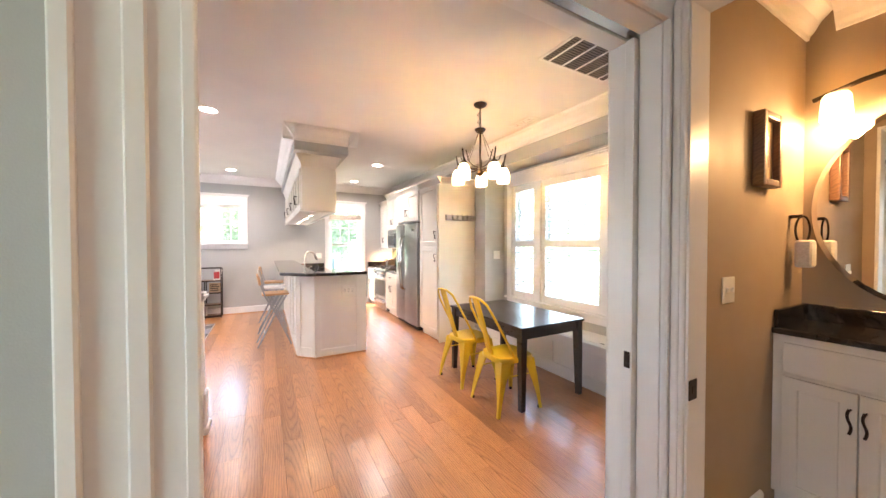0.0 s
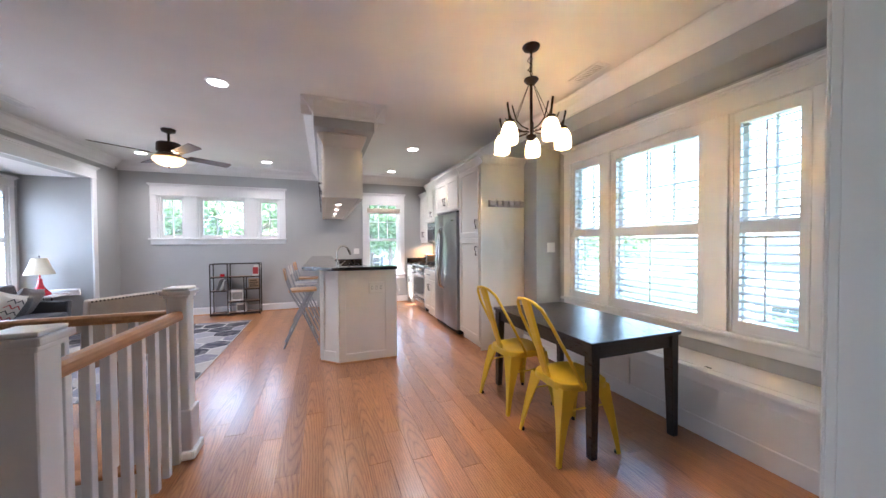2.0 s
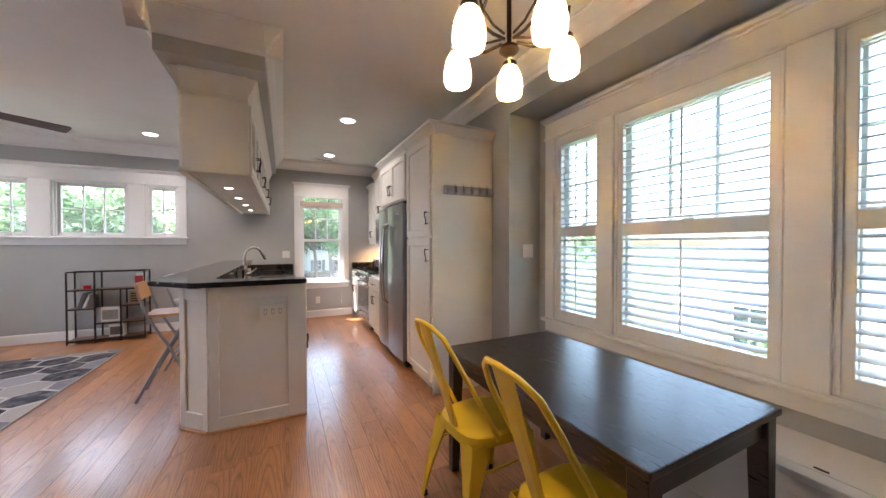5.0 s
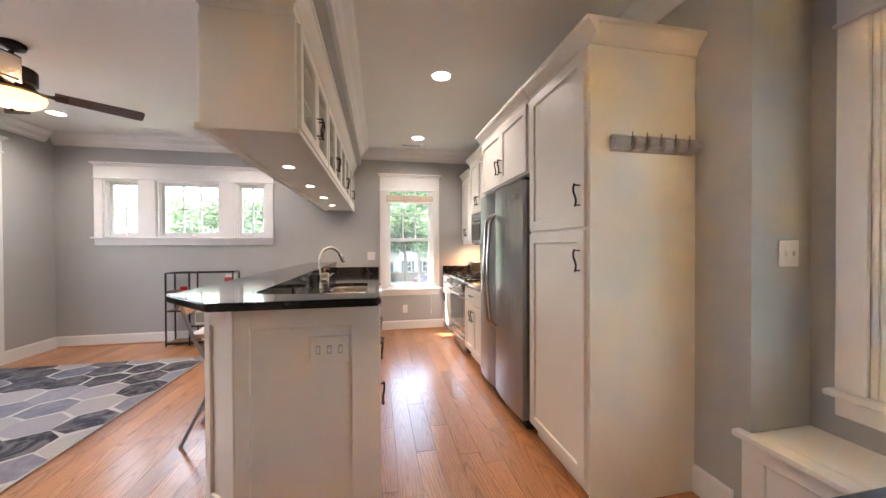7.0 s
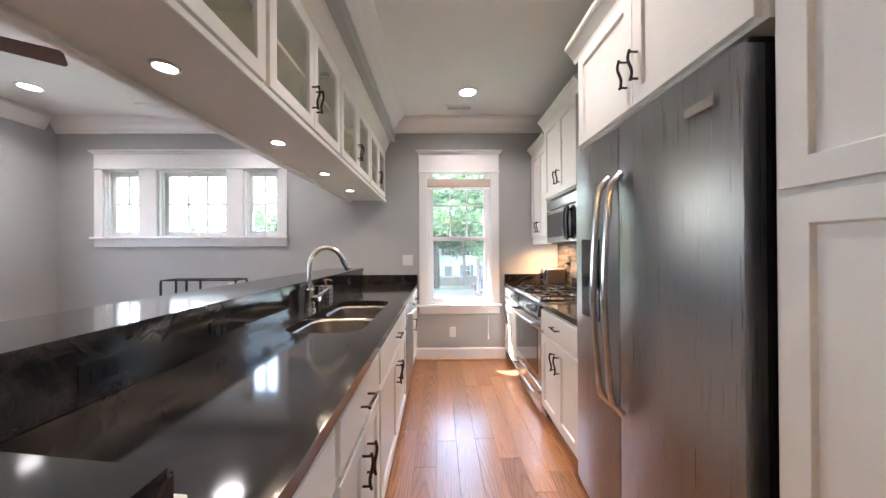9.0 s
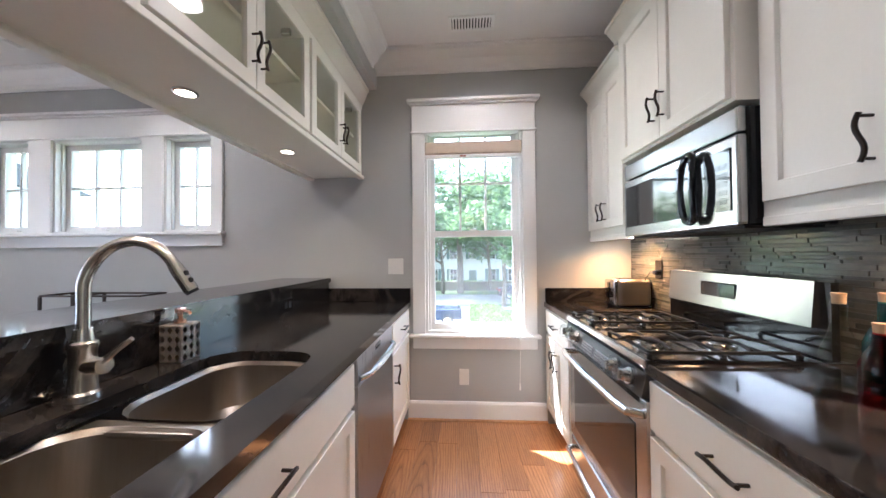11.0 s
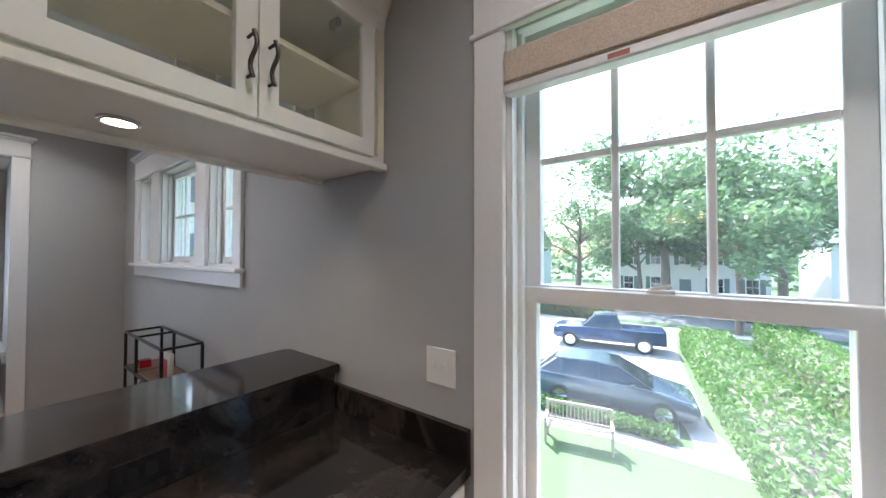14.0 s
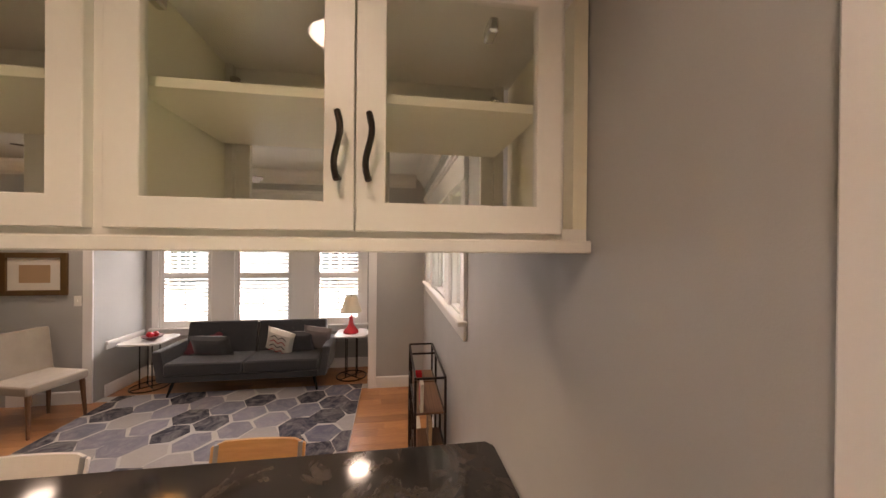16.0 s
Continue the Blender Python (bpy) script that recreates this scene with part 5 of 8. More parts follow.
for k in range(3):
    part("vent_slot", bm_box(2.533, 2.536, Y0 + 0.06, Y1 - 0.06, 0.728 + 0.008 * k, 0.732 + 0.008 * k), IRON, od)
bm = bmesh.new()
tube(bm, [(2.535, Y0 + 0.04, 0.695), (2.49, Y0 + 0.05, 0.70), (2.48, Y0 + 0.12, 0.70), (2.475, (Y0 + Y1) / 2, 0.70), (2.48, Y1 - 0.12, 0.70), (2.49, Y1 - 0.05, 0.70), (2.535, Y1 - 0.04, 0.695)], 0.014, 10)
part("handle", bm, CHROME, od, "steel bar handle", True)
dr = part("warming_drawer", bm_box(2.538, 2.569, Y0 + 0.006, Y1 - 0.006, 0.045, 0.232, 0.006), STEEL, rng_)
bm = bmesh.new()
tube(bm, [(2.535, Y0 + 0.05, 0.188), (2.497, Y0 + 0.07, 0.19), (2.49, (Y0 + Y1) / 2, 0.19), (2.497, Y1 - 0.07, 0.19), (2.535, Y1 - 0.05, 0.188)], 0.012, 8)
part("handle", bm, CHROME, dr, "steel bar handle", True)
# back guard with display
bm = bmesh.new()
vs = prism(bm, [(3.080, Y0), (3.104, Y0), (3.104, Y1), (3.080, Y1)], CT + 0.01, 1.130)
part("back_guard", bm, BLACKGLOSS, rng_)
bm = bmesh.new()
q = [(3.052, 0.985), (3.079, 0.985), (3.079, 1.133), (3.074, 1.136), (3.066, 1.133)]
rows = [[bm.verts.new((x, y, z)) for x, z in q] for y in (Y0 + 0.032, Y1 - 0.032)]
for k in range(5):
    bm.faces.new((rows[0][k], rows[0][(k + 1) % 5], rows[1][(k + 1) % 5], rows[1][k]))
bm.faces.new(rows[0])
bm.faces.new(rows[1][::-1])
pn = part("display_panel", bm, STEEL, rng_)
part("clock_display", bm_box(3.0545, 3.066, 6.90, 7.10, 1.030, 1.095, 0.005), DARKGLASS, pn, "dark oven clock display")
for gx in (2.63, 2.88):
    for gy in (6.75, 7.22):
        bn = bmesh.new()
        lathe(bn, [(0.052, 0), (0.050, 0.008), (0.036, 0.012), (0.036, 0.020)], gx, gy, CT + 0.0105, 20)
        bu = part("burner", bn, CHROME, rng_, "steel burner head", True)
        bn = bmesh.new()
        lathe(bn, [(0.037, 0.0), (0.036, 0.005), (0.028, 0.008), (0.004, 0.009)], gx, gy, CT + 0.031, 20)
        part("burner_cap", bn, IRON, bu, "black burner cap", True)
for gy0, gy1 in ((6.605, 6.895), (7.075, 7.345)):
    z = CT + 0.022
    xs0, xs1 = 2.555, 3.015
    xm, gy = (xs0 + xs1) / 2, (gy0 + gy1) / 2
    bn = bmesh.new()
    for yy in (gy0, gy1):
        box(bn, xs0, xs1, yy - 0.0045, yy + 0.0045, z, z + 0.010, 0.002)
    for xx in (xs0, xm, xs1):
        box(bn, xx - 0.0045, xx + 0.0045, gy0, gy1, z + 0.0005, z + 0.0105, 0.002)
        for yy in (gy0, gy1):
            box(bn, xx - 0.008, xx + 0.008, yy - 0.008, yy + 0.008, CT + 0.0105, z + 0.002, 0.003)
    for gx in (2.63, 2.88):
        for sy in (-1, 1):
            tube(bn, [(gx, gy + sy * 0.135, z + 0.010), (gx, gy + sy * 0.085, z + 0.020), (gx, gy + sy * 0.028, z + 0.016)], 0.006, 6, 0.005)
        for sx in (-1, 1):
            tube(bn, [(gx + sx * 0.105, gy, z + 0.010), (gx + sx * 0.07, gy, z + 0.020), (gx + sx * 0.028, gy, z + 0.016)], 0.006, 6, 0.005)
    part("grate", bn, IRON, rng_, "cast iron pan grate", True)

rng_.location.x -= 0.045

# microwave
mw = thing("microwave", 2.9, 6.98, 1.345, "over the range microwave, steel with black loop handle", "microwave")
part("body", bm_box(2.829, RIGHT - 0.02, 6.607, 7.363, 1.350, 1.740, 0.004), BLACKGLOSS, mw)
part("vent_panel", bm_box(2.802, 2.83, 6.607, 7.363, 1.655, 1.742, 0.01, 2), STEEL, mw)
md = part("door", bm_box(2.8, 2.83, 6.607, 7.363, 1.352, 1.648, 0.008, 2), STEEL, mw)
part("window", bm_box(2.7965, 2.8015, 6.635, 7.338, 1.400, 1.612, 0.014, 2), DARKGLASS, md, "dark mirrored door window")
for i in range(3):
    for j in range(5):
        part("key", bm_box(2.7955, 2.7968, 6.652 + 0.028 * i, 6.672 + 0.028 * i, 1.425 + 0.03 * j, 1.443 + 0.03 * j, 0.0), BLACKGLOSS, md)
bm = bmesh.new()
pts = []
for i in range(25):
    a = 2 * math.pi * i / 24
    sx, sz = math.cos(a), math.sin(a)
    pts.append((2.760 + 0.014 * abs(sz), 6.80 + 0.034 * math.copysign(abs(sx) ** 0.6, sx), 1.505 + 0.130 * math.copysign(abs(sz) ** 0.6, sz)))
tube(bm, pts, 0.0125, 10)
for w in (1.39, 1.61):
    tube(bm, [(2.8, 6.80, w), (2.774, 6.80, w)], 0.012, 8)
part("handle", bm, BLACKGLOSS, md, "black oval loop handle", True)
part("underside", bm_box(2.834, 3.08, 6.63, 7.34, 1.340, 1.3495), IRON, mw)
mw.location.z -= 0.035

# toaster, bottles, outlet
toast = thing("toaster", 2.975, 7.70, CT, "brushed steel two slice toaster on the worktop", "toaster")
TSTEEL = steel("toaster steel", (0.42, 0.37, 0.32), 0.3, (40, 0.5, 40), 0.01)
bm = bmesh.new()
box(bm, 2.878, 3.085, 7.625, 7.775, CT + 0.012, CT + 0.182, 0.034, 5)
part("shell", bm, TSTEEL, toast, smooth=True)
part("base", bm_box(2.866, 3.088, 7.632, 7.768, CT, CT + 0.018, 0.005), BLACKGLOSS, toast)
bm = bmesh.new()
box(bm, 2.852, 2.884, 7.630, 7.770, CT + 0.010, CT + 0.178, 0.014, 3)
cap = part("end_cap", bm, CHROME, toast, "polished steel control end", True)
part("control_strip", bm_box(2.849, 2.853, 7.682, 7.718, CT + 0.03, CT + 0.16, 0.002), BLACKGLOSS, cap, "black control strip")
part("end_cap", bm_box(3.082, 3.092, 7.64, 7.76, CT + 0.012, CT + 0.165, 0.004, 2), BLACKGLOSS, toast)
for y in (7.672, 7.728):
    part("slot", bm_box(2.91, 3.055, y - 0.012, y + 0.012, CT + 0.180, CT + 0.184), IRON, toast)
bm = bmesh.new()
tube(bm, [(2.852, 7.66, CT + 0.05), (2.836, 7.66, CT + 0.05)], 0.016, 16)
part("knob", bm, CHROME, toast, "round browning knob", True)
bm = bmesh.new()
tube(bm, [(2.850, 7.685, CT + 0.118), (2.830, 7.685, CT + 0.118), (2.830, 7.725, CT + 0.118), (2.850, 7.725, CT + 0.118)], 0.004, 8)
part("lever", bm, BLACKGLOSS, toast, smooth=True)
ol = thing("power_outlet", 3.11, 7.58, 1.12, "black outlet plate on the mosaic with a plugged cord", "outlet")
part("plate", bm_box(RIGHT - 0.024, RIGHT - 0.016, 7.545, 7.615, 1.065, 1.18, 0.003), BLACKGLOSS, ol)
part("plug", bm_box(RIGHT - 0.05, RIGHT - 0.024, 7.565, 7.60, 1.09, 1.12, 0.006), BLACKGLOSS, ol)
bm = bmesh.new()
tube(bm, [(3.075, 7.58, 1.10), (3.06, 7.60, 1.11), (3.045, 7.63, 1.06), (3.05, 7.65, 0.98), (3.03, 7.66, 0.93)], 0.003, 6)
part("cord", bm, BLACKGLOSS, ol, "black power cord", True)


def bottle(name, x, y, prof, tint, label, cork=True):
    t = thing(name, x, y, CT, label, "bottle", group="glass bottles on the worktop")
    m = pane_glass(name.replace("_", " ") + " glass", tint)
    bm = bmesh.new()
    lathe(bm, prof, x, y, CT, 24)
    part("glass", bm, m, t, smooth=True)
    if cork:
        h = prof[-1][1]
        bm = bmesh.new()
        lathe(bm, [(0.012, -0.004), (0.0125, 0.012), (0.014, 0.022), (0.002, 0.023)], x, y, CT + h, 14)
        part("cork", bm, KRAFT, t, "tan cork stopper", True)
    return t


bottle("clear_bottle", 2.82, 6.35, [(0.045, 0.0), (0.048, 0.01), (0.046, 0.06), (0.036, 0.11), (0.018, 0.16), (0.013, 0.20), (0.016, 0.22), (0.016, 0.228)], (0.92, 0.95, 0.95), "clear glass bottle with a cork stopper")
bottle("teal_bottle", 2.95, 6.37, [(0.038, 0.0), (0.04, 0.02), (0.04, 0.12), (0.03, 0.15), (0.015, 0.18), (0.014, 0.225)], (0.05, 0.50, 0.55), "teal blue glass bottle with a cork stopper")
bottle("red_bottle", 2.855, 6.30, [(0.035, 0.0), (0.036, 0.02), (0.036, 0.09), (0.024, 0.12), (0.013, 0.14), (0.013, 0.165)], (0.60, 0.03, 0.06), "red glass bottle beside the range")

# wall cabinets over the peninsula, glazed on both sides
hang = thing("glass_cabinet", 0.94, 6.2, 1.80, "white double sided glass door cabinet hung over the bar", "cabinet")
HX = (0.745, 1.135)
HY = (4.50, 7.926)
z0, z1 = 1.805, 2.335
part("bottom", bm_box(HX[0], HX[1], HY[0], HY[1], z0 + 0.022, z0 + 0.045), CAB, hang)
part("top", bm_box(HX[0], HX[1], HY[0], HY[1], z1 - 0.02, z1), CAB, hang)
part("end_panel", bm_box(HX[0], HX[1], HY[0] - 0.018, HY[0], z0, z1, 0.002), CAB, hang)
part("end_panel", bm_box(HX[0], HX[1], HY[1] - 0.03, HY[1], z0 + 0.045, z1 - 0.02), CABIN, hang)
part("light_rail", bm_box(HX[1] - 0.022, HX[1] + 0.020, HY[0] - 0.018, HY[1], z0 - 0.004, z0 + 0.022, 0.003), CAB, hang)
part("light_rail", bm_box(HX[0] - 0.024, HX[0] + 0.022, HY[0] - 0.018, HY[1], z0 - 0.004, z0 + 0.022, 0.003), CAB, hang)
part("soffit_panel", bm_box(HX[0] + 0.022, HX[1] - 0.022, HY[0], HY[1], z0 + 0.012, z0 + 0.0219), CAB, hang)
edges = [4.50, 5.355, 6.21, 7.065, 7.875]
for i, (a, b) in enumerate(zip(edges, edges[1:])):
    if i:
        part("divider", bm_box(HX[0] + 0.02, HX[1] - 0.02, a - 0.009, a + 0.009, z0 + 0.045, z1 - 0.02), CABIN, hang)
    part("shelf", bm_box(HX[0] + 0.03, HX[1] - 0.03, a + 0.012, b - 0.012 - (0.02 if i == 3 else 0), 2.090, 2.108), CABIN, hang)
    for sgn, fx in ((1, HX[1]), (-1, HX[0])):
        m = facing(sgn, 0, fx)
        fpart("face_frame", bm_box(a, a + 0.028, -0.019, 0, z0 + 0.045, z1 - 0.02), m, CAB, hang)
        fpart("face_frame", bm_box(b - 0.028, b, -0.019, 0, z0 + 0.045, z1 - 0.02), m, CAB, hang)
        mid = (a + b) / 2
        shaker("door", m, hang, a + 0.012, mid, z0 + 0.032, z1 - 0.008, stile=0.052, glass=True, handle=(mid - 0.026, z0 + 0.175))
        shaker("door", m, hang, mid, b - 0.012, z0 + 0.032, z1 - 0.008, stile=0.052, glass=True, handle=(mid + 0.026, z0 + 0.175))
    for yy in (a + 0.045, b - 0.045):
        bm = bmesh.new()
        box(bm, HX[0] + 0.004, HX[0] + 0.05, yy - 0.012, yy + 0.012, z1 - 0.15, z1 - 0.095, 0.004)
        tube(bm, [(HX[0] + 0.03, yy - 0.006, z1 - 0.10), (HX[0] + 0.055, yy + 0.006, z1 - 0.075)], 0.012, 8)
        part("hinge", bm, CHROME, hang, "steel cabinet hinge")
    for yy in (a + 0.10, b - 0.10):
        part("hinge", bm_box(HX[1] - 0.05, HX[1] - 0.004, yy - 0.055, yy - 0.035, z1 - 0.10, z1 - 0.07, 0.004), CHROME, hang, "steel cabinet hinge")
bm = bmesh.new()
flare = [(0, z1), (0.004, z1), (0.008, z1 + 0.028), (0.014, z1 + 0.036), (0.034, z1 + 0.078), (0.052, z1 + 0.126), (0.062, z1 + 0.132), (0.062, z1 + 0.150), (0, z1 + 0.150)]
mould(bm, flare, (HX[1], HY[0] - 0.06), (HX[1], HY[1]), (1, 0))
mould(bm, flare, (HX[0], HY[0] - 0.06), (HX[0], HY[1]), (-1, 0))
mould(bm, flare, (HX[0] - 0.001, HY[0] - 0.018), (HX[1] + 0.001, HY[0] - 0.018), (0, -1))
box(bm, HX[0], HX[1], HY[0] - 0.01, HY[1], z1, z1 + 0.148)
part("crown", bm, CAB, hang)
for y in (5.20, 5.895, 6.585, 7.26):
    pk = thing("puck_light", 0.925, y, z0, "small lit round lamp under the cabinet", "lamp", group="lamps under the glass cabinet")
    bm = bmesh.new()
    lathe(bm, [(0.040, 0.010), (0.040, 0.004), (0.037, 0.002), (0.031, 0.002), (0.029, 0.010)], 0.925, y, z0 + 0.001, 24, False)
    part("rim", bm, CHROME, pk, smooth=True)
    bm = bmesh.new()
    lathe(bm, [(0.0295, 0.0), (0.0295, 0.003)], 0.925, y, z0 + 0.004, 24)
    part("lens", bm, PUCKGLOW, pk, "bright warm lens")
    spot_lamp("puck_lamp", 0.925, y, z0 - 0.002, 0.42, (1.0, 0.74, 0.46), 0.05, 140)

SOF = (0.655, 1.255, 4.285)
structure("ceiling_soffit", bm_box(SOF[0], SOF[1], SOF[2], FRONT - 0.001, z1 + 0.152, CEIL - 0.0005), WALL, "grey boxed soffit over the hanging cabinet", "ceiling")
run("trim_crown", CROWN, [((SOF[1], SOF[2] - 0.115), (SOF[1], FRONT - 0.116), (1, 0)), ((SOF[0], SOF[2] - 0.115), (SOF[0], FRONT - 0.116), (-1, 0)), ((SOF[0] - 0.115, SOF[2]), (SOF[1] + 0.115, SOF[2]), (0, -1))], TRIM, "white crown moulding", "trim")

# woven blind in the kitchen window
bl = thing("roman_blind", 1.98, 7.88, 1.97, "raised woven natural roman blind", "blind")
fpart("head_rail", bm_box(KWIN[0] + 0.022, KWIN[1] - 0.022, -0.055, -0.012, KWIN[3] + 0.004, KWIN[3] + 0.04, 0.003), FM, TRIM, bl)
for k in range(5):
    fpart("fold", bm_box(KWIN[0] + 0.004, KWIN[1] - 0.004, -0.004 + 0.011 * (k % 3), 0.006 + 0.011 * (k % 3), 1.965 + 0.004 * k, 2.065 - 0.002 * k, 0.003), FM, BLIND, bl)
fpart("bottom_bar", bm_box(KWIN[0] + 0.004, KWIN[1] - 0.004, -0.012, 0.030, 1.940, 1.966, 0.004), FM, TRIM, bl, "white bottom bar")
fpart("label_tag", bm_box(1.885, 1.93, 0.030, 0.0308, 1.947, 1.959), FM, paint("dull red print", (0.40, 0.13, 0.09), 0.6), bl, "small dull red label")
bm = bmesh.new()
tube(bm, [(2.30, -0.002, 2.0), (2.30, -0.001, 1.2), (2.305, 0.07, 0.60), (2.30, 0.05, 0.30)], 0.0016, 5)
tube(bm, [(2.30, 0.05, 0.30), (2.30, 0.05, 0.27), (2.30, 0.05, 0.25)], 0.004, 8, 0.007)
fpart("pull_cord", bm, FM, PLASTIC, bl, "thin white pull cord")


def wall_plate(m, u, w, label, toggles=2, width=0.115, height=0.118, socket=False):
    p = m @ Vector((u, 0, w))
    t = thing("wall_outlet" if socket else "light_switch", p.x, p.y, p.z, label, "outlet" if socket else "light switch")
    fpart("plate", bm_box(u - width / 2, u + width / 2, 0.0005, 0.006, w - height / 2, w + height / 2, 0.003), m, PLASTIC, t)
    for k in range(toggles):
        du = (k - (toggles - 1) / 2) * 0.046
        if socket:
            for s in (-0.02, 0.02):
                fpart("socket", bm_box(u - 0.014, u + 0.014, 0.006, 0.0075, w + s - 0.013, w + s + 0.013, 0.004), m, PLASTIC, t)
        else:
            fpart("toggle", bm_box(u + du - 0.005, u + du + 0.005, 0.006, 0.016, w - 0.010, w + 0.012, 0.002), m, PLASTIC, t)
    return t


wall_plate(FM, 1.395, 1.14, "white double light switch beside the kitchen window")
wall_plate(FM, 1.90, 0.32, "white wall outlet below the kitchen window", 1, 0.072, 0.118, True)
wall_plate(facing(0, -1, NOOK1), 3.325, 1.245, "white double light switch in the window recess")

# ---- ceiling fittings ----
for x, y in ((-0.13, 4.18), (-1.92, 4.18), (-0.18, 7.22), (-1.92, 7.18), (2.04, 5.64), (2.03, 7.28)):
    c = thing("recessed_light", x, y, CEIL, "lit recessed ceiling light with a white rim", "ceiling light", group="recessed ceiling lights")
    bm = bmesh.new()
    lathe(bm, [(0.095, 0.0), (0.094, -0.006), (0.078, -0.008), (0.072, -0.002), (0.070, 0.0)], x, y, CEIL - 0.0005, 28, False)
    part("rim", bm, TRIM, c, smooth=True)
    bm = bmesh.new()
    lathe(bm, [(0.071, 0.0), (0.071, 0.002)], x, y, CEIL - 0.004, 28)
    part("lens", bm, CANLIGHT, c, "bright lens")
    spot_lamp("can_lamp", x, y, CEIL - 0.012, 1.25, (1.0, 0.88, 0.74), 0.22, 135)


def vent(x, y, w, l, label, slats, along_y=True):
    t = thing("ceiling_vent", x, y, CEIL, label, "vent")
    a, b = (w, l) if along_y else (l, w)
    bm = bmesh.new()
    f = 0.022
    box(bm, x - a / 2, x + a / 2, y - b / 2, y - b / 2 + f, CEIL - 0.008, CEIL - 0.0005, 0.002)
    box(bm, x - a / 2, x + a / 2, y + b / 2 - f, y + b / 2, CEIL - 0.008, CEIL - 0.0005, 0.002)
    box(bm, x - a / 2, x - a / 2 + f, y - b / 2 + f, y + b / 2 - f, CEIL - 0.008, CEIL - 0.0005, 0.002)
    box(bm, x + a / 2 - f, x + a / 2, y - b / 2 + f, y + b / 2 - f, CEIL - 0.008, CEIL - 0.0005, 0.002)
    part("frame", bm, TRIM, t)
    # black sheet stands for the unlit duct behind the slats
    part("backing", bm_box(x - a / 2 + f, x + a / 2 - f, y - b / 2 + f, y + b / 2 - f, CEIL - 0.0025, CEIL - 0.001), IRON, t)
    span = (l - 2 * f)
    for k in range(slats):
        s = -span / 2 + (k + 0.5) * span / slats
        wd = span / slats * (0.06 if w > 0.5 else 0.28)
        if along_y:
            part("slat", bm_box(x - a / 2 + f, x + a / 2 - f, y + s - wd, y + s + wd, CEIL - 0.007, CEIL - 0.003), TRIM, t)
        else:
            part("slat", bm_box(x + s - wd, x + s + wd, y - b / 2 + f, y + b / 2 - f, CEIL - 0.007, CEIL - 0.003), TRIM, t)
    return t


vent(1.97, 7.62, 0.14, 0.30, "white slatted ceiling vent near the kitchen window", 13, False)
vent(-1.14, 7.57, 0.14, 0.30, "white slatted ceiling vent near the triple window", 12, False)
vent(2.86, 2.96, 0.13, 0.34, "white slatted ceiling vent near the dining window", 12, True)
vent(-2.15, 5.3, 0.13, 0.34, "white slatted ceiling vent near the bay", 12, True)
big = vent(2.46, 1.66, 0.62, 0.72, "large white return air grille, blades coloured dark as if shaded", 5, False)
# shade between the bars is put into the blades' dark colour
BLADEGREY = paint("shaded grille blade", (0.16, 0.14, 0.12), 0.6)
for k in range(26):
    yb = 1.66 - 0.28 + 0.56 * k / 25
    part("blade", bm_box(2.46 - 0.335, 2.46 + 0.335, yb - 0.006, yb + 0.006, CEIL - 0.0055, CEIL - 0.0032), BLADEGREY, big)

# ---- chandelier ----
CX, CY = 2.177, 2.80
ch = thing("chandelier", CX, CY, 1.92, "dark bronze chandelier with five lit frosted shades", "chandelier")
bm = bmesh.new()
lathe(bm, [(0.062, 0.0), (0.064, -0.006), (0.055, -0.022), (0.03, -0.034), (0.010, -0.040), (0.004, -0.05)], CX, CY, CEIL - 0.0005, 28)
part("canopy", bm, BRONZE, ch, smooth=True)
for k in range(6):
    bm = bmesh.new()
    zc = 2.680 - 0.026 * k
    pts = []
    for i in range(13):
        a = 2 * math.pi * i / 12
        o = (0.009 * math.cos(a), 0.0)
        u = (o[0], 0) if k % 2 else (0, o[0])
        pts.append((CX + u[0], CY + u[1], zc + 0.018 * math.sin(a)))
    tube(bm, pts, 0.0026, 6)
    part("chain_link", bm, BRONZE, ch, smooth=True)
bm = bmesh.new()
pts = [(CX + 0.012 * math.sin(i * 1.3) - 0.018 * math.sin(math.pi * i / 12), CY + 0.012 * math.cos(i * 1.7), 2.70 - 0.20 * i / 12) for i in range(13)]
tube(bm, pts, 0.0022, 6)
part("cord", bm, BRONZE, ch, "twisted supply cord", True)
bm = bmesh.new()
lathe(bm, [(0.004, 0.03), (0.01, 0.02), (0.052, 0.004), (0.054, -0.004), (0.03, -0.03), (0.012, -0.036), (0.0095, -0.05), (0.0095, -0.19), (0.013, -0.20), (0.0095, -0.21), (0.0095, -0.40), (0.035, -0.405), (0.040, -0.42), (0.02, -0.44), (0.004, -0.445)], CX, CY, 2.50, 24)
part("stem", bm, BRONZE, ch, smooth=True)
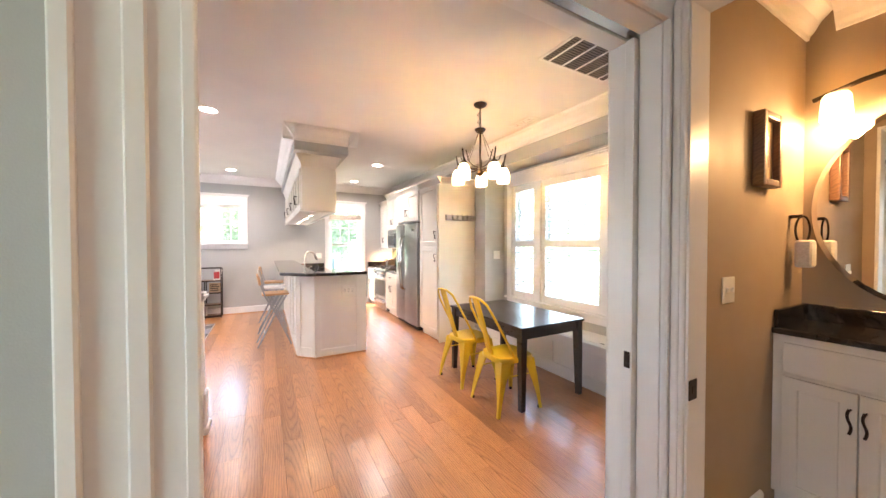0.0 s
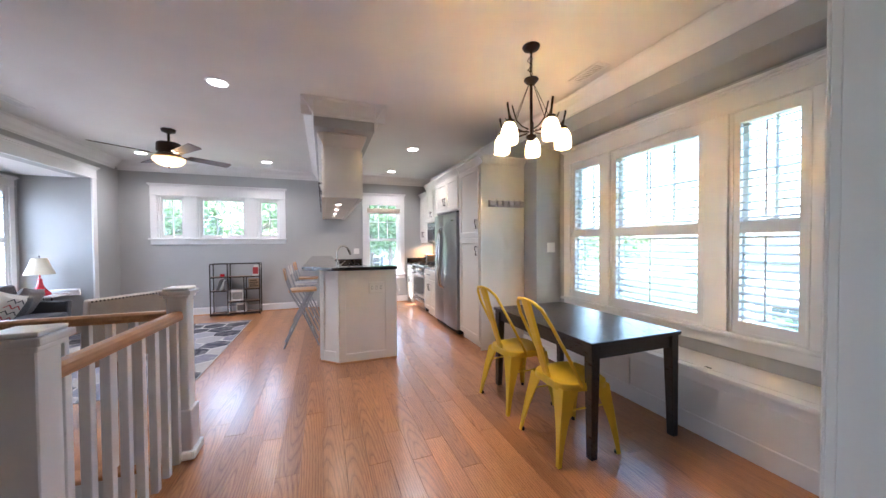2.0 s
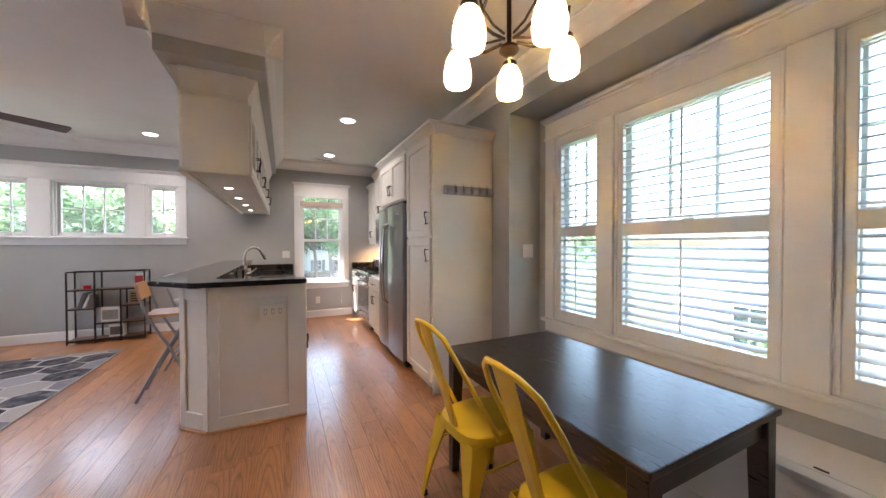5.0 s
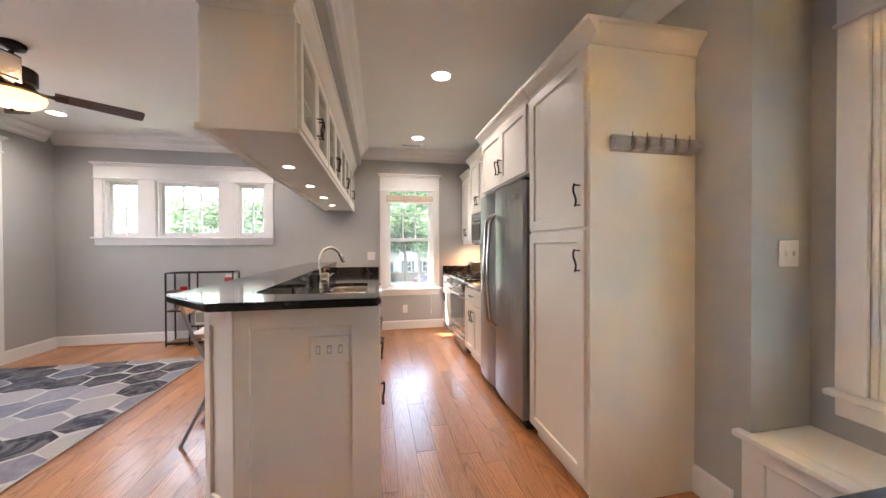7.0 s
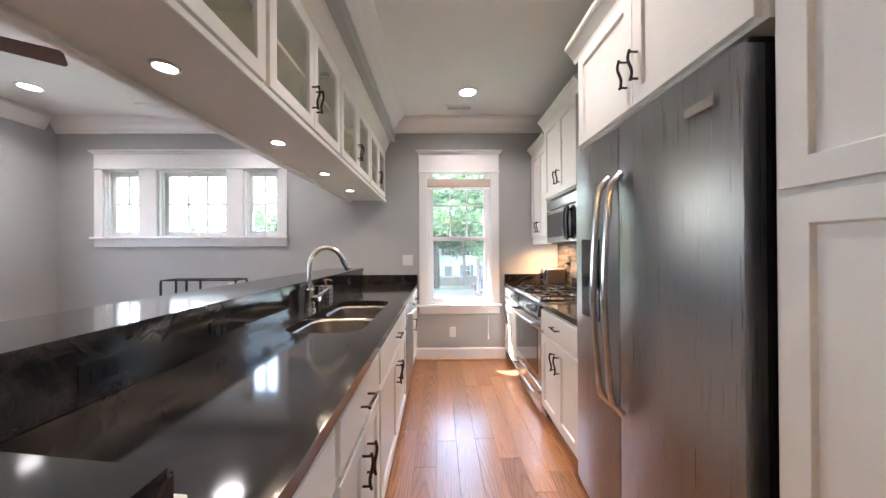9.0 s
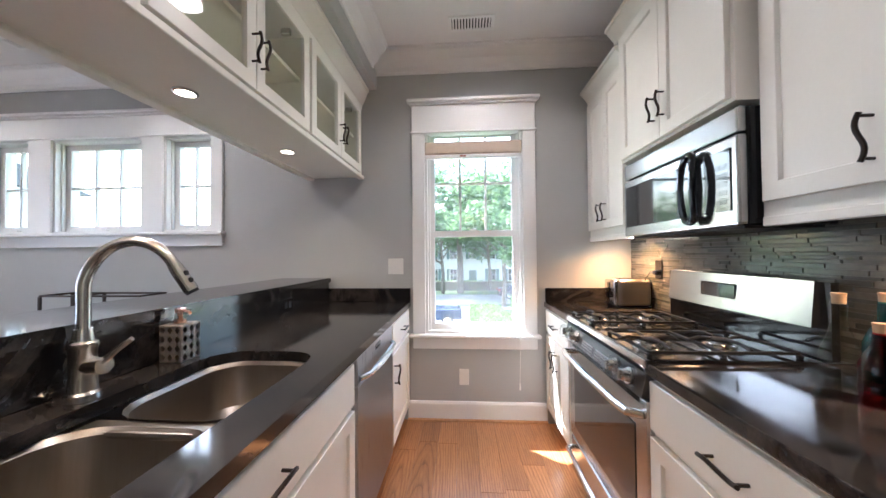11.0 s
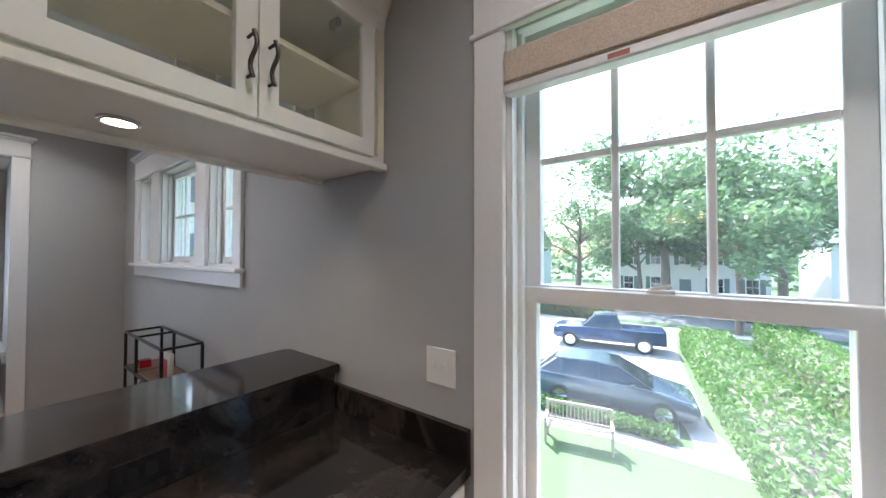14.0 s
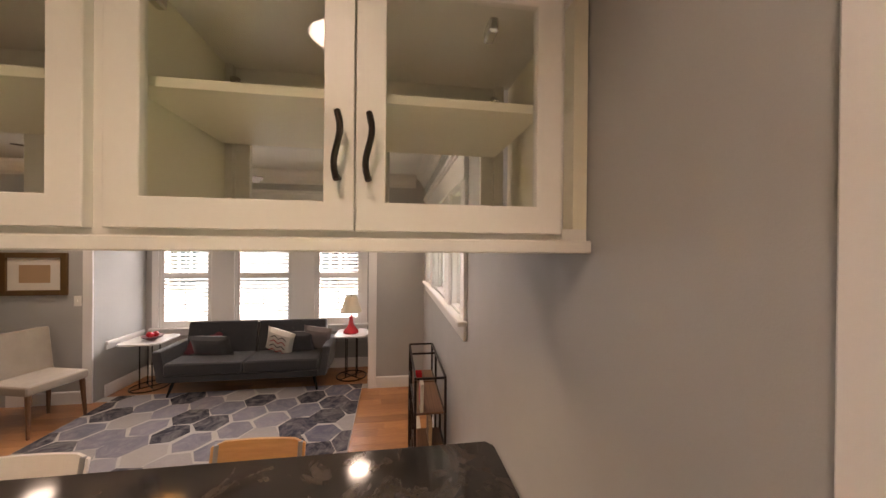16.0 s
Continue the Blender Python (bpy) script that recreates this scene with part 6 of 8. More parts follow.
for k in range(5):
    a = radians(52 + 72 * k)
    c, s = math.cos(a), math.sin(a)
    P = lambda r, z: (CX + r * c, CY + r * s, z + 0.03)
    bm = bmesh.new()
    tube(bm, [P(0.03, 2.085), P(0.10, 2.075), P(0.17, 2.085), P(0.205, 2.12), P(0.238, 2.175), P(0.252, 2.23)], 0.0065, 8)
    tube(bm, [P(0.03, 2.105), P(0.10, 2.11), P(0.16, 2.14), P(0.185, 2.19), P(0.205, 2.235)], 0.005, 8)
    tube(bm, [P(0.252, 2.245), P(0.236, 2.16), P(0.232, 2.125)], 0.007, 8)
    arm = part("arm", bm, BRONZE, ch, smooth=True)
    bm = bmesh.new()
    tube(bm, [P(0.022, 2.435), P(0.165, 2.135)], 0.0022, 6)
    part("stay_rod", bm, BRONZE, ch, smooth=True)
    bm = bmesh.new()
    q = P(0.232, 2.0)
    lathe(bm, [(0.030, 0.128), (0.034, 0.120), (0.034, 0.108), (0.010, 0.106)], q[0], q[1], 2.03, 18)
    part("fitter", bm, BRONZE, arm, smooth=True)
    bm = bmesh.new()
    prof = [(0.028, 0.110), (0.040, 0.095), (0.052, 0.065), (0.059, 0.03), (0.060, 0.0), (0.057, -0.022), (0.053, -0.032)]
    lathe(bm, prof, q[0], q[1], 2.03, 24, False)
    part("shade", bm, SHADEGLOW, arm, "lit frosted glass bell shade", True)
    bulb_lamp("chandelier_bulb", q[0], q[1], 2.06, 1.25, (1.0, 0.72, 0.44), 0.03)

# ---- dining table and chairs ----
tb = thing("dining_table", 2.6, 2.82, 0, "espresso stained rectangular wooden dining table", "table")
TX0, TX1, TY0, TY1, TZ = 2.205, 2.972, 2.245, 3.43, 0.712
part("tabletop", bm_box(TX0, TX1, TY0, TY1, TZ - 0.024, TZ, 0.005, 2), ESPRESSO, tb)
for a in ((TX0 + 0.03, TX0 + 0.05, TY0 + 0.07, TY1 - 0.07), (TX1 - 0.05, TX1 - 0.03, TY0 + 0.07, TY1 - 0.07), (TX0 + 0.07, TX1 - 0.07, TY0 + 0.03, TY0 + 0.05), (TX0 + 0.07, TX1 - 0.07, TY1 - 0.05, TY1 - 0.03)):
    part("apron", bm_box(*a, TZ - 0.11, TZ - 0.0245), ESPRESSO, tb)
for x, sx in ((TX0 + 0.012, 1), (TX1 - 0.012, -1)):
    for y, sy in ((TY0 + 0.012, 1), (TY1 - 0.012, -1)):
        bm = bmesh.new()
        vs = box(bm, min(x, x + sx * 0.066), max(x, x + sx * 0.066), min(y, y + sy * 0.066), max(y, y + sy * 0.066), 0.0, TZ - 0.0245)
        for v in bm.verts:
            if v.co.z < 0.1:
                v.co.x += (x - v.co.x) * 0.30
                v.co.y += (y - v.co.y) * 0.30
        bmesh.ops.bevel(bm, geom=bm.edges[:], offset=0.003, segments=1, affect='EDGES')
        part("leg", bm, ESPRESSO, tb)


def metal_chair():
    """A stamped sheet metal cafe chair, facing +x, built round the origin."""
    t = thing("metal_chair", 0, 0, 0, "yellow painted stamped metal cafe chair at the table", "chair", group="yellow chairs at the table")
    SZ = 0.455
    bm = bmesh.new()
    n = 28
    def sq(r, z, wx=0.18, wy=0.18, k=4.0, cx=0.0):
        pts = []
        for i in range(n):
            a = 2 * math.pi * i / n
            c, s = math.cos(a), math.sin(a)
            q = (abs(c) ** k + abs(s) ** k) ** (-1 / k)
            pts.append((cx + wx * r * q * c, wy * r * q * s * (1.0 + 0.08 * c), z))
        return pts
    rings = [sq(0.2, SZ - 0.010), sq(0.7, SZ - 0.007), sq(0.93, SZ), sq(1.0, SZ - 0.004), sq(1.03, SZ - 0.02), sq(1.03, SZ - 0.045), sq(1.0, SZ - 0.047), sq(1.0, SZ - 0.022), sq(0.7, SZ - 0.012), sq(0.2, SZ - 0.014)]
    vr = [[bm.verts.new(p) for p in r] for r in rings]
    for q, w in zip(vr, vr[1:]):
        for i in range(n):
            bm.faces.new((q[i], q[(i + 1) % n], w[(i + 1) % n], w[i]))
    bm.faces.new(vr[0][::-1])
    bm.faces.new(vr[-1])
    part("seat", bm, YELLOW, t, smooth=True)
    for sx in (-1, 1):
        for sy in (-1, 1):
            top, foot = Vector((0.165 * sx, 0.165 * sy, SZ - 0.03)), Vector((0.222 * sx - 0.012, 0.212 * sy, 0.0))
            bm = bmesh.new()
            rows = []
            for i in range(8):
                s = i / 7
                p = top.lerp(foot, s)
                w = 0.085 * (1 - s) ** 1.7 + 0.020
                # an open channel of two flanges folded round the corner
                a = Vector((p.x - sx * w, p.y + sy * 0.004, p.z))
                b = Vector((p.x + sx * 0.006, p.y + sy * 0.006, p.z))
                c = Vector((p.x + sx * 0.004, p.y - sy * w, p.z))
                a2, c2 = a - Vector((0, sy * 0.004, 0)), c - Vector((sx * 0.004, 0, 0))
                b2 = b - Vector((sx * 0.004, sy * 0.004, 0))
                rows.append([bm.verts.new(v) for v in (a, b, c, c2, b2, a2)])
            for q, w in zip(rows, rows[1:]):
                for k in range(6):
                    bm.faces.new((q[k], q[(k + 1) % 6], w[(k + 1) % 6], w[k]))
            bm.faces.new(rows[0])
            bm.faces.new(rows[-1][::-1])
            lg = part("leg", bm, YELLOW, t)
            bm = bmesh.new()
            tube(bm, [foot + Vector((-sx * 0.012, -sy * 0.012, 0.016)), foot + Vector((-sx * 0.012, -sy * 0.012, 0.0))], 0.013, 8)
            part("rubber_foot", bm, IRON, lg, "black rubber foot")
            bm = bmesh.new()
            rib = []
            for i in range(5):
                s = 0.30 + 0.5 * i / 4
                p = top.lerp(foot, s)
                rib.append((p.x + sx * 0.004, p.y + sy * 0.004, p.z))
            tube(bm, rib, 0.006, 6)
            part("leg_rib", bm, YELLOW, lg, smooth=True)
    # side hoop of the back: a bent tube from seat side over the top
    bm = bmesh.new()
    pts = []
    hoop = [(-0.04, -0.185, SZ - 0.02), (-0.092, -0.186, SZ + 0.08), (-0.177, -0.182, SZ + 0.23), (-0.256, -0.168, SZ + 0.375), (-0.294, -0.138, SZ + 0.455), (-0.320, -0.08, SZ + 0.493), (-0.328, 0.0, SZ + 0.502)]
    full = hoop + [(x, -y, z) for x, y, z in hoop[-2::-1]]
    tube(bm, full, 0.0105, 10)
    part("back_hoop", bm, YELLOW, t, smooth=True)
    bm = bmesh.new()
    rows = []
    for i in range(9):
        s = i / 8
        x = -0.168 - 0.158 * s
        z = SZ - 0.005 + 0.50 * s
        w = 0.040 + 0.016 * s
        rows.append([bm.verts.new((x + dx, y, z)) for dx, y in ((0.004, -w), (-0.004, -w * 0.55), (-0.004, w * 0.55), (0.004, w), (0.007, w), (0.0, w * 0.55), (0.0, -w * 0.55), (0.007, -w))])
    for q, w in zip(rows, rows[1:]):
        for k in range(8):
            bm.faces.new((q[k], q[(k + 1) % 8], w[(k + 1) % 8], w[k]))
    bm.faces.new(rows[0])
    bm.faces.new(rows[-1][::-1])
    part("back_splat", bm, YELLOW, t)
    for sgn in (-1, 1):
        bm = bmesh.new()
        tube(bm, [(-0.13, 0.17 * sgn, 0.30), (0.13, 0.17 * sgn, 0.30)], 0.006, 6)
        part("stretcher", bm, YELLOW, t, smooth=True)
    return t


c1 = metal_chair()
copy_thing(c1, pose(2.245, 3.10, 0, 0, 0, 2))
place(c1, pose(2.238, 2.48, 0, 0, 0, -3))

# ---- window seat ----
ws = thing("storage_bench", 3.3, 2.8, 0, "white panelled storage bench with hinged lids under the windows", "bench")
SX = RIGHT - 0.012
part("front", bm_box(SX, SX + 0.02, NOOK0 - 0.02, NOOK1 + 0.02, 0.0, 0.425), TRIM, ws)
bm = bmesh.new()
ya, yb = NOOK0 - 0.02, NOOK1 + 0.02
box(bm, SX - 0.013, SX - 0.0005, ya, yb, 0.0, 0.125, 0.003)
box(bm, SX - 0.013, SX - 0.0005, ya, yb, 0.355, 0.425, 0.003)
for y in (ya, (ya + yb) / 2 - 0.045, yb - 0.09):
    box(bm, SX - 0.0125, SX - 0.0005, y, y + 0.09, 0.125, 0.355, 0.003)
part("panel_frame", bm, TRIM, ws)
part("seat_top", bm_box(SX - 0.035, NOOKX - 0.001, NOOK0 + 0.002, NOOK1 - 0.002, 0.425, 0.452, 0.006, 2), TRIM, ws)
part("seat_nosing", bm_box(SX - 0.036, SX + 0.012, NOOK0 - 0.045, NOOK1 + 0.045, 0.424, 0.453, 0.006, 2), TRIM, ws)
for y0, y1 in ((1.64, 2.76), (2.80, 3.94)):
    ld = part("lid", bm_box(SX + 0.035, NOOKX - 0.075, y0, y1, 0.4525, 0.456, 0.002), TRIM, ws)
    part("finger_hole", bm_box(SX + 0.05, SX + 0.065, (y0 + y1) / 2 - 0.02, (y0 + y1) / 2 + 0.02, 0.4561, 0.4568), IRON, ld)

# ---- stools at the bar ----
def folding_stool(wood_back):
    t = thing("folding_stool", 0, 0, 0, "folding grey metal bar stool with a beech back and seat" if wood_back else "folding grey metal bar stool with white back and seat", "stool", group="folding stools at the bar")
    mt = BEECH if wood_back else MARBLE
    SZ = 0.71
    for sy in (-1, 1):
        y = 0.17 * sy
        bm = bmesh.new()
        tube(bm, [(0.22, y, 0.0), (0.05, y, 0.40), (-0.105, y, 0.70), (-0.16, y, 0.88), (-0.178, y, 0.975)], 0.011, 8)
        part("back_leg", bm, STOOLGREY, t, smooth=True)
        y = 0.145 * sy
        bm = bmesh.new()
        tube(bm, [(-0.195, y, 0.0), (-0.02, y, 0.36), (0.16, y, SZ - 0.02)], 0.011, 8)
        part("front_leg", bm, STOOLGREY, t, smooth=True)
    for x, z in ((0.145, 0.18), (-0.11, 0.18), (0.06, 0.375)):
        bm = bmesh.new()
        tube(bm, [(x, -0.16, z), (x, 0.16, z)], 0.008, 8)
        part("stretcher", bm, STOOLGREY, t, smooth=True)
    bm = bmesh.new()
    prism(bm, [(x - 0.0, y) for x, y in round_rect(-0.135, 0.20, -0.165, 0.165, 0.06)], SZ - 0.012, SZ + 0.012)
    part("seat", bm, mt, t)
    bm = bmesh.new()
    rows = []
    for i in range(9):
        s = i / 8 * 2 - 1
        bow = 0.018 * (1 - s * s)
        e = 0.0 if abs(s) < 0.9 else 0.018
        rows.append([bm.verts.new((-0.172 - bow + dx + tilt, 0.19 * s, z)) for dx, z, tilt in ((0, 0.845 + e, 0.012), (0.012, 0.845 + e, 0.012), (0.012, 0.985 - e, -0.012), (0, 0.985 - e, -0.012))])
    for q, w in zip(rows, rows[1:]):
        for k in range(4):
            bm.faces.new((q[k], q[(k + 1) % 4], w[(k + 1) % 4], w[k]))
    bm.faces.new(rows[0])
    bm.faces.new(rows[-1][::-1])
    part("backrest", bm, mt, t)
    return t


s1 = folding_stool(True)
s2 = folding_stool(False)
copy_thing(s1, pose(0.44, 6.97, 0, 0, 0, -3))
place(s1, pose(0.44, 5.40, 0, 0, 0, 3))
place(s2, pose(0.44, 6.16, 0, 0, 0, -2))

# ---- stair railing ----
def newel(x, y, foot, label):
    t = thing("newel_post", x, y, foot, label, "newel post", group="newel posts")
    w = 0.052
    part("shaft", bm_box(x - w, x + w, y - w, y + w, foot, 1.0, 0.004), TRIM, t)
    if foot == 0:
        part("plinth", bm_box(x - w - 0.016, x + w + 0.016, y - w - 0.016, y + w + 0.016, foot, 0.30, 0.006), TRIM, t)
        part("foot_moulding", bm_box(x - w - 0.034, x + w + 0.034, y - w - 0.034, y + w + 0.034, 0.0, 0.055, 0.014, 2), TRIM, t)
    bm = bmesh.new()
    box(bm, x - w - 0.012, x + w + 0.012, y - w - 0.012, y + w + 0.012, 0.985, 1.005, 0.006, 2)
    box(bm, x - w - 0.026, x + w + 0.026, y - w - 0.026, y + w + 0.026, 1.005, 1.032, 0.008, 2)
    box(bm, x - w - 0.014, x + w + 0.014, y - w - 0.014, y + w + 0.014, 1.032, 1.050, 0.012, 2)
    part("cap", bm, TRIM, t)
    return t


AX, AY, BX, BY = -0.105, 3.205, -0.150, 2.165
newel(AX, AY, 0.0, "white square newel post at the stairwell corner")
newel(BX, BY, -0.5, "white square newel post at the head of the stairs")
RAILP = [(-0.030, 0.0), (0.030, 0.0), (0.034, 0.018), (0.030, 0.040), (0.018, 0.052), (-0.018, 0.052), (-0.030, 0.040), (-0.034, 0.018)]


def railing(name, p0, p1, label, z0, z1, pitch=0.105, floor_z=None):
    """A handrail with square balusters between two plan points; z0, z1: underside of the rail at the ends."""
    a, b = Vector((*p0, z0)), Vector((*p1, z1))
    d = b - a
    ln = d.length
    flat = Vector((d.x, d.y, 0)).normalized()
    side = Vector((-flat.y, flat.x, 0))
    t = thing(name, *((a + b) / 2).to_tuple()[:2], 0 if floor_z is None else floor_z, label, "railing")
    bm = bmesh.new()
    rows = [[bm.verts.new(p + side * o + Vector((0, 0, z))) for o, z in RAILP] for p in (a, b)]
    for k in range(8):
        bm.faces.new((rows[0][k], rows[0][(k + 1) % 8], rows[1][(k + 1) % 8], rows[1][k]))
    bm.faces.new(rows[0])
    bm.faces.new(rows[1][::-1])
    part("handrail", bm, OAK, t, "varnished oak handrail")
    n = int(Vector((d.x, d.y)).length / pitch)
    for k in range(n):
        p = a.lerp(b, (k + 0.7) / n)
        fz = 0.0 if z0 == z1 else p.z - 0.90
        bm = bmesh.new()
        box(bm, p.x - 0.0175, p.x + 0.0175, p.y - 0.0175, p.y + 0.0175, fz, p.z + (z1 - z0) / ln * 0.0 + 0.004, 0.002)
        part("baluster", bm, TRIM, t)
    return t


railing("stair_railing", (BX, BY + 0.053), (AX, AY - 0.053), "oak handrail on white square balusters along the floor edge", 0.855, 0.855)
railing("stair_railing", (AX - 0.053, AY), (-2.05, AY), "oak handrail on white square balusters at the far side", 0.855, 0.855)
railing("stair_railing", (BX - 0.053, BY), (-1.75, BY), "oak handrail descending with the stairs", 0.80, -0.36, floor_z=-0.5)
structure("trim_stair_nosing", bm_box(-2.05, WX1 + 0.02, WY1 - 0.03, WY1 + 0.09, -0.026, 0.002, 0.006), OAK, "oak nosing along the stairwell edge", "trim")
structure("trim_stair_nosing", bm_box(WX1 - 0.03, WX1 + 0.09, 2.20, WY1 - 0.031, -0.026, 0.0015, 0.006), OAK, "oak nosing along the stairwell edge", "trim")
flight = thing("staircase", -1.0, 1.55, -3.0, "oak stairs with white risers going down", "staircase")
for k in range(7):
    x1 = WX1 - 0.02 - 0.25 * k
    z = -0.19 * (k + 1)
    part("tread", bm_box(x1 - 0.27, x1, WY0 + 0.01, BY - 0.05, z - 0.03, z, 0.006), OAK, flight)
    part("riser", bm_box(x1 - 0.012, x1, WY0 + 0.01, BY - 0.05, z, z + 0.159), TRIM, flight)
bm = bmesh.new()
rows = []
for x, z in ((WX1, -0.02), (WX1 - 1.75, -1.35)):
    rows.append([bm.verts.new((x, y, z + dz)) for y, dz in ((BY - 0.045, -0.30), (BY - 0.010, -0.30), (BY - 0.010, 0.05), (BY - 0.045, 0.05))])
for k in range(4):
    bm.faces.new((rows[0][k], rows[0][(k + 1) % 4], rows[1][(k + 1) % 4], rows[1][k]))
bm.faces.new(rows[0])
bm.faces.new(rows[1][::-1])
part("stringer", bm, TRIM, flight)

# ---- ceiling fan ----
FX, FY = -1.06, 5.77
fan = thing("ceiling_fan", FX, FY, 2.27, "dark bronze ceiling fan with a lit alabaster bowl", "ceiling fan")
bm = bmesh.new()
lathe(bm, [(0.075, 0.0), (0.077, -0.01), (0.068, -0.035), (0.03, -0.05), (0.014, -0.055), (0.014, -0.155)], FX, FY, CEIL - 0.0005, 28)
part("canopy", bm, BRONZE, fan, smooth=True)
bm = bmesh.new()
lathe(bm, [(0.02, 0.0), (0.05, -0.012), (0.115, -0.02), (0.125, -0.03), (0.125, -0.125), (0.112, -0.135), (0.112, -0.155), (0.125, -0.16), (0.14, -0.185), (0.13, -0.20), (0.02, -0.205)], FX, FY, 2.59, 32)
part("motor", bm, BRONZE, fan, smooth=True)
bm = bmesh.new()
lathe(bm, [(0.165, 0.0), (0.168, -0.012), (0.155, -0.045), (0.115, -0.078), (0.06, -0.095), (0.01, -0.10)], FX, FY, 2.382, 32, False)
part("light_bowl", bm, BOWLGLOW, fan, "lit alabaster glass bowl", True)
bm = bmesh.new()
lathe(bm, [(0.006, 0.0), (0.012, -0.008), (0.008, -0.02), (0.002, -0.024)], FX, FY, 2.282, 14)
part("finial", bm, BRONZE, fan, smooth=True)
for k in range(4):
    a = radians(39 + 90 * k)
    m = Matrix.Translation((FX, FY, 2.425)) @ Matrix.Rotation(a, 4, 'Z') @ Matrix.Rotation(radians(-13), 4, 'X')
    bm = bmesh.new()
    prism(bm, [(0.20, -0.055), (0.69, -0.070), (0.705, -0.05), (0.705, 0.05), (0.69, 0.070), (0.20, 0.055)], -0.004, 0.004)
    bl_ = fpart("blade", bm, m, BLADE, fan, "dark wooden blade")
    bm = bmesh.new()
    prism(bm, [(0.10, -0.02), (0.18, -0.02), (0.27, -0.045), (0.27, 0.045), (0.18, 0.02), (0.10, 0.02)], -0.010, -0.0045)
    fpart("blade_iron", bm, m, BRONZE, bl_)
bulb_lamp("fan_bulb", FX, FY, 2.355, 1.0, (1.0, 0.72, 0.42), 0.06)

# ---- rug ----
rug = thing("area_rug", -1.55, 5.7, 0, "cream rug with grey and black hexagons under the sofa", "rug")
RX0, RX1, RY0, RY1 = -2.68, -0.435, 4.30, 7.145
part("rug_base", bm_box(RX0, RX1, RY0, RY1, 0.0005, 0.010, 0.003), RUGBASE, rug)
bm = bmesh.new()
rg = random.Random(5)
hx, hy = 0.185, 0.285
j = 0
yy = RY0
while yy < RY1 + hy:
    xx = RX0 + (hx * 0.87 if j % 2 else 0.0)
    while xx < RX1 + hx:
        r = rg.uniform(0.90, 1.0)
        pts = []
        for i in range(6):
            a = radians(60 * i + 30)
            px = xx + hx * r * math.cos(a) + rg.uniform(-0.016, 0.016)
            py = yy + hy * r * 0.66 * math.sin(a) + rg.uniform(-0.016, 0.016)
            pts.append((min(RX1 - 0.006, max(RX0 + 0.006, px)), min(RY1 - 0.006, max(RY0 + 0.006, py))))
        if max(p[0] for p in pts) - min(p[0] for p in pts) > 0.06 and max(p[1] for p in pts) - min(p[1] for p in pts) > 0.05:
            bm.faces.new([bm.verts.new((x, y, 0.0108)) for x, y in pts])
        xx += hx * 1.74
    yy += hy * 1.0
    j += 1
part("hexagon", bm, RUGHEX, rug, "grey, navy and taupe hexagons", kind="stuff")


# ---- sofa ----
def cushion(bm, w, h, d, n=10):
    """A plump square cushion in the x-z plane, thick along y."""
    rows = {}
    for side in (1, -1):
        for i in range(n + 1):
            for j in range(n + 1):
                u, v = i / n * 2 - 1, j / n * 2 - 1
                puff = (max(0, 1 - u ** 4) * max(0, 1 - v ** 4)) ** 0.5
                sh = 1 - 0.05 * (1 - abs(u)) * 0 - 0.04 * (1 - abs(v) ** 2) * (abs(u) > 0.99) - 0.0
                rows[side, i, j] = bm.verts.new((u * w / 2 * (1 - 0.05 * (1 - v * v)), side * d / 2 * puff, v * h / 2 * (1 - 0.05 * (1 - u * u))))
    for side in (1, -1):
        for i in range(n):
            for j in range(n):
                q = [rows[side, i, j], rows[side, i + 1, j], rows[side, i + 1, j + 1], rows[side, i, j + 1]]
                bm.faces.new(q if side > 0 else q[::-1])
    bmesh.ops.remove_doubles(bm, verts=bm.verts[:], dist=0.0008)


SY0, SY1, SFX, SBX = 4.78, 6.70, -2.50, -3.20
sofa = thing("sofa", -2.85, 5.72, 0, "charcoal fabric sofa with tufted back in the bay", "sofa")
for y0, y1 in ((SY0 + 0.09, 5.738), (5.742, SY1 - 0.09)):
    part("seat_cushion", bm_box(SBX + 0.18, SFX, y0, y1, 0.27, 0.42, 0.04, 3), SOFAM, sofa, smooth=True)
    bm = bmesh.new()
    m = Matrix.Translation((SBX + 0.16, 0, 0.58)) @ Matrix.Rotation(radians(-12), 4, 'Y')
    box(bm, -0.08, 0.08, y0, y1, -0.22, 0.22, 0.04, 3)
    bmesh.ops.transform(bm, matrix=m, verts=bm.verts[:])
    bk = part("back_cushion", bm, SOFAM, sofa, smooth=True)
    for i in range(3):
        for j in range(2):
            bm = bmesh.new()
            c = m @ Vector((0.082, y0 + (i + 0.5) * (y1 - y0) / 3, -0.02 + 0.12 * j))
            lathe(bm, [(0.012, -0.004), (0.009, 0.002), (0.001, 0.003)], 0, 0, 0, 10)
            bmesh.ops.transform(bm, matrix=Matrix.Translation(c) @ Matrix.Rotation(radians(78), 4, 'Y'), verts=bm.verts[:])
            part("tuft_button", bm, SOFAM, bk, smooth=True)
part("base", bm_box(SBX + 0.06, SFX - 0.015, SY0 + 0.09, SY1 - 0.09, 0.19, 0.272, 0.015, 2), SOFAM, sofa)
for y0, y1, s in ((SY0, SY0 + 0.105, -1), (SY1 - 0.105, SY1, 1)):
    bm = bmesh.new()
    box(bm, SBX + 0.05, SFX - 0.03, y0, y1, 0.19, 0.56, 0.03, 3)
    for v in bm.verts:
        if v.co.z > 0.4:
            v.co.y += s * 0.05
    part("arm", bm, SOFAM, sofa, smooth=True)
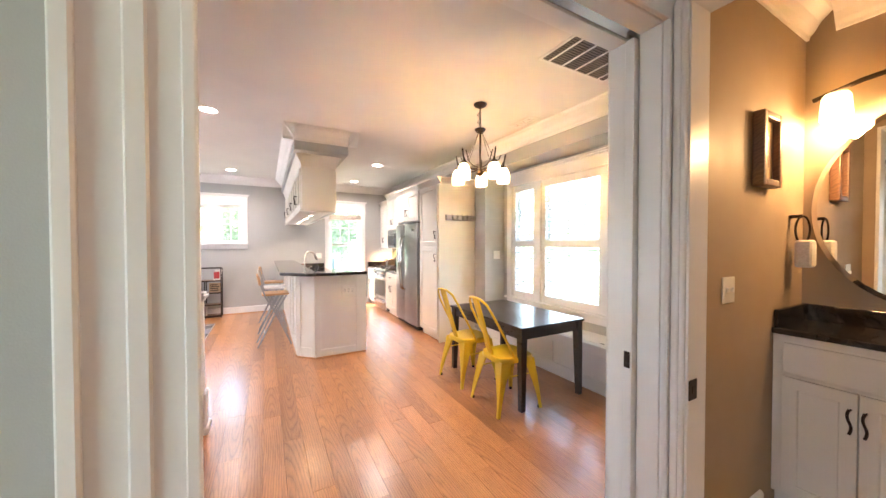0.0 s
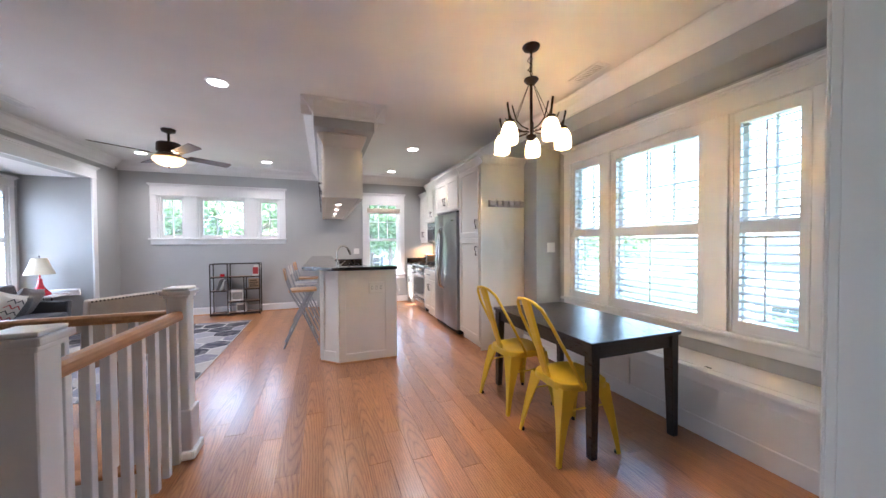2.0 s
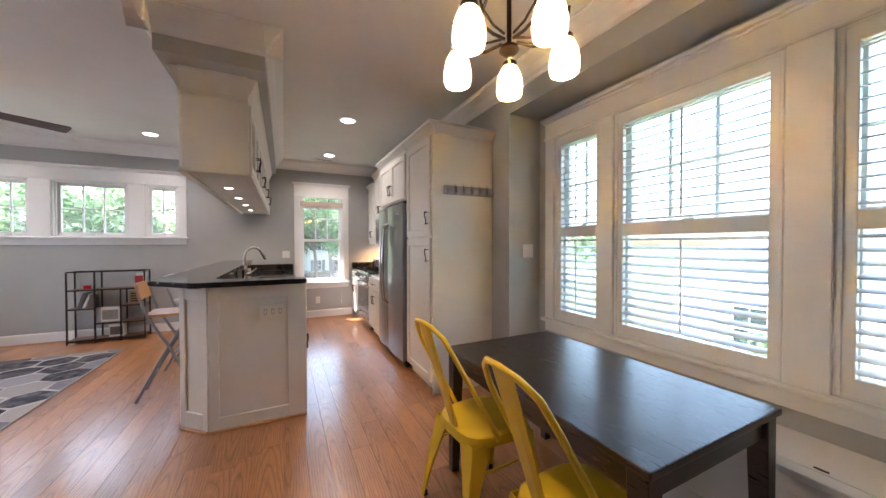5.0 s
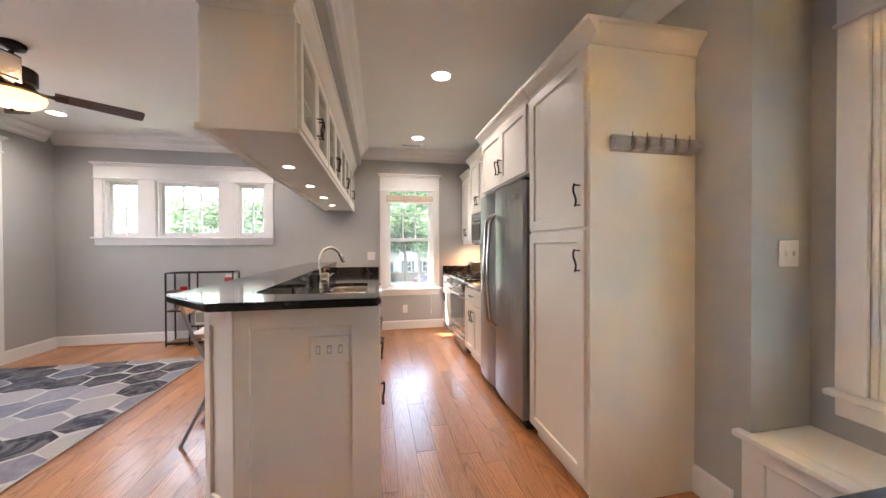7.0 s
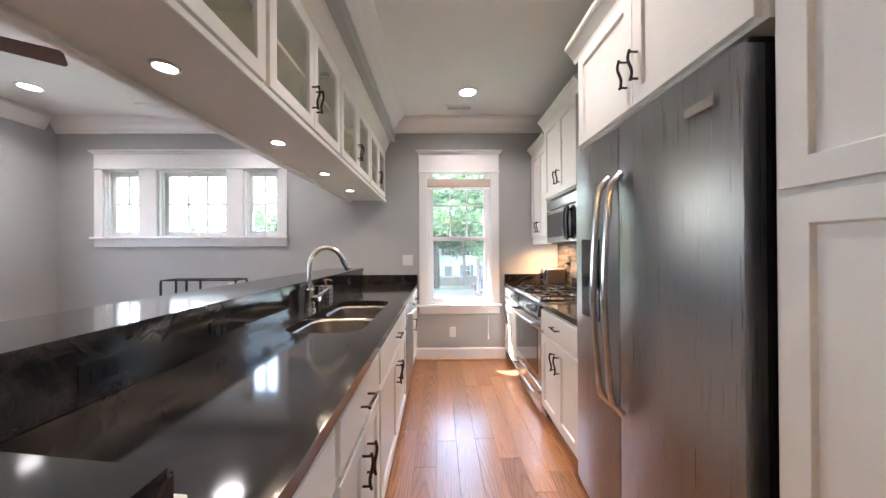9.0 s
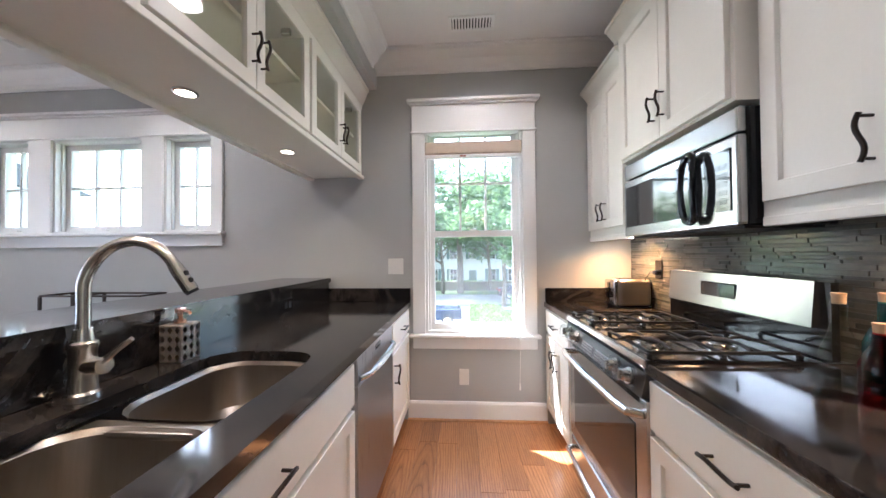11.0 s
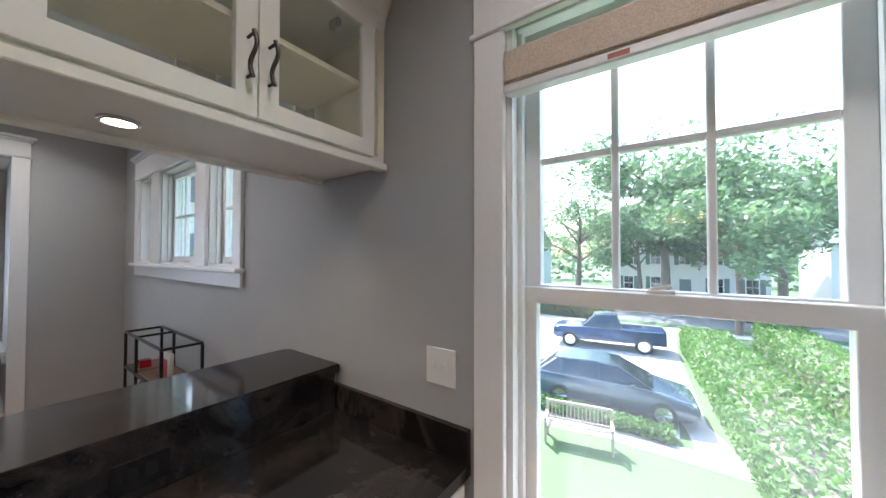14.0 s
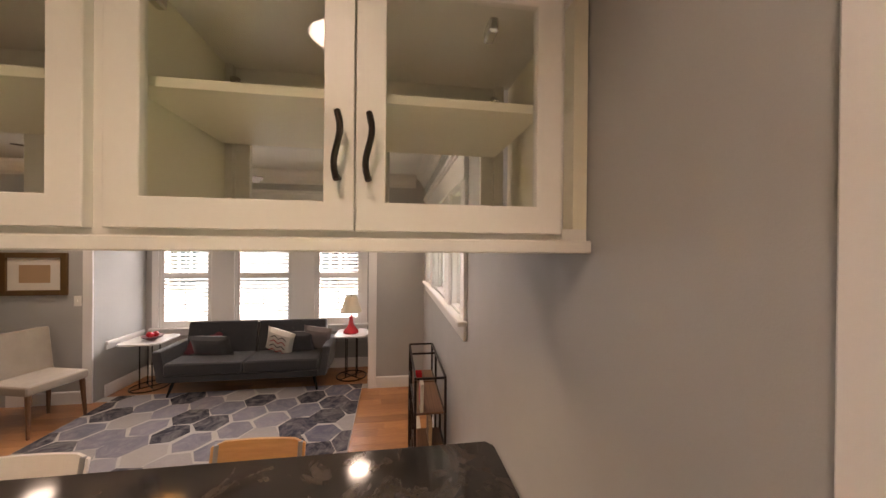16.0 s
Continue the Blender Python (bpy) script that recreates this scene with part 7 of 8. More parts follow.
for x in (SBX + 0.14, SFX - 0.10):
    for y, s in ((SY0 + 0.16, -1), (SY1 - 0.16, 1)):
        bm = bmesh.new()
        tube(bm, [(x, y, 0.195), (x + (0.04 if x > -2.8 else -0.04), y + 0.05 * s, 0.0105)], 0.022, 10, 0.012)
        part("leg", bm, IRON, sofa, "black splayed leg", True)


def loose_cushion(name, label, mat, x, y, z, w, h, rz, lean, roll=0, zigzag=False):
    t = thing(name, 0, 0, 0, label, "cushion")
    bm = bmesh.new()
    cushion(bm, w, h, 0.14)
    part("cover", bm, mat, t, smooth=True)
    if zigzag:
        for k, mt in enumerate((REDPAPER, CUSHGREY, REDPAPER, CUSHGREY)):
            bm = bmesh.new()
            zz = -0.11 + 0.07 * k
            for i in range(4):
                x0 = -0.10 + 0.05 * i
                q = [(x0, zz + (0.02 if i % 2 else -0.02)), (x0 + 0.05, zz + (-0.02 if i % 2 else 0.02)), (x0 + 0.05, zz + 0.016 + (-0.02 if i % 2 else 0.02)), (x0, zz + 0.016 + (0.02 if i % 2 else -0.02))]
                lo = [bm.verts.new((a, -0.0755, b)) for a, b in q]
                bm.faces.new(lo)
            part("zigzag_stripe", bm, mt, t)
    place(t, pose(x, y, z, 0, roll, rz) @ pose(0, 0, 0, lean))
    return t


loose_cushion("throw_pillow", "grey fabric pillow on the sofa", CUSHGREY, -2.80, 5.25, 0.545, 0.52, 0.28, 82, 20)
pp = loose_cushion("throw_pillow", "white pillow with red and grey zigzag pattern", CREAMPAPER, -2.78, 6.08, 0.58, 0.36, 0.36, 84, 22, 18, True)
loose_cushion("throw_pillow", "dark grey pillow on the sofa", CUSHGREY, -2.83, 6.34, 0.56, 0.32, 0.30, 88, 20)
loose_cushion("throw_pillow", "taupe pillow on the sofa", CUSHTAUPE, -2.86, 6.52, 0.59, 0.36, 0.36, 92, 24, 10)
thr = thing("throw_blanket", -2.86, 4.98, 0.42, "dark red throw folded over the sofa arm", "blanket")
bm = bmesh.new()
rows = []
for i in range(13):
    s = i / 12
    rows.append([bm.verts.new((-3.08 + 0.30 * s + 0.012 * math.sin(j * 2.1 + i), 4.93 + 0.062 * j, 0.45 + 0.27 * math.cos(math.pi * 0.5 * s) ** 1.5 * (0.72 + 0.05 * j) + 0.010 * math.sin(j * 1.7 + i * 1.3))) for j in range(7)])
for q, w in zip(rows, rows[1:]):
    for j in range(6):
        bm.faces.new((q[j], q[j + 1], w[j + 1], w[j]))
bmesh.ops.solidify(bm, geom=bm.faces[:], thickness=0.03)
part("cloth", bm, CUSHRED, thr, smooth=True)


# ---- side tables, lamp ----
def side_table(x, y, label, r=0.24):
    t = thing("side_table", x, y, 0, label, "side table", group="side tables by the sofa")
    bm = bmesh.new()
    prism(bm, [(x + px, y + py) for px, py in round_rect(-r, r, -r * 0.95, r * 0.95, 0.09)], 0.592, 0.612)
    part("top", bm, MARBLE, t)
    for a in (45, 135, 225, 315):
        c, s = math.cos(radians(a)), math.sin(radians(a))
        bm = bmesh.new()
        tube(bm, [(x + 0.10 * c, y + 0.10 * s, 0.59), (x + 0.10 * c, y + 0.10 * s, 0.012)], 0.007, 8)
        part("leg", bm, BRONZE, t, smooth=True)
    bm = bmesh.new()
    tube(bm, [(x + 0.2 * math.cos(2 * math.pi * i / 20), y + 0.2 * math.sin(2 * math.pi * i / 20), 0.008) for i in range(21)], 0.008, 8)
    for a in (45, 135):
        c, s = math.cos(radians(a)), math.sin(radians(a))
        tube(bm, [(x + 0.2 * c, y + 0.2 * s, 0.008), (x - 0.2 * c, y - 0.2 * s, 0.008)], 0.006, 6)
    part("base_ring", bm, BRONZE, t, smooth=True)
    return t


side_table(-2.98, 6.96, "white topped side table with thin metal legs, lamp on it", 0.22)
side_table(-2.94, 4.46, "white topped side table with thin metal legs in the bay", 0.25)
lp = thing("table_lamp", -2.98, 6.95, 0.612, "red ceramic table lamp with a cream shade", "lamp")
bm = bmesh.new()
lathe(bm, [(0.10, 0.0), (0.105, 0.012), (0.095, 0.04), (0.06, 0.085), (0.035, 0.13), (0.026, 0.19), (0.024, 0.225), (0.012, 0.235), (0.008, 0.30)], -2.98, 6.95, 0.6125, 28)
part("base", bm, REDGLAZE, lp, smooth=True)
bm = bmesh.new()
lathe(bm, [(0.150, 0.0), (0.132, 0.05), (0.112, 0.10), (0.092, 0.16), (0.075, 0.225), (0.074, 0.225), (0.091, 0.16), (0.111, 0.10), (0.131, 0.05), (0.149, 0.0)], -2.98, 6.95, 0.905, 32, False)
part("shade", bm, SHADEFAB, lp, "cream pleated empire shade", True)
bm = bmesh.new()
lathe(bm, [(0.004, 0), (0.004, 0.05), (0.010, 0.055), (0.002, 0.07)], -2.98, 6.95, 1.10, 12)
part("finial", bm, BRONZE, lp, smooth=True)
bw = thing("fruit_bowl", -2.92, 4.50, 0.612, "dark red bowl ornament on the side table", "bowl")
bm = bmesh.new()
lathe(bm, [(0.04, 0.0), (0.05, 0.008), (0.10, 0.03), (0.115, 0.05), (0.105, 0.052), (0.05, 0.03), (0.002, 0.026)], -2.92, 4.50, 0.6125, 24)
part("dish", bm, CUSHRED, bw, smooth=True)
for dx, dy in ((0.03, 0.0), (-0.03, 0.02), (0.0, -0.035)):
    bm = bmesh.new()
    bmesh.ops.create_icosphere(bm, subdivisions=2, radius=0.036, matrix=Matrix.Translation((-2.92 + dx, 4.50 + dy, 0.675)))
    part("fruit", bm, REDGLAZE, bw, smooth=True)


# ---- beige side chairs, console ----
def side_chair():
    t = thing("side_chair", 0, 0, 0, "beige linen side chair with nailhead back and dark legs", "chair", group="beige side chairs")
    bm = bmesh.new()
    box(bm, -0.25, 0.25, -0.22, 0.26, 0.40, 0.49, 0.03, 3)
    part("seat", bm, CREAM, t, smooth=True)
    bm = bmesh.new()
    box(bm, -0.28, 0.28, -0.035, 0.035, 0.0, 0.50, 0.025, 3)
    bmesh.ops.transform(bm, matrix=Matrix.Translation((0, -0.235, 0.43)) @ Matrix.Rotation(radians(8), 4, 'X'), verts=bm.verts[:])
    bk = part("backrest", bm, CREAM, t, smooth=True)
    bm = bmesh.new()
    for i in range(24):
        x = -0.26 + 0.52 * i / 23
        bmesh.ops.create_icosphere(bm, subdivisions=1, radius=0.007, matrix=Matrix.Translation((x, -0.335, 0.912)))
    part("nailheads", bm, BRONZE, bk, "row of dark nailheads", kind="stuff")
    for sx in (-1, 1):
        for sy in (-1, 1):
            bm = bmesh.new()
            tube(bm, [(0.21 * sx, 0.02 + 0.20 * sy, 0.405), (0.225 * sx, 0.02 + 0.225 * sy, 0.0)], 0.024, 8, 0.014)
            part("leg", bm, WALNUT, t, smooth=True)
    return t


sc = side_chair()
copy_thing(sc, pose(-0.92, 4.15, 0, 0, 0, 55))
place(sc, pose(-2.08, 4.02, 0, 0, 0, -14))
cs = thing("side_table", -1.45, 3.72, 0, "brown wooden table with turned legs and magazines", "table")
part("top", bm_box(-1.75, -1.12, 3.45, 3.98, 0.545, 0.575, 0.006), WALNUT, cs)
part("apron", bm_box(-1.71, -1.16, 3.49, 3.94, 0.43, 0.5445, 0.003), WALNUT, cs)
part("lower_shelf", bm_box(-1.71, -1.16, 3.49, 3.94, 0.14, 0.16, 0.003), WALNUT, cs)
for x in (-1.70, -1.17):
    for y in (3.50, 3.93):
        bm = bmesh.new()
        lathe(bm, [(0.018, 0.0), (0.026, 0.03), (0.018, 0.08), (0.028, 0.14), (0.028, 0.16), (0.018, 0.22), (0.024, 0.30), (0.030, 0.40), (0.030, 0.43)], x, y, 0, 14)
        part("leg", bm, WALNUT, cs, smooth=True)
for k in range(4):
    mg = thing("magazine", -1.42, 3.7, 0.575 + 0.012 * k, "closed magazine in a small pile", "magazine", group="magazine pile")
    part("cover", bm_box(-1.55 + 0.01 * k, -1.28 + 0.012 * k, 3.56, 3.80 - 0.01 * k, 0.5755 + 0.012 * k, 0.587 + 0.012 * k, 0.001), [PRINT, CREAMPAPER, REDPAPER, PRINT][k], mg)
pic = thing("framed_picture", LEFT + 0.02, 3.55, 1.6, "gilt framed picture on the grey wall", "picture")
pm = facing(1, 0, LEFT)
bm = bmesh.new()
for a in ((3.25, 3.31, 1.24, 1.72), (3.83, 3.89, 1.24, 1.72)):
    box(bm, a[0], a[1], 0.001, 0.035, a[2], a[3], 0.008, 2)
for a in ((3.31, 3.83, 1.24, 1.30), (3.31, 3.83, 1.66, 1.72)):
    box(bm, a[0], a[1], 0.001, 0.034, a[2], a[3], 0.008, 2)
fpart("frame", bm, pm, GILT, pic)
fpart("mat_board", bm_box(3.305, 3.835, 0.002, 0.012, 1.295, 1.665), pm, CREAMPAPER, pic)
fpart("print", bm_box(3.42, 3.72, 0.012, 0.014, 1.38, 1.58), pm, KRAFT, pic)
wall_plate(pm, 3.98, 1.17, "white light switch near the bay opening", 1, 0.075)

# ---- metal shelf unit ----
SHX0, SHX1, SHY0, SHY1, SHZ = -1.185, -0.40, 7.685, 7.885, 0.94
sh = thing("shelf_unit", -0.77, 7.76, 0, "low dark metal shelf unit with staggered wooden shelves", "shelf")
xs = [SHX0, SHX0 + 0.27, SHX0 + 0.53, SHX1]
for i, x in enumerate(xs):
    for y in (SHY0, SHY1):
        top_z = 0.70 if i == 2 else SHZ
        part("post", bm_box(x - 0.008, x + 0.008, y - 0.008, y + 0.008, 0.0, top_z, 0.001), BRONZE, sh)
for y in (SHY0, SHY1):
    part("rail", bm_box(SHX0, SHX1, y - 0.007, y + 0.007, SHZ, SHZ + 0.014, 0.001), BRONZE, sh)
    part("rail", bm_box(SHX0, SHX1, y - 0.007, y + 0.007, 0.022, 0.036, 0.001), BRONZE, sh)
for x in (SHX0, xs[1], SHX1):
    part("rail", bm_box(x - 0.007, x + 0.007, SHY0 + 0.0075, SHY1 - 0.0075, SHZ, SHZ + 0.0135, 0.001), BRONZE, sh)
for x0, x1, z in ((xs[0], xs[1], 0.70), (xs[1], xs[3], 0.70), (xs[0], xs[1], 0.45), (xs[2], xs[3], 0.47), (xs[1], xs[3], 0.245), (xs[0], xs[3], 0.037)):
    s_ = part("shelf", bm_box(x0 + 0.009, x1 - 0.009, SHY0 + 0.009, SHY1 - 0.009, z, z + 0.016, 0.002), WALNUT, sh)
    part("edge_rail", bm_box(x0 + 0.009, x1 - 0.009, SHY0 - 0.006, SHY0 + 0.008, z - 0.006, z + 0.010, 0.001), BRONZE, s_)
    part("edge_rail", bm_box(x0 + 0.009, x1 - 0.009, SHY1 - 0.008, SHY1 + 0.006, z - 0.006, z + 0.010, 0.001), BRONZE, s_)


def shelf_item(name, label, cat, mat, x0, x1, y0, y1, z, h, lean=0.0, face=None):
    t = thing(name, (x0 + x1) / 2, (y0 + y1) / 2, z, label, cat)
    bm = bmesh.new()
    box(bm, x0, x1, y0, y1, z, z + h, 0.002)
    for v in bm.verts:
        if v.co.z > z + h / 2:
            v.co.x += lean
    part("body", bm, mat, t)
    if face:
        part("face", bm_box(x0 + 0.015, x1 - 0.015, y0 - 0.002, y0 - 0.0005, z + h * 0.15, z + h * 0.8), face, t)
    return t


shelf_item("book", "dark book leaning on the shelf", "book", PRINT, -1.10, -1.06, 7.71, 7.85, 0.4665, 0.20, 0.06)
shelf_item("book", "white book leaning on the shelf", "book", CREAMPAPER, -1.05, -1.02, 7.71, 7.85, 0.4665, 0.19, 0.07)
shelf_item("book", "dark book standing on the shelf", "book", PRINT, -0.98, -0.93, 7.71, 7.85, 0.4665, 0.17)
shelf_item("photo_frame", "white photo frame with a dark picture", "photo frame", CREAMPAPER, -0.87, -0.68, 7.72, 7.75, 0.2615, 0.20, 0.0, PRINT)
shelf_item("card_box", "white patterned box on the bottom shelf", "box", CREAMPAPER, -0.79, -0.63, 7.71, 7.81, 0.0535, 0.17, 0.0, PRINT)
shelf_item("wooden_sign", "tan board with dark unreadable writing", "sign", KRAFT, -0.60, -0.42, 7.78, 7.80, 0.4865, 0.17)
shelf_item("magazine", "white and red cover standing on the top shelf", "magazine", CREAMPAPER, -0.53, -0.41, 7.72, 7.74, 0.7165, 0.20, 0.03, REDPAPER)
shelf_item("ornament", "small red ornament on the shelf", "ornament", REDGLAZE, -1.04, -0.98, 7.72, 7.78, 0.7165, 0.05)
sg = bpy.data.objects["wooden_sign"]
for k in range(4):
    part("text_bar", bm_box(-0.58, -0.44 - 0.02 * (k % 2), 7.7785, 7.7795, 0.51 + 0.035 * k, 0.525 + 0.035 * k), IRON, sg)

# ---- bathroom beyond the hall ----
va = thing("bathroom_vanity", 2.95, 0.3, 0, "white bathroom vanity with black granite top", "vanity")
VX, VY1, VZ = 2.735, BTY - 0.022, 0.97
part("body", bm_box(VX, BTX - 0.001, -0.55, VY1, 0.10, VZ - 0.03), CAB, va)
part("plinth", bm_box(VX + 0.05, BTX - 0.001, -0.55, VY1, 0.0, 0.10), CAB, va)
mv = facing(-1, 0, VX)
shaker("drawer_front", mv, va, 0.34, VY1 - 0.04, 0.745, 0.90, slab=True)
shaker("door", mv, va, 0.597, VY1 - 0.04, 0.12, 0.725, handle=(0.618, 0.60))
shaker("door", mv, va, 0.34, 0.594, 0.12, 0.725, handle=(0.573, 0.60))
shaker("door", mv, va, -0.53, 0.32, 0.12, 0.90, handle=(0.28, 0.60))
part("top", bm_box(VX - 0.025, BTX - 0.001, -0.57, VY1, VZ - 0.03, VZ, 0.004), GRANITE, va)
part("splashback", bm_box(VX + 0.0, BTX - 0.022, VY1 - 0.02, VY1 - 0.0005, VZ + 0.0005, VZ + 0.09, 0.003), GRANITE, va)
part("splashback", bm_box(BTX - 0.021, BTX - 0.001, -0.55, VY1, VZ + 0.0005, VZ + 0.09, 0.003), GRANITE, va)
bm = bmesh.new()
lathe(bm, [(0.185, 0.001), (0.18, 0.006), (0.165, 0.004), (0.15, 0.0015), (0.01, 0.001)], 2.92, 0.22, VZ, 32)
part("basin", bm, paint("cream basin enamel", (0.72, 0.62, 0.48), 0.15), va, "cream enamel basin", True)
bm = bmesh.new()
tube(bm, [(3.06, 0.24, VZ), (3.06, 0.24, VZ + 0.06), (3.01, 0.24, VZ + 0.085), (2.95, 0.24, VZ + 0.07)], 0.013, 8)
for dy in (-0.10, 0.10):
    tube(bm, [(3.07, 0.24 + dy, VZ), (3.07, 0.24 + dy, VZ + 0.045)], 0.014, 8)
    tube(bm, [(3.07, 0.24 + dy, VZ + 0.045), (3.02, 0.24 + dy * 1.3, VZ + 0.055)], 0.007, 8)
part("tap", bm, BRONZE, va, "dark bronze basin tap", True)
mi = thing("wall_mirror", BTX - 0.01, 0.27, 1.5, "large round wall mirror over the vanity", "mirror")
bm = bmesh.new()
n = 48
ring = [[bm.verts.new((x, 0.40 + 0.455 * r * math.cos(2 * math.pi * k / n), 1.60 + 0.53 * r * math.sin(2 * math.pi * k / n))) for k in range(n)] for r, x in ((1.0, BTX - 0.004), (1.0, BTX - 0.012), (0.95, BTX - 0.018))]
for q, w in zip(ring, ring[1:]):
    for k in range(n):
        bm.faces.new((q[k], q[(k + 1) % n], w[(k + 1) % n], w[k]))
bm.faces.new(ring[-1])
part("glass", bm, MIRROR, mi)
vl = thing("vanity_light", BTX - 0.06, 0.25, 2.05, "dark bronze vanity light bar with lit shades", "wall lamp")
bm = bmesh.new()
tube(bm, [(BTX - 0.075, 0.84, 2.21), (BTX - 0.095, 0.66, 2.25), (BTX - 0.10, 0.49, 2.265), (BTX - 0.095, 0.30, 2.25), (BTX - 0.075, 0.12, 2.21)], 0.013, 8)
box(bm, BTX - 0.055, BTX - 0.001, 0.40, 0.58, 2.17, 2.28, 0.01)
part("bar", bm, BRONZE, vl, smooth=False)
for y in (0.75, 0.49, 0.23):
    bm = bmesh.new()
    lathe(bm, [(0.045, 0.11), (0.055, 0.09), (0.062, 0.0), (0.060, -0.02)], BTX - 0.10, y, 2.10, 20, False)
    part("shade", bm, VANITYGLOW, vl, "lit amber glass shade", True)
    bulb_lamp("vanity_bulb", BTX - 0.10, y, 2.06, 0.95, (1.0, 0.60, 0.25), 0.03)
bp = thing("framed_picture", 2.57, BTY - 0.03, 1.79, "small dark wooden framed sepia picture", "picture")
mb = facing(0, -1, BTY - 0.02)
bm = bmesh.new()
for a in ((2.44, 2.475, 1.69, 2.05), (2.625, 2.66, 1.69, 2.05)):
    box(bm, a[0], a[1], 0.001, 0.05, a[2], a[3], 0.008, 2)
for a in ((2.475, 2.625, 1.69, 1.725), (2.475, 2.625, 2.015, 2.05)):
    box(bm, a[0], a[1], 0.001, 0.049, a[2], a[3], 0.008, 2)
fpart("frame", bm, mb, WALNUT, bp)
fpart("mat_board", bm_box(2.47, 2.63, 0.002, 0.02, 1.72, 2.02), mb, KRAFT, bp)
fpart("print", bm_box(2.515, 2.585, 0.02, 0.022, 1.79, 1.95), mb, WALNUT, bp)
wall_plate(mb, 2.21, 1.20, "cream double light switch on the tan wall")
tr = thing("towel_ring", 2.95, BTY - 0.04, 1.55, "dark bronze towel ring on the tan wall", "towel ring")
bm = bmesh.new()
tube(bm, [(2.95, BTY - 0.021, 1.56), (2.95, BTY - 0.07, 1.56)], 0.010, 10)
lathe(bm, [(0.026, 0), (0.026, 0.004)], 2.95, BTY - 0.03, 1.56, 14)
part("post", bm, BRONZE, tr, smooth=True)
bm = bmesh.new()
tube(bm, [(2.95 + 0.03 * math.sin(2 * math.pi * i / 24), BTY - 0.07 - 0.02 * math.sin(2 * math.pi * i / 24), 1.485 + 0.075 * math.cos(2 * math.pi * i / 24)) for i in range(25)], 0.005, 8)
part("ring", bm, BRONZE, tr, smooth=True)
tw = thing("hand_towel", 2.95, BTY - 0.075, 1.23, "white knitted hand towel hanging in the ring", "towel")
bm = bmesh.new()
box(bm, 2.91, 3, BTY - 0.115, BTY - 0.045, 1.28, 1.43, 0.02, 3)
part("cloth", bm, TOWEL, tw, smooth=True)
# unseen lamp and lens, added as warm fill on the door casing
spot_lamp("hall_fill_lamp", 0.45, -0.7, CEIL - 0.012, 0.7, (1.0, 0.76, 0.56), 0.2, 160)
hl = thing("recessed_light", 0.45, -0.7, CEIL, "recessed hall light added out of view as warm fill", "ceiling light", group="recessed ceiling lights")
bm = bmesh.new()
lathe(bm, [(0.071, 0.0), (0.071, 0.002)], 0.45, -0.7, CEIL - 0.004, 28)
part("lens", bm, CANLIGHT, hl)

# ---- outside ----
GZ = -3.3
GRASS = random_tone("lawn grass", [(0.045, 0.085, 0.022), (0.055, 0.10, 0.028)], 0.9, True, 40)
ASPHALT = paint("pale asphalt", (0.17, 0.168, 0.165), 0.9, 0.12, 80, 0.4)
CONCRETE = paint("concrete", (0.36, 0.345, 0.325), 0.85, 0.1, 60, 0.3)
LEAF = foliage("green leaves", [(0.11, 0.18, 0.08), (0.13, 0.21, 0.09), (0.16, 0.25, 0.11), (0.12, 0.19, 0.08)])
HEDGELEAF = foliage("hedge leaves", [(0.08, 0.17, 0.03), (0.12, 0.22, 0.05), (0.10, 0.19, 0.04)])
BARK = paint("bark", (0.13, 0.10, 0.075), 0.9, 0.25, 14, 0.8, stretch=(1, 1, 0.3))
SIDING = paint("white siding", (0.66, 0.67, 0.66), 0.6, 0.05, 40, 0.1)
SIDING2 = paint("grey blue siding", (0.40, 0.46, 0.48), 0.6, 0.05, 40, 0.1)
ROOFM = paint("grey shingle", (0.11, 0.11, 0.115), 0.9, 0.2, 30, 0.5)
SHUT = paint("dark green shutter", (0.10, 0.15, 0.15), 0.5)
WOODGREY = wood("weathered bench wood", (0.20, 0.16, 0.12), (0.38, 0.32, 0.26), 0, 0.8)

bm = bmesh.new()
box(bm, -400, 400, -400, 600, GZ - 0.5, GZ)
structure("ground", bm, GRASS, "green lawn reaching to the distance", "ground")
structure("road", bm_box(-60, 60, 35, 42, GZ, GZ + 0.006), ASPHALT, "pale grey street beyond the yard", "road")
structure("pavement", bm_box(-60, 60, 32.2, 33.6, GZ, GZ + 0.02, 0.01), CONCRETE, "concrete pavement along the street", "pavement")
structure("driveway", bm_box(-16, 2.1, 17.7, 32.2, GZ, GZ + 0.014), CONCRETE, "pale gravel parking strip in front of the house", "driveway")
bm = bmesh.new()
prism(bm, [(-7.0, 16.75), (3.75, 16.55), (3.35, 17.4), (2.75, 18.9), (1.75, 32.0), (1.2, 32.0), (2.15, 18.9), (2.45, 17.25), (-7.0, 17.15)], GZ, GZ + 0.018)
structure("path", bm, CONCRETE, "narrow concrete path beside the hedge", "path")


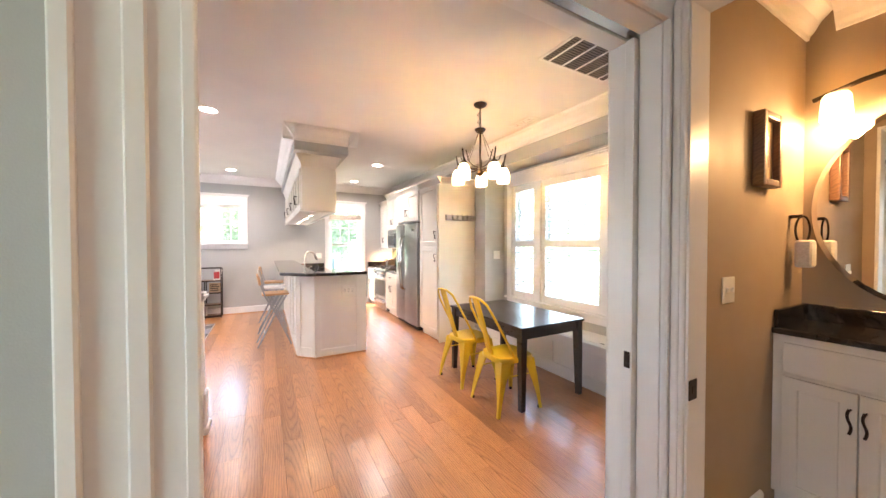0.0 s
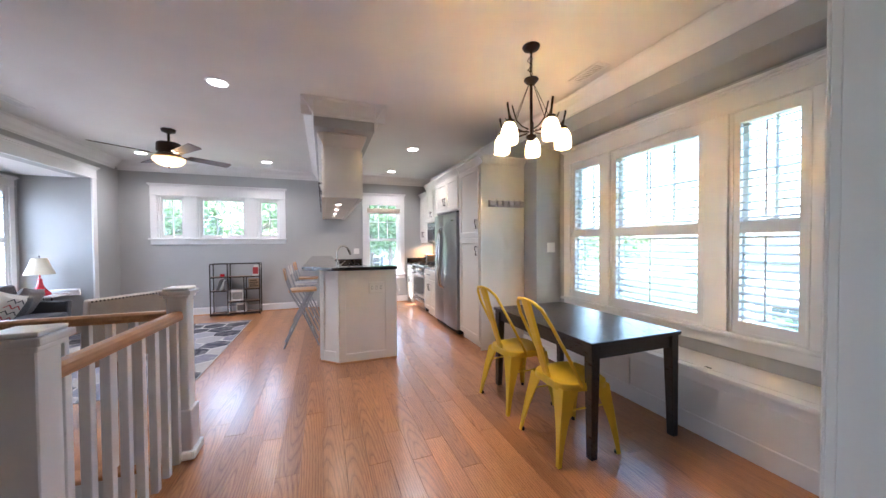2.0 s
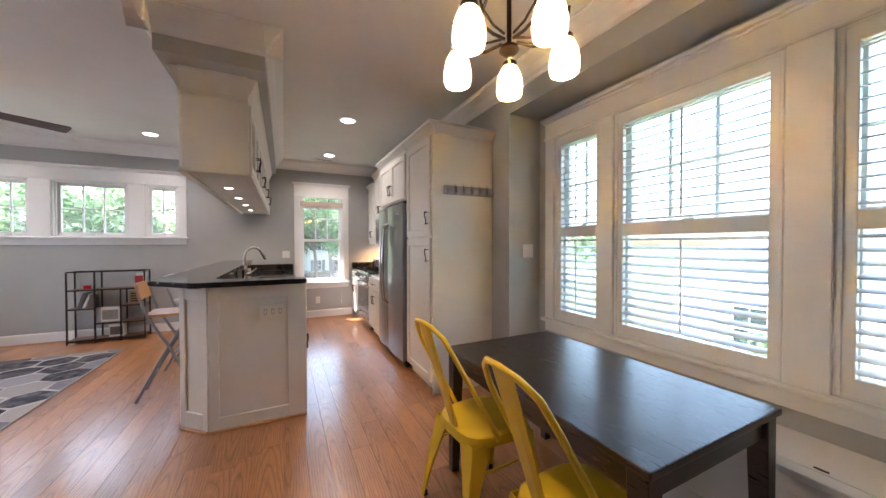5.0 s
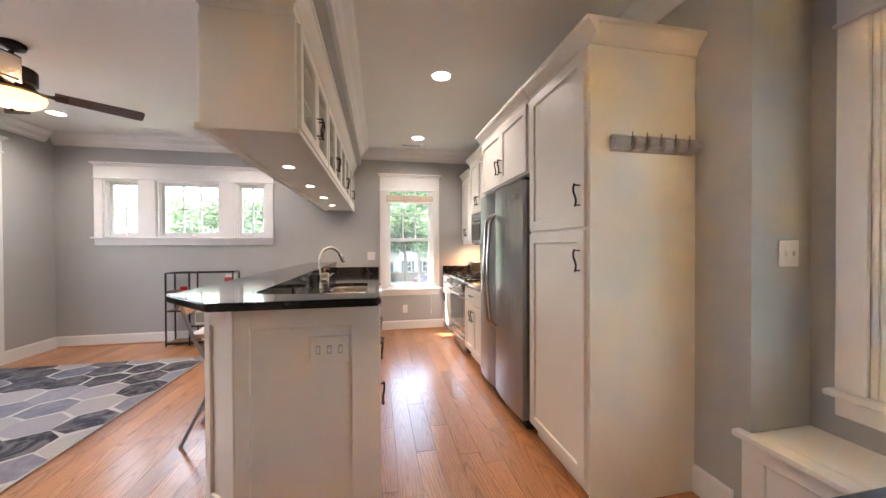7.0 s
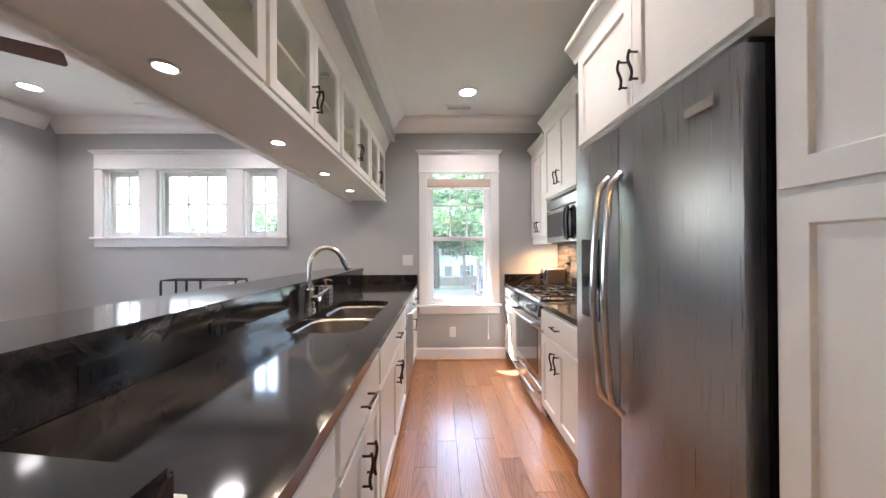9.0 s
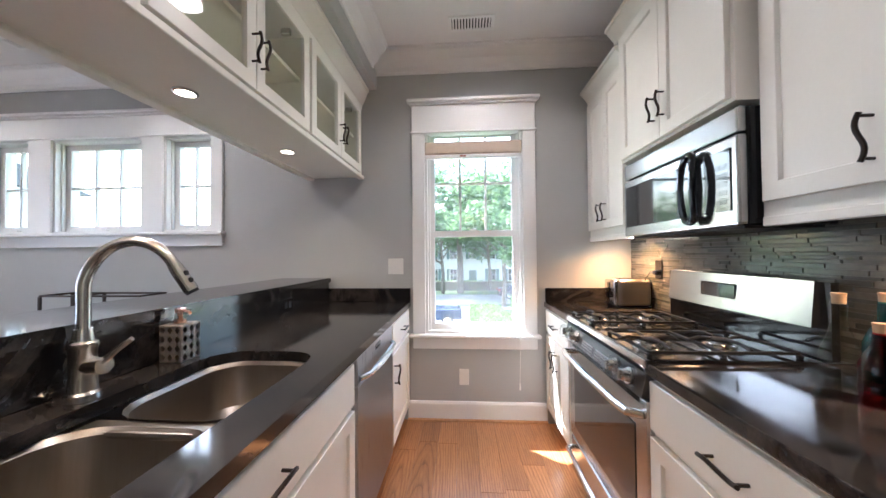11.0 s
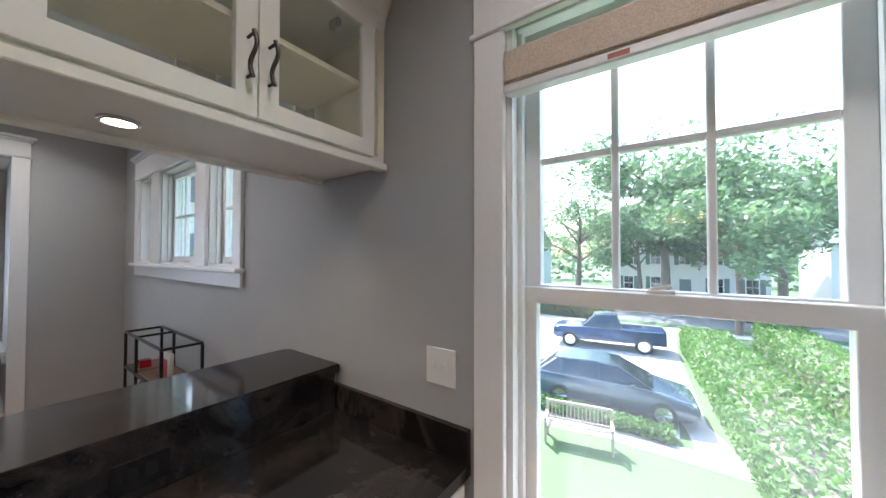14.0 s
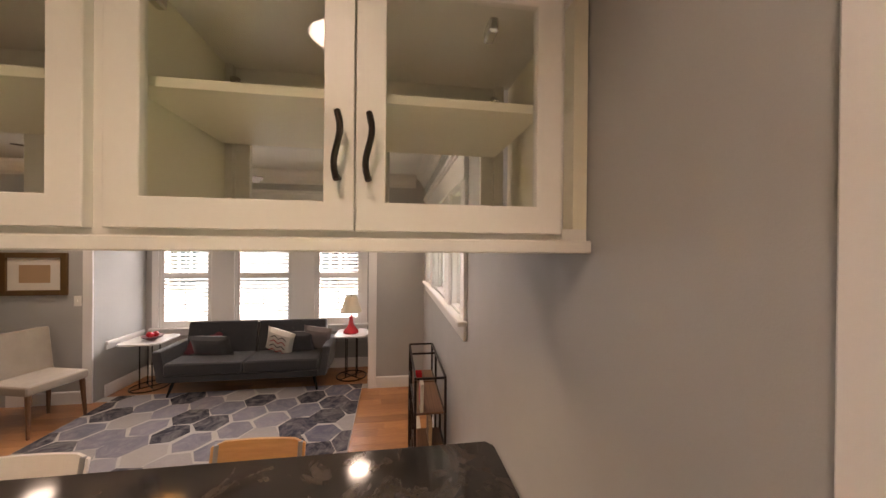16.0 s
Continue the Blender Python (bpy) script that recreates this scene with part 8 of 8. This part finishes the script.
def leaf_cloud(bm, centres, n, size, rg, squash=0.8):
    for _ in range(n):
        c, r = centres[rg.randrange(len(centres))]
        while True:
            d = Vector((rg.uniform(-1, 1), rg.uniform(-1, 1), rg.uniform(-1, 1)))
            if 0.25 < d.length < 1:
                break
        d *= r
        d.z *= squash
        p = c + d
        s = size * rg.uniform(0.6, 1.4)
        a = Vector((rg.uniform(-1, 1), rg.uniform(-1, 1), rg.uniform(-0.6, 0.6))).normalized()
        b = a.cross(Vector((rg.uniform(-1, 1), rg.uniform(-1, 1), rg.uniform(-1, 1)))).normalized()
        q = [bm.verts.new(p + a * s * u + b * s * v) for u, v in ((-1, 0), (-0.2, 0.5), (1, 0), (-0.2, -0.5))]
        bm.faces.new(q)


def tree(x, y, h, r, trunk, label, seed, leaves=2600, size=0.16):
    rg = random.Random(seed)
    t = thing("tree", x, y, GZ, label, "tree")
    bm = bmesh.new()
    top = Vector((x + rg.uniform(-0.4, 0.4), y + rg.uniform(-0.4, 0.4), GZ + h * 0.62))
    base = Vector((x, y, GZ))
    tube(bm, [base, base.lerp(top, 0.3) + Vector((0.1, 0.05, 0)), base.lerp(top, 0.65), top], trunk, 10, trunk * 0.4)
    centres = [(top + Vector((0, 0, h * 0.12)), r * 0.55)]
    for k in range(11):
        a = 2 * math.pi * k / 11 + rg.uniform(-0.3, 0.3)
        s = rg.uniform(0.42, 0.95)
        st = base.lerp(top, s)
        e = st + Vector((math.cos(a) * r * rg.uniform(0.55, 0.95), math.sin(a) * r * rg.uniform(0.55, 0.95), h * rg.uniform(0.08, 0.26)))
        tube(bm, [st, st.lerp(e, 0.5) + Vector((0, 0, 0.2)), e], trunk * 0.35, 6, trunk * 0.08)
        centres.append((e, r * rg.uniform(0.26, 0.42)))
        centres.append((st.lerp(e, 0.6) + Vector((0, 0, 0.4)), r * rg.uniform(0.2, 0.3)))
    part("trunk", bm, BARK, t, smooth=True)
    bm = bmesh.new()
    leaf_cloud(bm, centres, leaves, size, rg)
    me = part("crown", bm, LEAF, t, kind="stuff")
    return t


tree(1.4, 43.5, 19, 8.0, 0.45, "tall tree with a bare trunk by the street", 1, 6500, 0.27)
tree(-6.5, 44.0, 14, 5.2, 0.35, "broad green tree by the street", 2, 2600, 0.2)
tree(9.0, 43.5, 17, 7.5, 0.35, "broad green tree by the street", 4, 6000, 0.27)
tree(-3.0, 63, 20, 9.0, 0.45, "tall green tree behind the far house", 6, 3600, 0.34)
tree(-0.6, 43.0, 11, 4.6, 0.24, "low leafy green tree before the far house", 13, 4200, 0.22)
tree(5.0, 46.0, 12, 5.0, 0.26, "low leafy green tree before the far house", 14, 4200, 0.22)
tree(5.2, 33.5, 11, 4.2, 0.22, "leafy green tree between the street and the hedge", 11, 4200, 0.2)
tree(-12.5, 36.0, 13, 5.5, 0.3, "leafy green tree along the street", 12, 3600, 0.24)
tree(6.35, 3.25, 4.3, 1.25, 0.08, "small green tree near the dining window", 8, 2600, 0.075)
tree(-8.5, 9.5, 7, 2.6, 0.15, "green tree beside the house", 9, 2200, 0.13)


# far woods along the horizon
_rg = random.Random(21)
_c = [(Vector((-90 + 4.5 * k + _rg.uniform(-1.5, 1.5), 74 + _rg.uniform(-4, 6), GZ + _rg.uniform(2.5, 7.0))), _rg.uniform(3.5, 5.5)) for k in range(40)]
bm = bmesh.new()
leaf_cloud(bm, _c, 9000, 0.6, _rg, 1.0)
tagged(structure("far_woods", bm, LEAF, "distant green trees along the horizon", "trees"), "distant green trees along the horizon", "trees", kind="stuff")


def hedge(x0, y0, x1, y1, w, h, label, seed, n):
    rg = random.Random(seed)
    a, b = Vector((x0, y0, GZ)), Vector((x1, y1, GZ))
    d = (b - a).normalized()
    s = Vector((-d.y, d.x, 0))
    t = thing("hedge", *((a + b) / 2), label, "hedge")
    bm = bmesh.new()
    ln = (b - a).length
    m = Matrix(((d.x, s.x, 0, a.x), (d.y, s.y, 0, a.y), (0, 0, 1, GZ), (0, 0, 0, 1)))
    box(bm, 0.1, ln - 0.1, -w / 2 + 0.08, w / 2 - 0.08, 0.0, h - 0.1)
    bmesh.ops.transform(bm, matrix=m, verts=bm.verts[:])
    part("inner_growth", bm, BARK, t)
    bm = bmesh.new()
    for _ in range(n):
        u, v, z = rg.uniform(0, ln), rg.uniform(-w / 2, w / 2), rg.uniform(0.05, h)
        k = rg.randrange(3)
        if k == 0:
            v = math.copysign(w / 2, v) + rg.uniform(-0.09, 0.05)
        elif k == 1:
            z = h + rg.uniform(-0.12, 0.06)
        else:
            v = -w / 2 + rg.uniform(-0.05, 0.1) if rg.random() < 0.5 else w / 2 + rg.uniform(-0.1, 0.05)
        p = m @ Vector((u, v, z))
        sz = 0.075 * rg.uniform(0.6, 1.4)
        aa = Vector((rg.uniform(-1, 1), rg.uniform(-1, 1), rg.uniform(-1, 1))).normalized()
        bb = aa.cross(Vector((rg.uniform(-1, 1), rg.uniform(-1, 1), rg.uniform(-1, 1)))).normalized()
        bm.faces.new([bm.verts.new(p + aa * sz * i + bb * sz * j) for i, j in ((-1, 0), (-0.2, 0.55), (1, 0), (-0.2, -0.55))])
    part("leaves", bm, HEDGELEAF, t, kind="stuff")
    return t


hedge(4.45, 14.6, 3.15, 28.0, 1.8, 1.1, "clipped bright green hedge beside the parking", 21, 12000)
hedge(6.3, 16.0, 6.0, 29.0, 1.7, 1.5, "dense dark green shrubs behind the hedge", 25, 8000)
hedge(-2.6, 17.42, 2.0, 17.42, 0.42, 0.32, "low green hedge behind the bench", 22, 2600)
hedge(-20, 34.2, -1.5, 34.2, 1.0, 1.0, "long green hedge along the street", 23, 5000)
hedge(-18, 46.5, 22, 46.5, 1.2, 1.2, "dark green hedge before the far house", 24, 6000)


# garden bench
gb = thing("garden_bench", -0.02, 15.9, GZ, "weathered wooden slatted garden bench on the lawn", "bench")
mbn = Matrix.Translation((-0.02, 15.95, GZ)) @ Matrix.Rotation(radians(11), 4, 'Z')
for k in range(4):
    fpart("seat_slat", bm_box(-0.8, 0.8, -0.30 + 0.115 * k, -0.30 + 0.115 * k + 0.095, 0.42, 0.445, 0.004), mbn, WOODGREY, gb)
for k in range(17):
    fpart("back_slat", bm_box(-0.76 + 0.093 * k, -0.76 + 0.093 * k + 0.032, 0.175, 0.195, 0.46, 0.86), mbn, WOODGREY, gb)
fpart("top_rail", bm_box(-0.8, 0.8, 0.16, 0.21, 0.86, 0.94, 0.006), mbn, WOODGREY, gb)
fpart("bottom_rail", bm_box(-0.8, 0.8, 0.165, 0.205, 0.445, 0.50, 0.004), mbn, WOODGREY, gb)
for x in (-0.80, 0.74):
    for y in (-0.30, 0.155):
        fpart("leg", bm_box(x, x + 0.06, y, y + 0.06, 0, 0.62 if y < 0 else 0.90, 0.004), mbn, WOODGREY, gb)
    fpart("armrest", bm_box(x - 0.01, x + 0.07, -0.33, 0.20, 0.62, 0.65, 0.006), mbn, WOODGREY, gb)


CARGLASS = paint("dark car glass", (0.015, 0.02, 0.025), 0.06, 0.02, 50, 0.0, coat=0.6)
TYRE = paint("tyre rubber", (0.02, 0.02, 0.02), 0.85)


def vehicle(name, label, m, L, W, body_prof, glass_prof, roof_prof, wheels, rgb, wr=0.33, bed=None):
    """A car lofted from side outlines (x, z), with wheels, glass, lamps."""
    t = thing(name, *m.translation, label, "car" if name == "car" else name)
    paintm = paint(name + " body paint", rgb, 0.22, 0.03, 60, 0.0, 0.3, coat=0.7)
    def loft(prof, w0, w1, zsplit):
        bm = bmesh.new()
        n = len(prof)
        rows = []
        cz = sum(z for _, z in prof) / n
        for s in (-1, -0.97, -0.86, 0.86, 0.97, 1):
            k = {1: 0.90, 0.97: 0.965, 0.86: 1.0}[abs(s)]
            rows.append([bm.verts.new((x * (0.5 + 0.5 * k), s * (w0 + (w1 - w0) * max(0, min(1, (z - zsplit[0]) / (zsplit[1] - zsplit[0])))) / 2, cz + (z - cz) * k)) for x, z in prof])
        for q, w in zip(rows, rows[1:]):
            for k in range(n):
                bm.faces.new((q[k], q[(k + 1) % n], w[(k + 1) % n], w[k]))
        bm.faces.new(rows[0])
        bm.faces.new(rows[-1][::-1])
        return bm
    fpart("body", loft(body_prof, W, W * 0.96, (0.3, 1.0)), m, paintm, t, smooth=True)
    fpart("cabin_glass", loft(glass_prof, W * 0.95, W * 0.72, (0.9, 1.5)), m, CARGLASS, t, "dark tinted windows", True)
    fpart("roof", loft(roof_prof, W * 0.76, W * 0.70, (1.35, 1.55)), m, paintm, t, smooth=True)
    for gx in [g for g in (glass_prof[0][0] * 0.1, glass_prof[0][0] * 0.62)]:
        for s in (-1, 1):
            bm = bmesh.new()
            tube(bm, [(gx, s * W * 0.478, 0.92), (gx - 0.03, s * W * 0.37, 1.46)], 0.02, 6, 0.02)
            fpart("pillar", bm, m, paintm, t)
    for x in wheels:
        for s in (-1, 1):
            bm = bmesh.new()
            tube(bm, [(x, s * (W / 2 - 0.20), wr), (x, s * (W / 2 - 0.19), wr), (x, s * (W / 2 + 0.01), wr), (x, s * (W / 2 + 0.015), wr)], wr, 22)
            wh = fpart("wheel", bm, m, TYRE, t, "black tyre")
            bm = bmesh.new()
            tube(bm, [(x, s * (W / 2 + 0.012), wr), (x, s * (W / 2 + 0.022), wr)], wr * 0.66, 18)
            for k in range(5):
                a = 2 * math.pi * k / 5
                tube(bm, [(x, s * (W / 2 + 0.026), wr), (x + wr * 0.6 * math.cos(a), s * (W / 2 + 0.026), wr + wr * 0.6 * math.sin(a))], 0.03, 5)
            fpart("rim", bm, m, STEEL, wh, "silver wheel rim")
    for s in (-1, 1):
        fpart("headlight", bm_box(L / 2 - 0.42, L / 2 - 0.10, s * W * 0.40 - 0.12, s * W * 0.40 + 0.12, 0.62, 0.74, 0.04, 2), m, CHROME, t, "clear headlight")
        fpart("tail_light", bm_box(-L / 2 + 0.01, -L / 2 + 0.12, s * W * 0.40 - 0.10, s * W * 0.40 + 0.10, 0.72, 0.95, 0.03), m, REDGLAZE, t, "red tail light")
        fpart("mirror", bm_box(0.62, 0.74, s * (W / 2 + 0.08) - 0.08, s * (W / 2 + 0.08) + 0.08, 0.96, 1.07, 0.03, 2), m, paintm, t)
    return t


vehicle("car", "dark blue grey estate car parked in front", Matrix.Translation((0.25, 18.85, GZ + 0.014)) @ Matrix.Rotation(radians(6), 4, 'Z'), 4.55, 1.78,
        [(-2.25, 0.30), (2.05, 0.24), (2.25, 0.36), (2.27, 0.58), (2.10, 0.74), (1.15, 0.95), (0.9, 0.98), (-2.0, 1.02), (-2.26, 0.92), (-2.28, 0.55)],
        [(-2.12, 0.98), (1.20, 0.95), (0.30, 1.44), (-0.4, 1.50), (-1.5, 1.46)], [(0.34, 1.43), (-0.4, 1.51), (-1.55, 1.47), (-1.5, 1.44), (-0.4, 1.46), (0.3, 1.41)], (-1.35, 1.40), (0.045, 0.07, 0.10))
vehicle("pickup_truck", "dark blue pickup truck parked by the street", Matrix.Translation((-0.95, 26.3, GZ + 0.014)) @ Matrix.Rotation(radians(188), 4, 'Z'), 5.2, 1.85,
        [(-2.6, 0.45), (2.4, 0.40), (2.6, 0.55), (2.58, 0.90), (2.3, 1.04), (1.1, 1.10), (-0.7, 1.12), (-2.6, 1.10)],
        [(-0.75, 1.08), (1.15, 1.06), (0.55, 1.68), (-0.5, 1.72)], [(0.6, 1.66), (0.1, 1.74), (-0.5, 1.74), (-0.5, 1.68), (0.55, 1.63)], (-1.65, 1.70), (0.02, 0.035, 0.085), 0.38)
vehicle("car", "dark parked car along the street", Matrix.Translation((7.6, 39.6, GZ + 0.006)) @ Matrix.Rotation(radians(4), 4, 'Z'), 4.6, 1.8,
        [(-2.25, 0.30), (2.05, 0.24), (2.25, 0.36), (2.27, 0.58), (2.10, 0.74), (1.15, 0.95), (0.9, 0.98), (-2.0, 1.02), (-2.26, 0.92), (-2.28, 0.55)],
        [(-1.9, 0.98), (1.20, 0.95), (0.30, 1.40), (-0.4, 1.45), (-1.2, 1.40)], [(0.34, 1.39), (-0.4, 1.46), (-1.25, 1.41), (-1.2, 1.38), (-0.4, 1.41), (0.3, 1.37)], (-1.35, 1.40), (0.05, 0.02, 0.03))


def house(x0, x1, y0, y1, h, wallm, label, front, storeys=2, cols=5):
    """A house with siding boards, windows with shutters, and a pitched roof. front: the y (or x) sign of the face that is seen."""
    t = thing("house", (x0 + x1) / 2, (y0 + y1) / 2, GZ, label, "house")
    wl = part("wall", bm_box(x0, x1, y0, y1, GZ, GZ + h), wallm, t)
    bm = bmesh.new()
    ym = (y0 + y1) / 2
    rh = 2.6
    rows = [[bm.verts.new((x, y, z)) for y, z in ((y0 - 0.4, GZ + h - 0.1), (ym, GZ + h + rh), (y1 + 0.4, GZ + h - 0.1))] for x in (x0 - 0.3, x1 + 0.3)]
    for k in range(3):
        bm.faces.new((rows[0][k], rows[0][(k + 1) % 3], rows[1][(k + 1) % 3], rows[1][k]))
    bm.faces.new(rows[0])
    bm.faces.new(rows[1][::-1])
    part("roof", bm, ROOFM, t, "grey shingled roof")
    m = facing(0, -1, y0) if front == 'y' else facing(front, 0, x0 if front < 0 else x1)
    a0, a1 = (x0, x1) if front == 'y' else (y0, y1)
    for k in range(int(h / 0.22)):
        fpart("siding_board", bm_box(a0, a1, 0.0, 0.02, GZ + 0.22 * k, GZ + 0.22 * k + 0.19), m, wallm, wl)
    for s in range(storeys):
        for c in range(cols):
            u = a0 + (c + 0.5) * (a1 - a0) / cols
            w = GZ + 0.9 + s * 2.9
            if s == 0 and c == cols // 2:
                d = fpart("front_door", bm_box(u - 0.5, u + 0.5, 0.02, 0.08, GZ + 0.1, GZ + 2.3, 0.01), m, SHUT, t, "dark front door")
                continue
            wn = fpart("window", bm_box(u - 0.5, u + 0.5, 0.02, 0.07, w, w + 1.6, 0.005), m, TRIM, t)
            for i in (0, 1):
                for j in (0, 1):
                    fpart("pane", bm_box(u - 0.44 + 0.45 * i, u - 0.01 + 0.45 * i, 0.07, 0.075, w + 0.07 + 0.76 * j, w + 0.78 + 0.76 * j), m, CARGLASS, wn)
            for s2 in (-1, 1):
                fpart("shutter", bm_box(u + s2 * 0.73 - 0.2, u + s2 * 0.73 + 0.2, 0.02, 0.06, w, w + 1.6, 0.005), m, SHUT, t)
    return t


house(-3.5, 9.5, 50, 59, 6.8, SIDING, "white clapboard house across the street", 'y')
house(-30, -14, 51, 60, 6.2, SIDING2, "grey blue house across the street", 'y')
house(13.5, 26, 51, 60, 6.0, SIDING, "white house far along the street", 'y', 2, 4)
house(15.5, 25, -5, 9.5, 3.9, SIDING, "low pale neighbour house beyond the dining window", -1, 1, 3)
house(-19, -9.2, -2, 14, 6.4, SIDING, "pale neighbour house beside the bay", 1, 2, 3)
# outer roof, unseen, its overhang set to block sun, and lower storey of this house
structure("roof", bm_box(BAYX - 0.5, NOOKX + 0.6, -2.0, FRONT + 0.85, CEIL + 0.12, CEIL + 0.4), ROOFM, "unseen flat roof slab, overhang set to block sun", "roof")
structure("wall_lower_storey", bm_box(BAYX - 0.16, NOOKX + 0.16, FRONT - 0.02, FRONT + 0.16, GZ, -0.301), SIDING, "white siding of the storey below", "wall")

# ---- mosaic splashback ----
backing = tagged(part("wall_mosaic", bm_box(RIGHT - 0.0085, RIGHT - 0.0015, 5.90, FRONT - 0.001, CT + 0.001, 1.345), GROUT), "grey green glass mosaic splashback in thin strips", "splashback", kind="structure")
TL = [0.06, 0.10, 0.14, 0.19]
TH = [0.0125, 0.0185]


def strip_mesh(l, h):
    bm = bmesh.new()
    box(bm, -0.004, 0.004, -l / 2, l / 2, -h / 2, h / 2)
    for v in bm.verts:
        if v.co.x < 0:
            v.co.y *= 1 - 0.003 / l
            v.co.z *= 1 - 0.0024 / h
    me = bpy.data.meshes.new("tile")
    bm.to_mesh(me)
    bm.free()
    me.materials.append(TILE)
    return me


STRIPS = {(l, h): strip_mesh(l - 0.002, h - 0.002) for l in TL for h in TH}
trg = random.Random(3)
rest = bmesh.new()
count = 0
z = CT + 0.002
while z < 1.335:
    h = TH[trg.randrange(2)]
    y = FRONT - 0.002
    while y > 5.92:
        l = TL[trg.randrange(4)]
        if y - l < 5.90:
            break
        off = trg.uniform(-0.0015, 0.0015)
        if count < 300 and (y > 7.36 or z > 1.10):
            ob = new("tile", STRIPS[l, h])
            ob.location = (RIGHT - 0.0115 + off, y - l / 2, z + h / 2)
            ob.parent = backing
            count += 1
        else:
            box(rest, RIGHT - 0.0155 + off, RIGHT - 0.0075 + off, y - l + 0.001, y - 0.001, z + 0.001, z + h - 0.001)
        y -= l
    z += h
part("outer_tiles", rest, random_tone("glass mosaic strip field", [(0.11, 0.105, 0.085), (0.20, 0.19, 0.16), (0.06, 0.06, 0.052), (0.14, 0.15, 0.135), (0.24, 0.225, 0.19), (0.085, 0.09, 0.082)], 0.14, True, 90, 0.3, 0.1), backing, kind="stuff")
for y in (7.65, 6.2):
    ul = thing("undercabinet_light", 2.98, y, 1.338, "slim warm lamp under the wall cabinet", "lamp", group="lamps under the wall cabinets")
    part("housing", bm_box(2.90, 3.02, y - 0.15, y + 0.15, 1.325, 1.3375, 0.003), TRIM, ul)
    part("lens", bm_box(2.915, 3.005, y - 0.13, y + 0.13, 1.322, 1.3249), PUCKGLOW, ul, "warm lit lens")
    spot_lamp("undercabinet_lamp", 2.96, y, 1.318, 1.1 if y > 7 else 0.35, (1.0, 0.48, 0.14), 0.10, 150)

# ---- floor boards ----
floor = structure("floor", wall_mesh('y', -9, -8, 0, 0.001, 0, 0.001), SUBFLOOR, "varnished oak strip floor", "floor")
_bm = bmesh.new()
for a in ((BAYX, WX0, BACK1, FRONT), (WX0, WX1, WY1, FRONT), (WX1, RIGHT, BACK0, FRONT), (RIGHT, NOOKX, NOOK0, NOOK1), (WX0, WX1, BACK1 - 0.05, BACK1)):
    box(_bm, *a, -0.12, -0.019)
_bm.to_mesh(floor.data)
_bm.free()


def board_mesh(length, width):
    bm = bmesh.new()
    c = 0.0008
    lo = [(-width / 2, -length / 2), (width / 2, -length / 2), (width / 2, length / 2), (-width / 2, length / 2)]
    hi = [(x - math.copysign(c, x), y - math.copysign(c, y)) for x, y in lo]
    a = [bm.verts.new((x, y, -0.018)) for x, y in lo]
    b = [bm.verts.new((x, y, -0.0012)) for x, y in lo]
    d = [bm.verts.new((x, y, 0.0)) for x, y in hi]
    for q, w in ((a, b), (b, d)):
        for k in range(4):
            bm.faces.new((q[k], q[(k + 1) % 4], w[(k + 1) % 4], w[k]))
    bm.faces.new(d)
    me = bpy.data.meshes.new("floor_board")
    bm.to_mesh(me)
    bm.free()
    me.materials.append(FLOOR)
    return me


BW = 0.127
LENGTHS = [0.62, 0.83, 1.06, 1.28, 1.55]
BOARDS = [board_mesh(l - 0.0012, BW - 0.0005) for l in LENGTHS]
rng = random.Random(11)
rest = bmesh.new()
count = 0
x = BAYX + 0.5 * BW
while x < NOOKX:
    y0, y1 = BACK0 + 0.001, FRONT - 0.001
    if x < LEFT - 0.1:
        y0, y1 = BAY0, BAY1
    elif x < LEFT:
        y0, y1 = BAY0, BAY1
    if WX0 - 0.06 < x < WX1 + 0.02:
        y0 = WY1 + 0.02
    elif LEFT < x <= WX0 - 0.06 or x < DOOR_L or x > DOOR_R:
        y0 = max(y0, BACK1 + 0.001)
    if x > RIGHT:
        y0, y1 = NOOK0, NOOK1
    y = y0 - rng.uniform(0, 0.5)
    while y < y1 - 0.01:
        k = rng.randrange(len(LENGTHS))
        a, b = y, y + LENGTHS[k]
        y = b
        near = -0.4 < x < 2.7 and count < 300
        if near and a >= y0 and b <= y1:
            ob = new("floor_board", BOARDS[k])
            ob.location = (x, (a + b) / 2, rng.uniform(-0.0006, 0.0))
            ob.parent = floor
            count += 1
        else:
            a2, b2 = max(a, y0), min(b, y1)
            if b2 - a2 > 0.02:
                box(rest, x - BW / 2 + 0.0005, x + BW / 2 - 0.0005, a2 + 0.0006, b2 - 0.0006, -0.018, rng.uniform(-0.0006, 0.0))
    x += BW
part("outer_boards", rest, FLOOR, floor, kind="stuff")
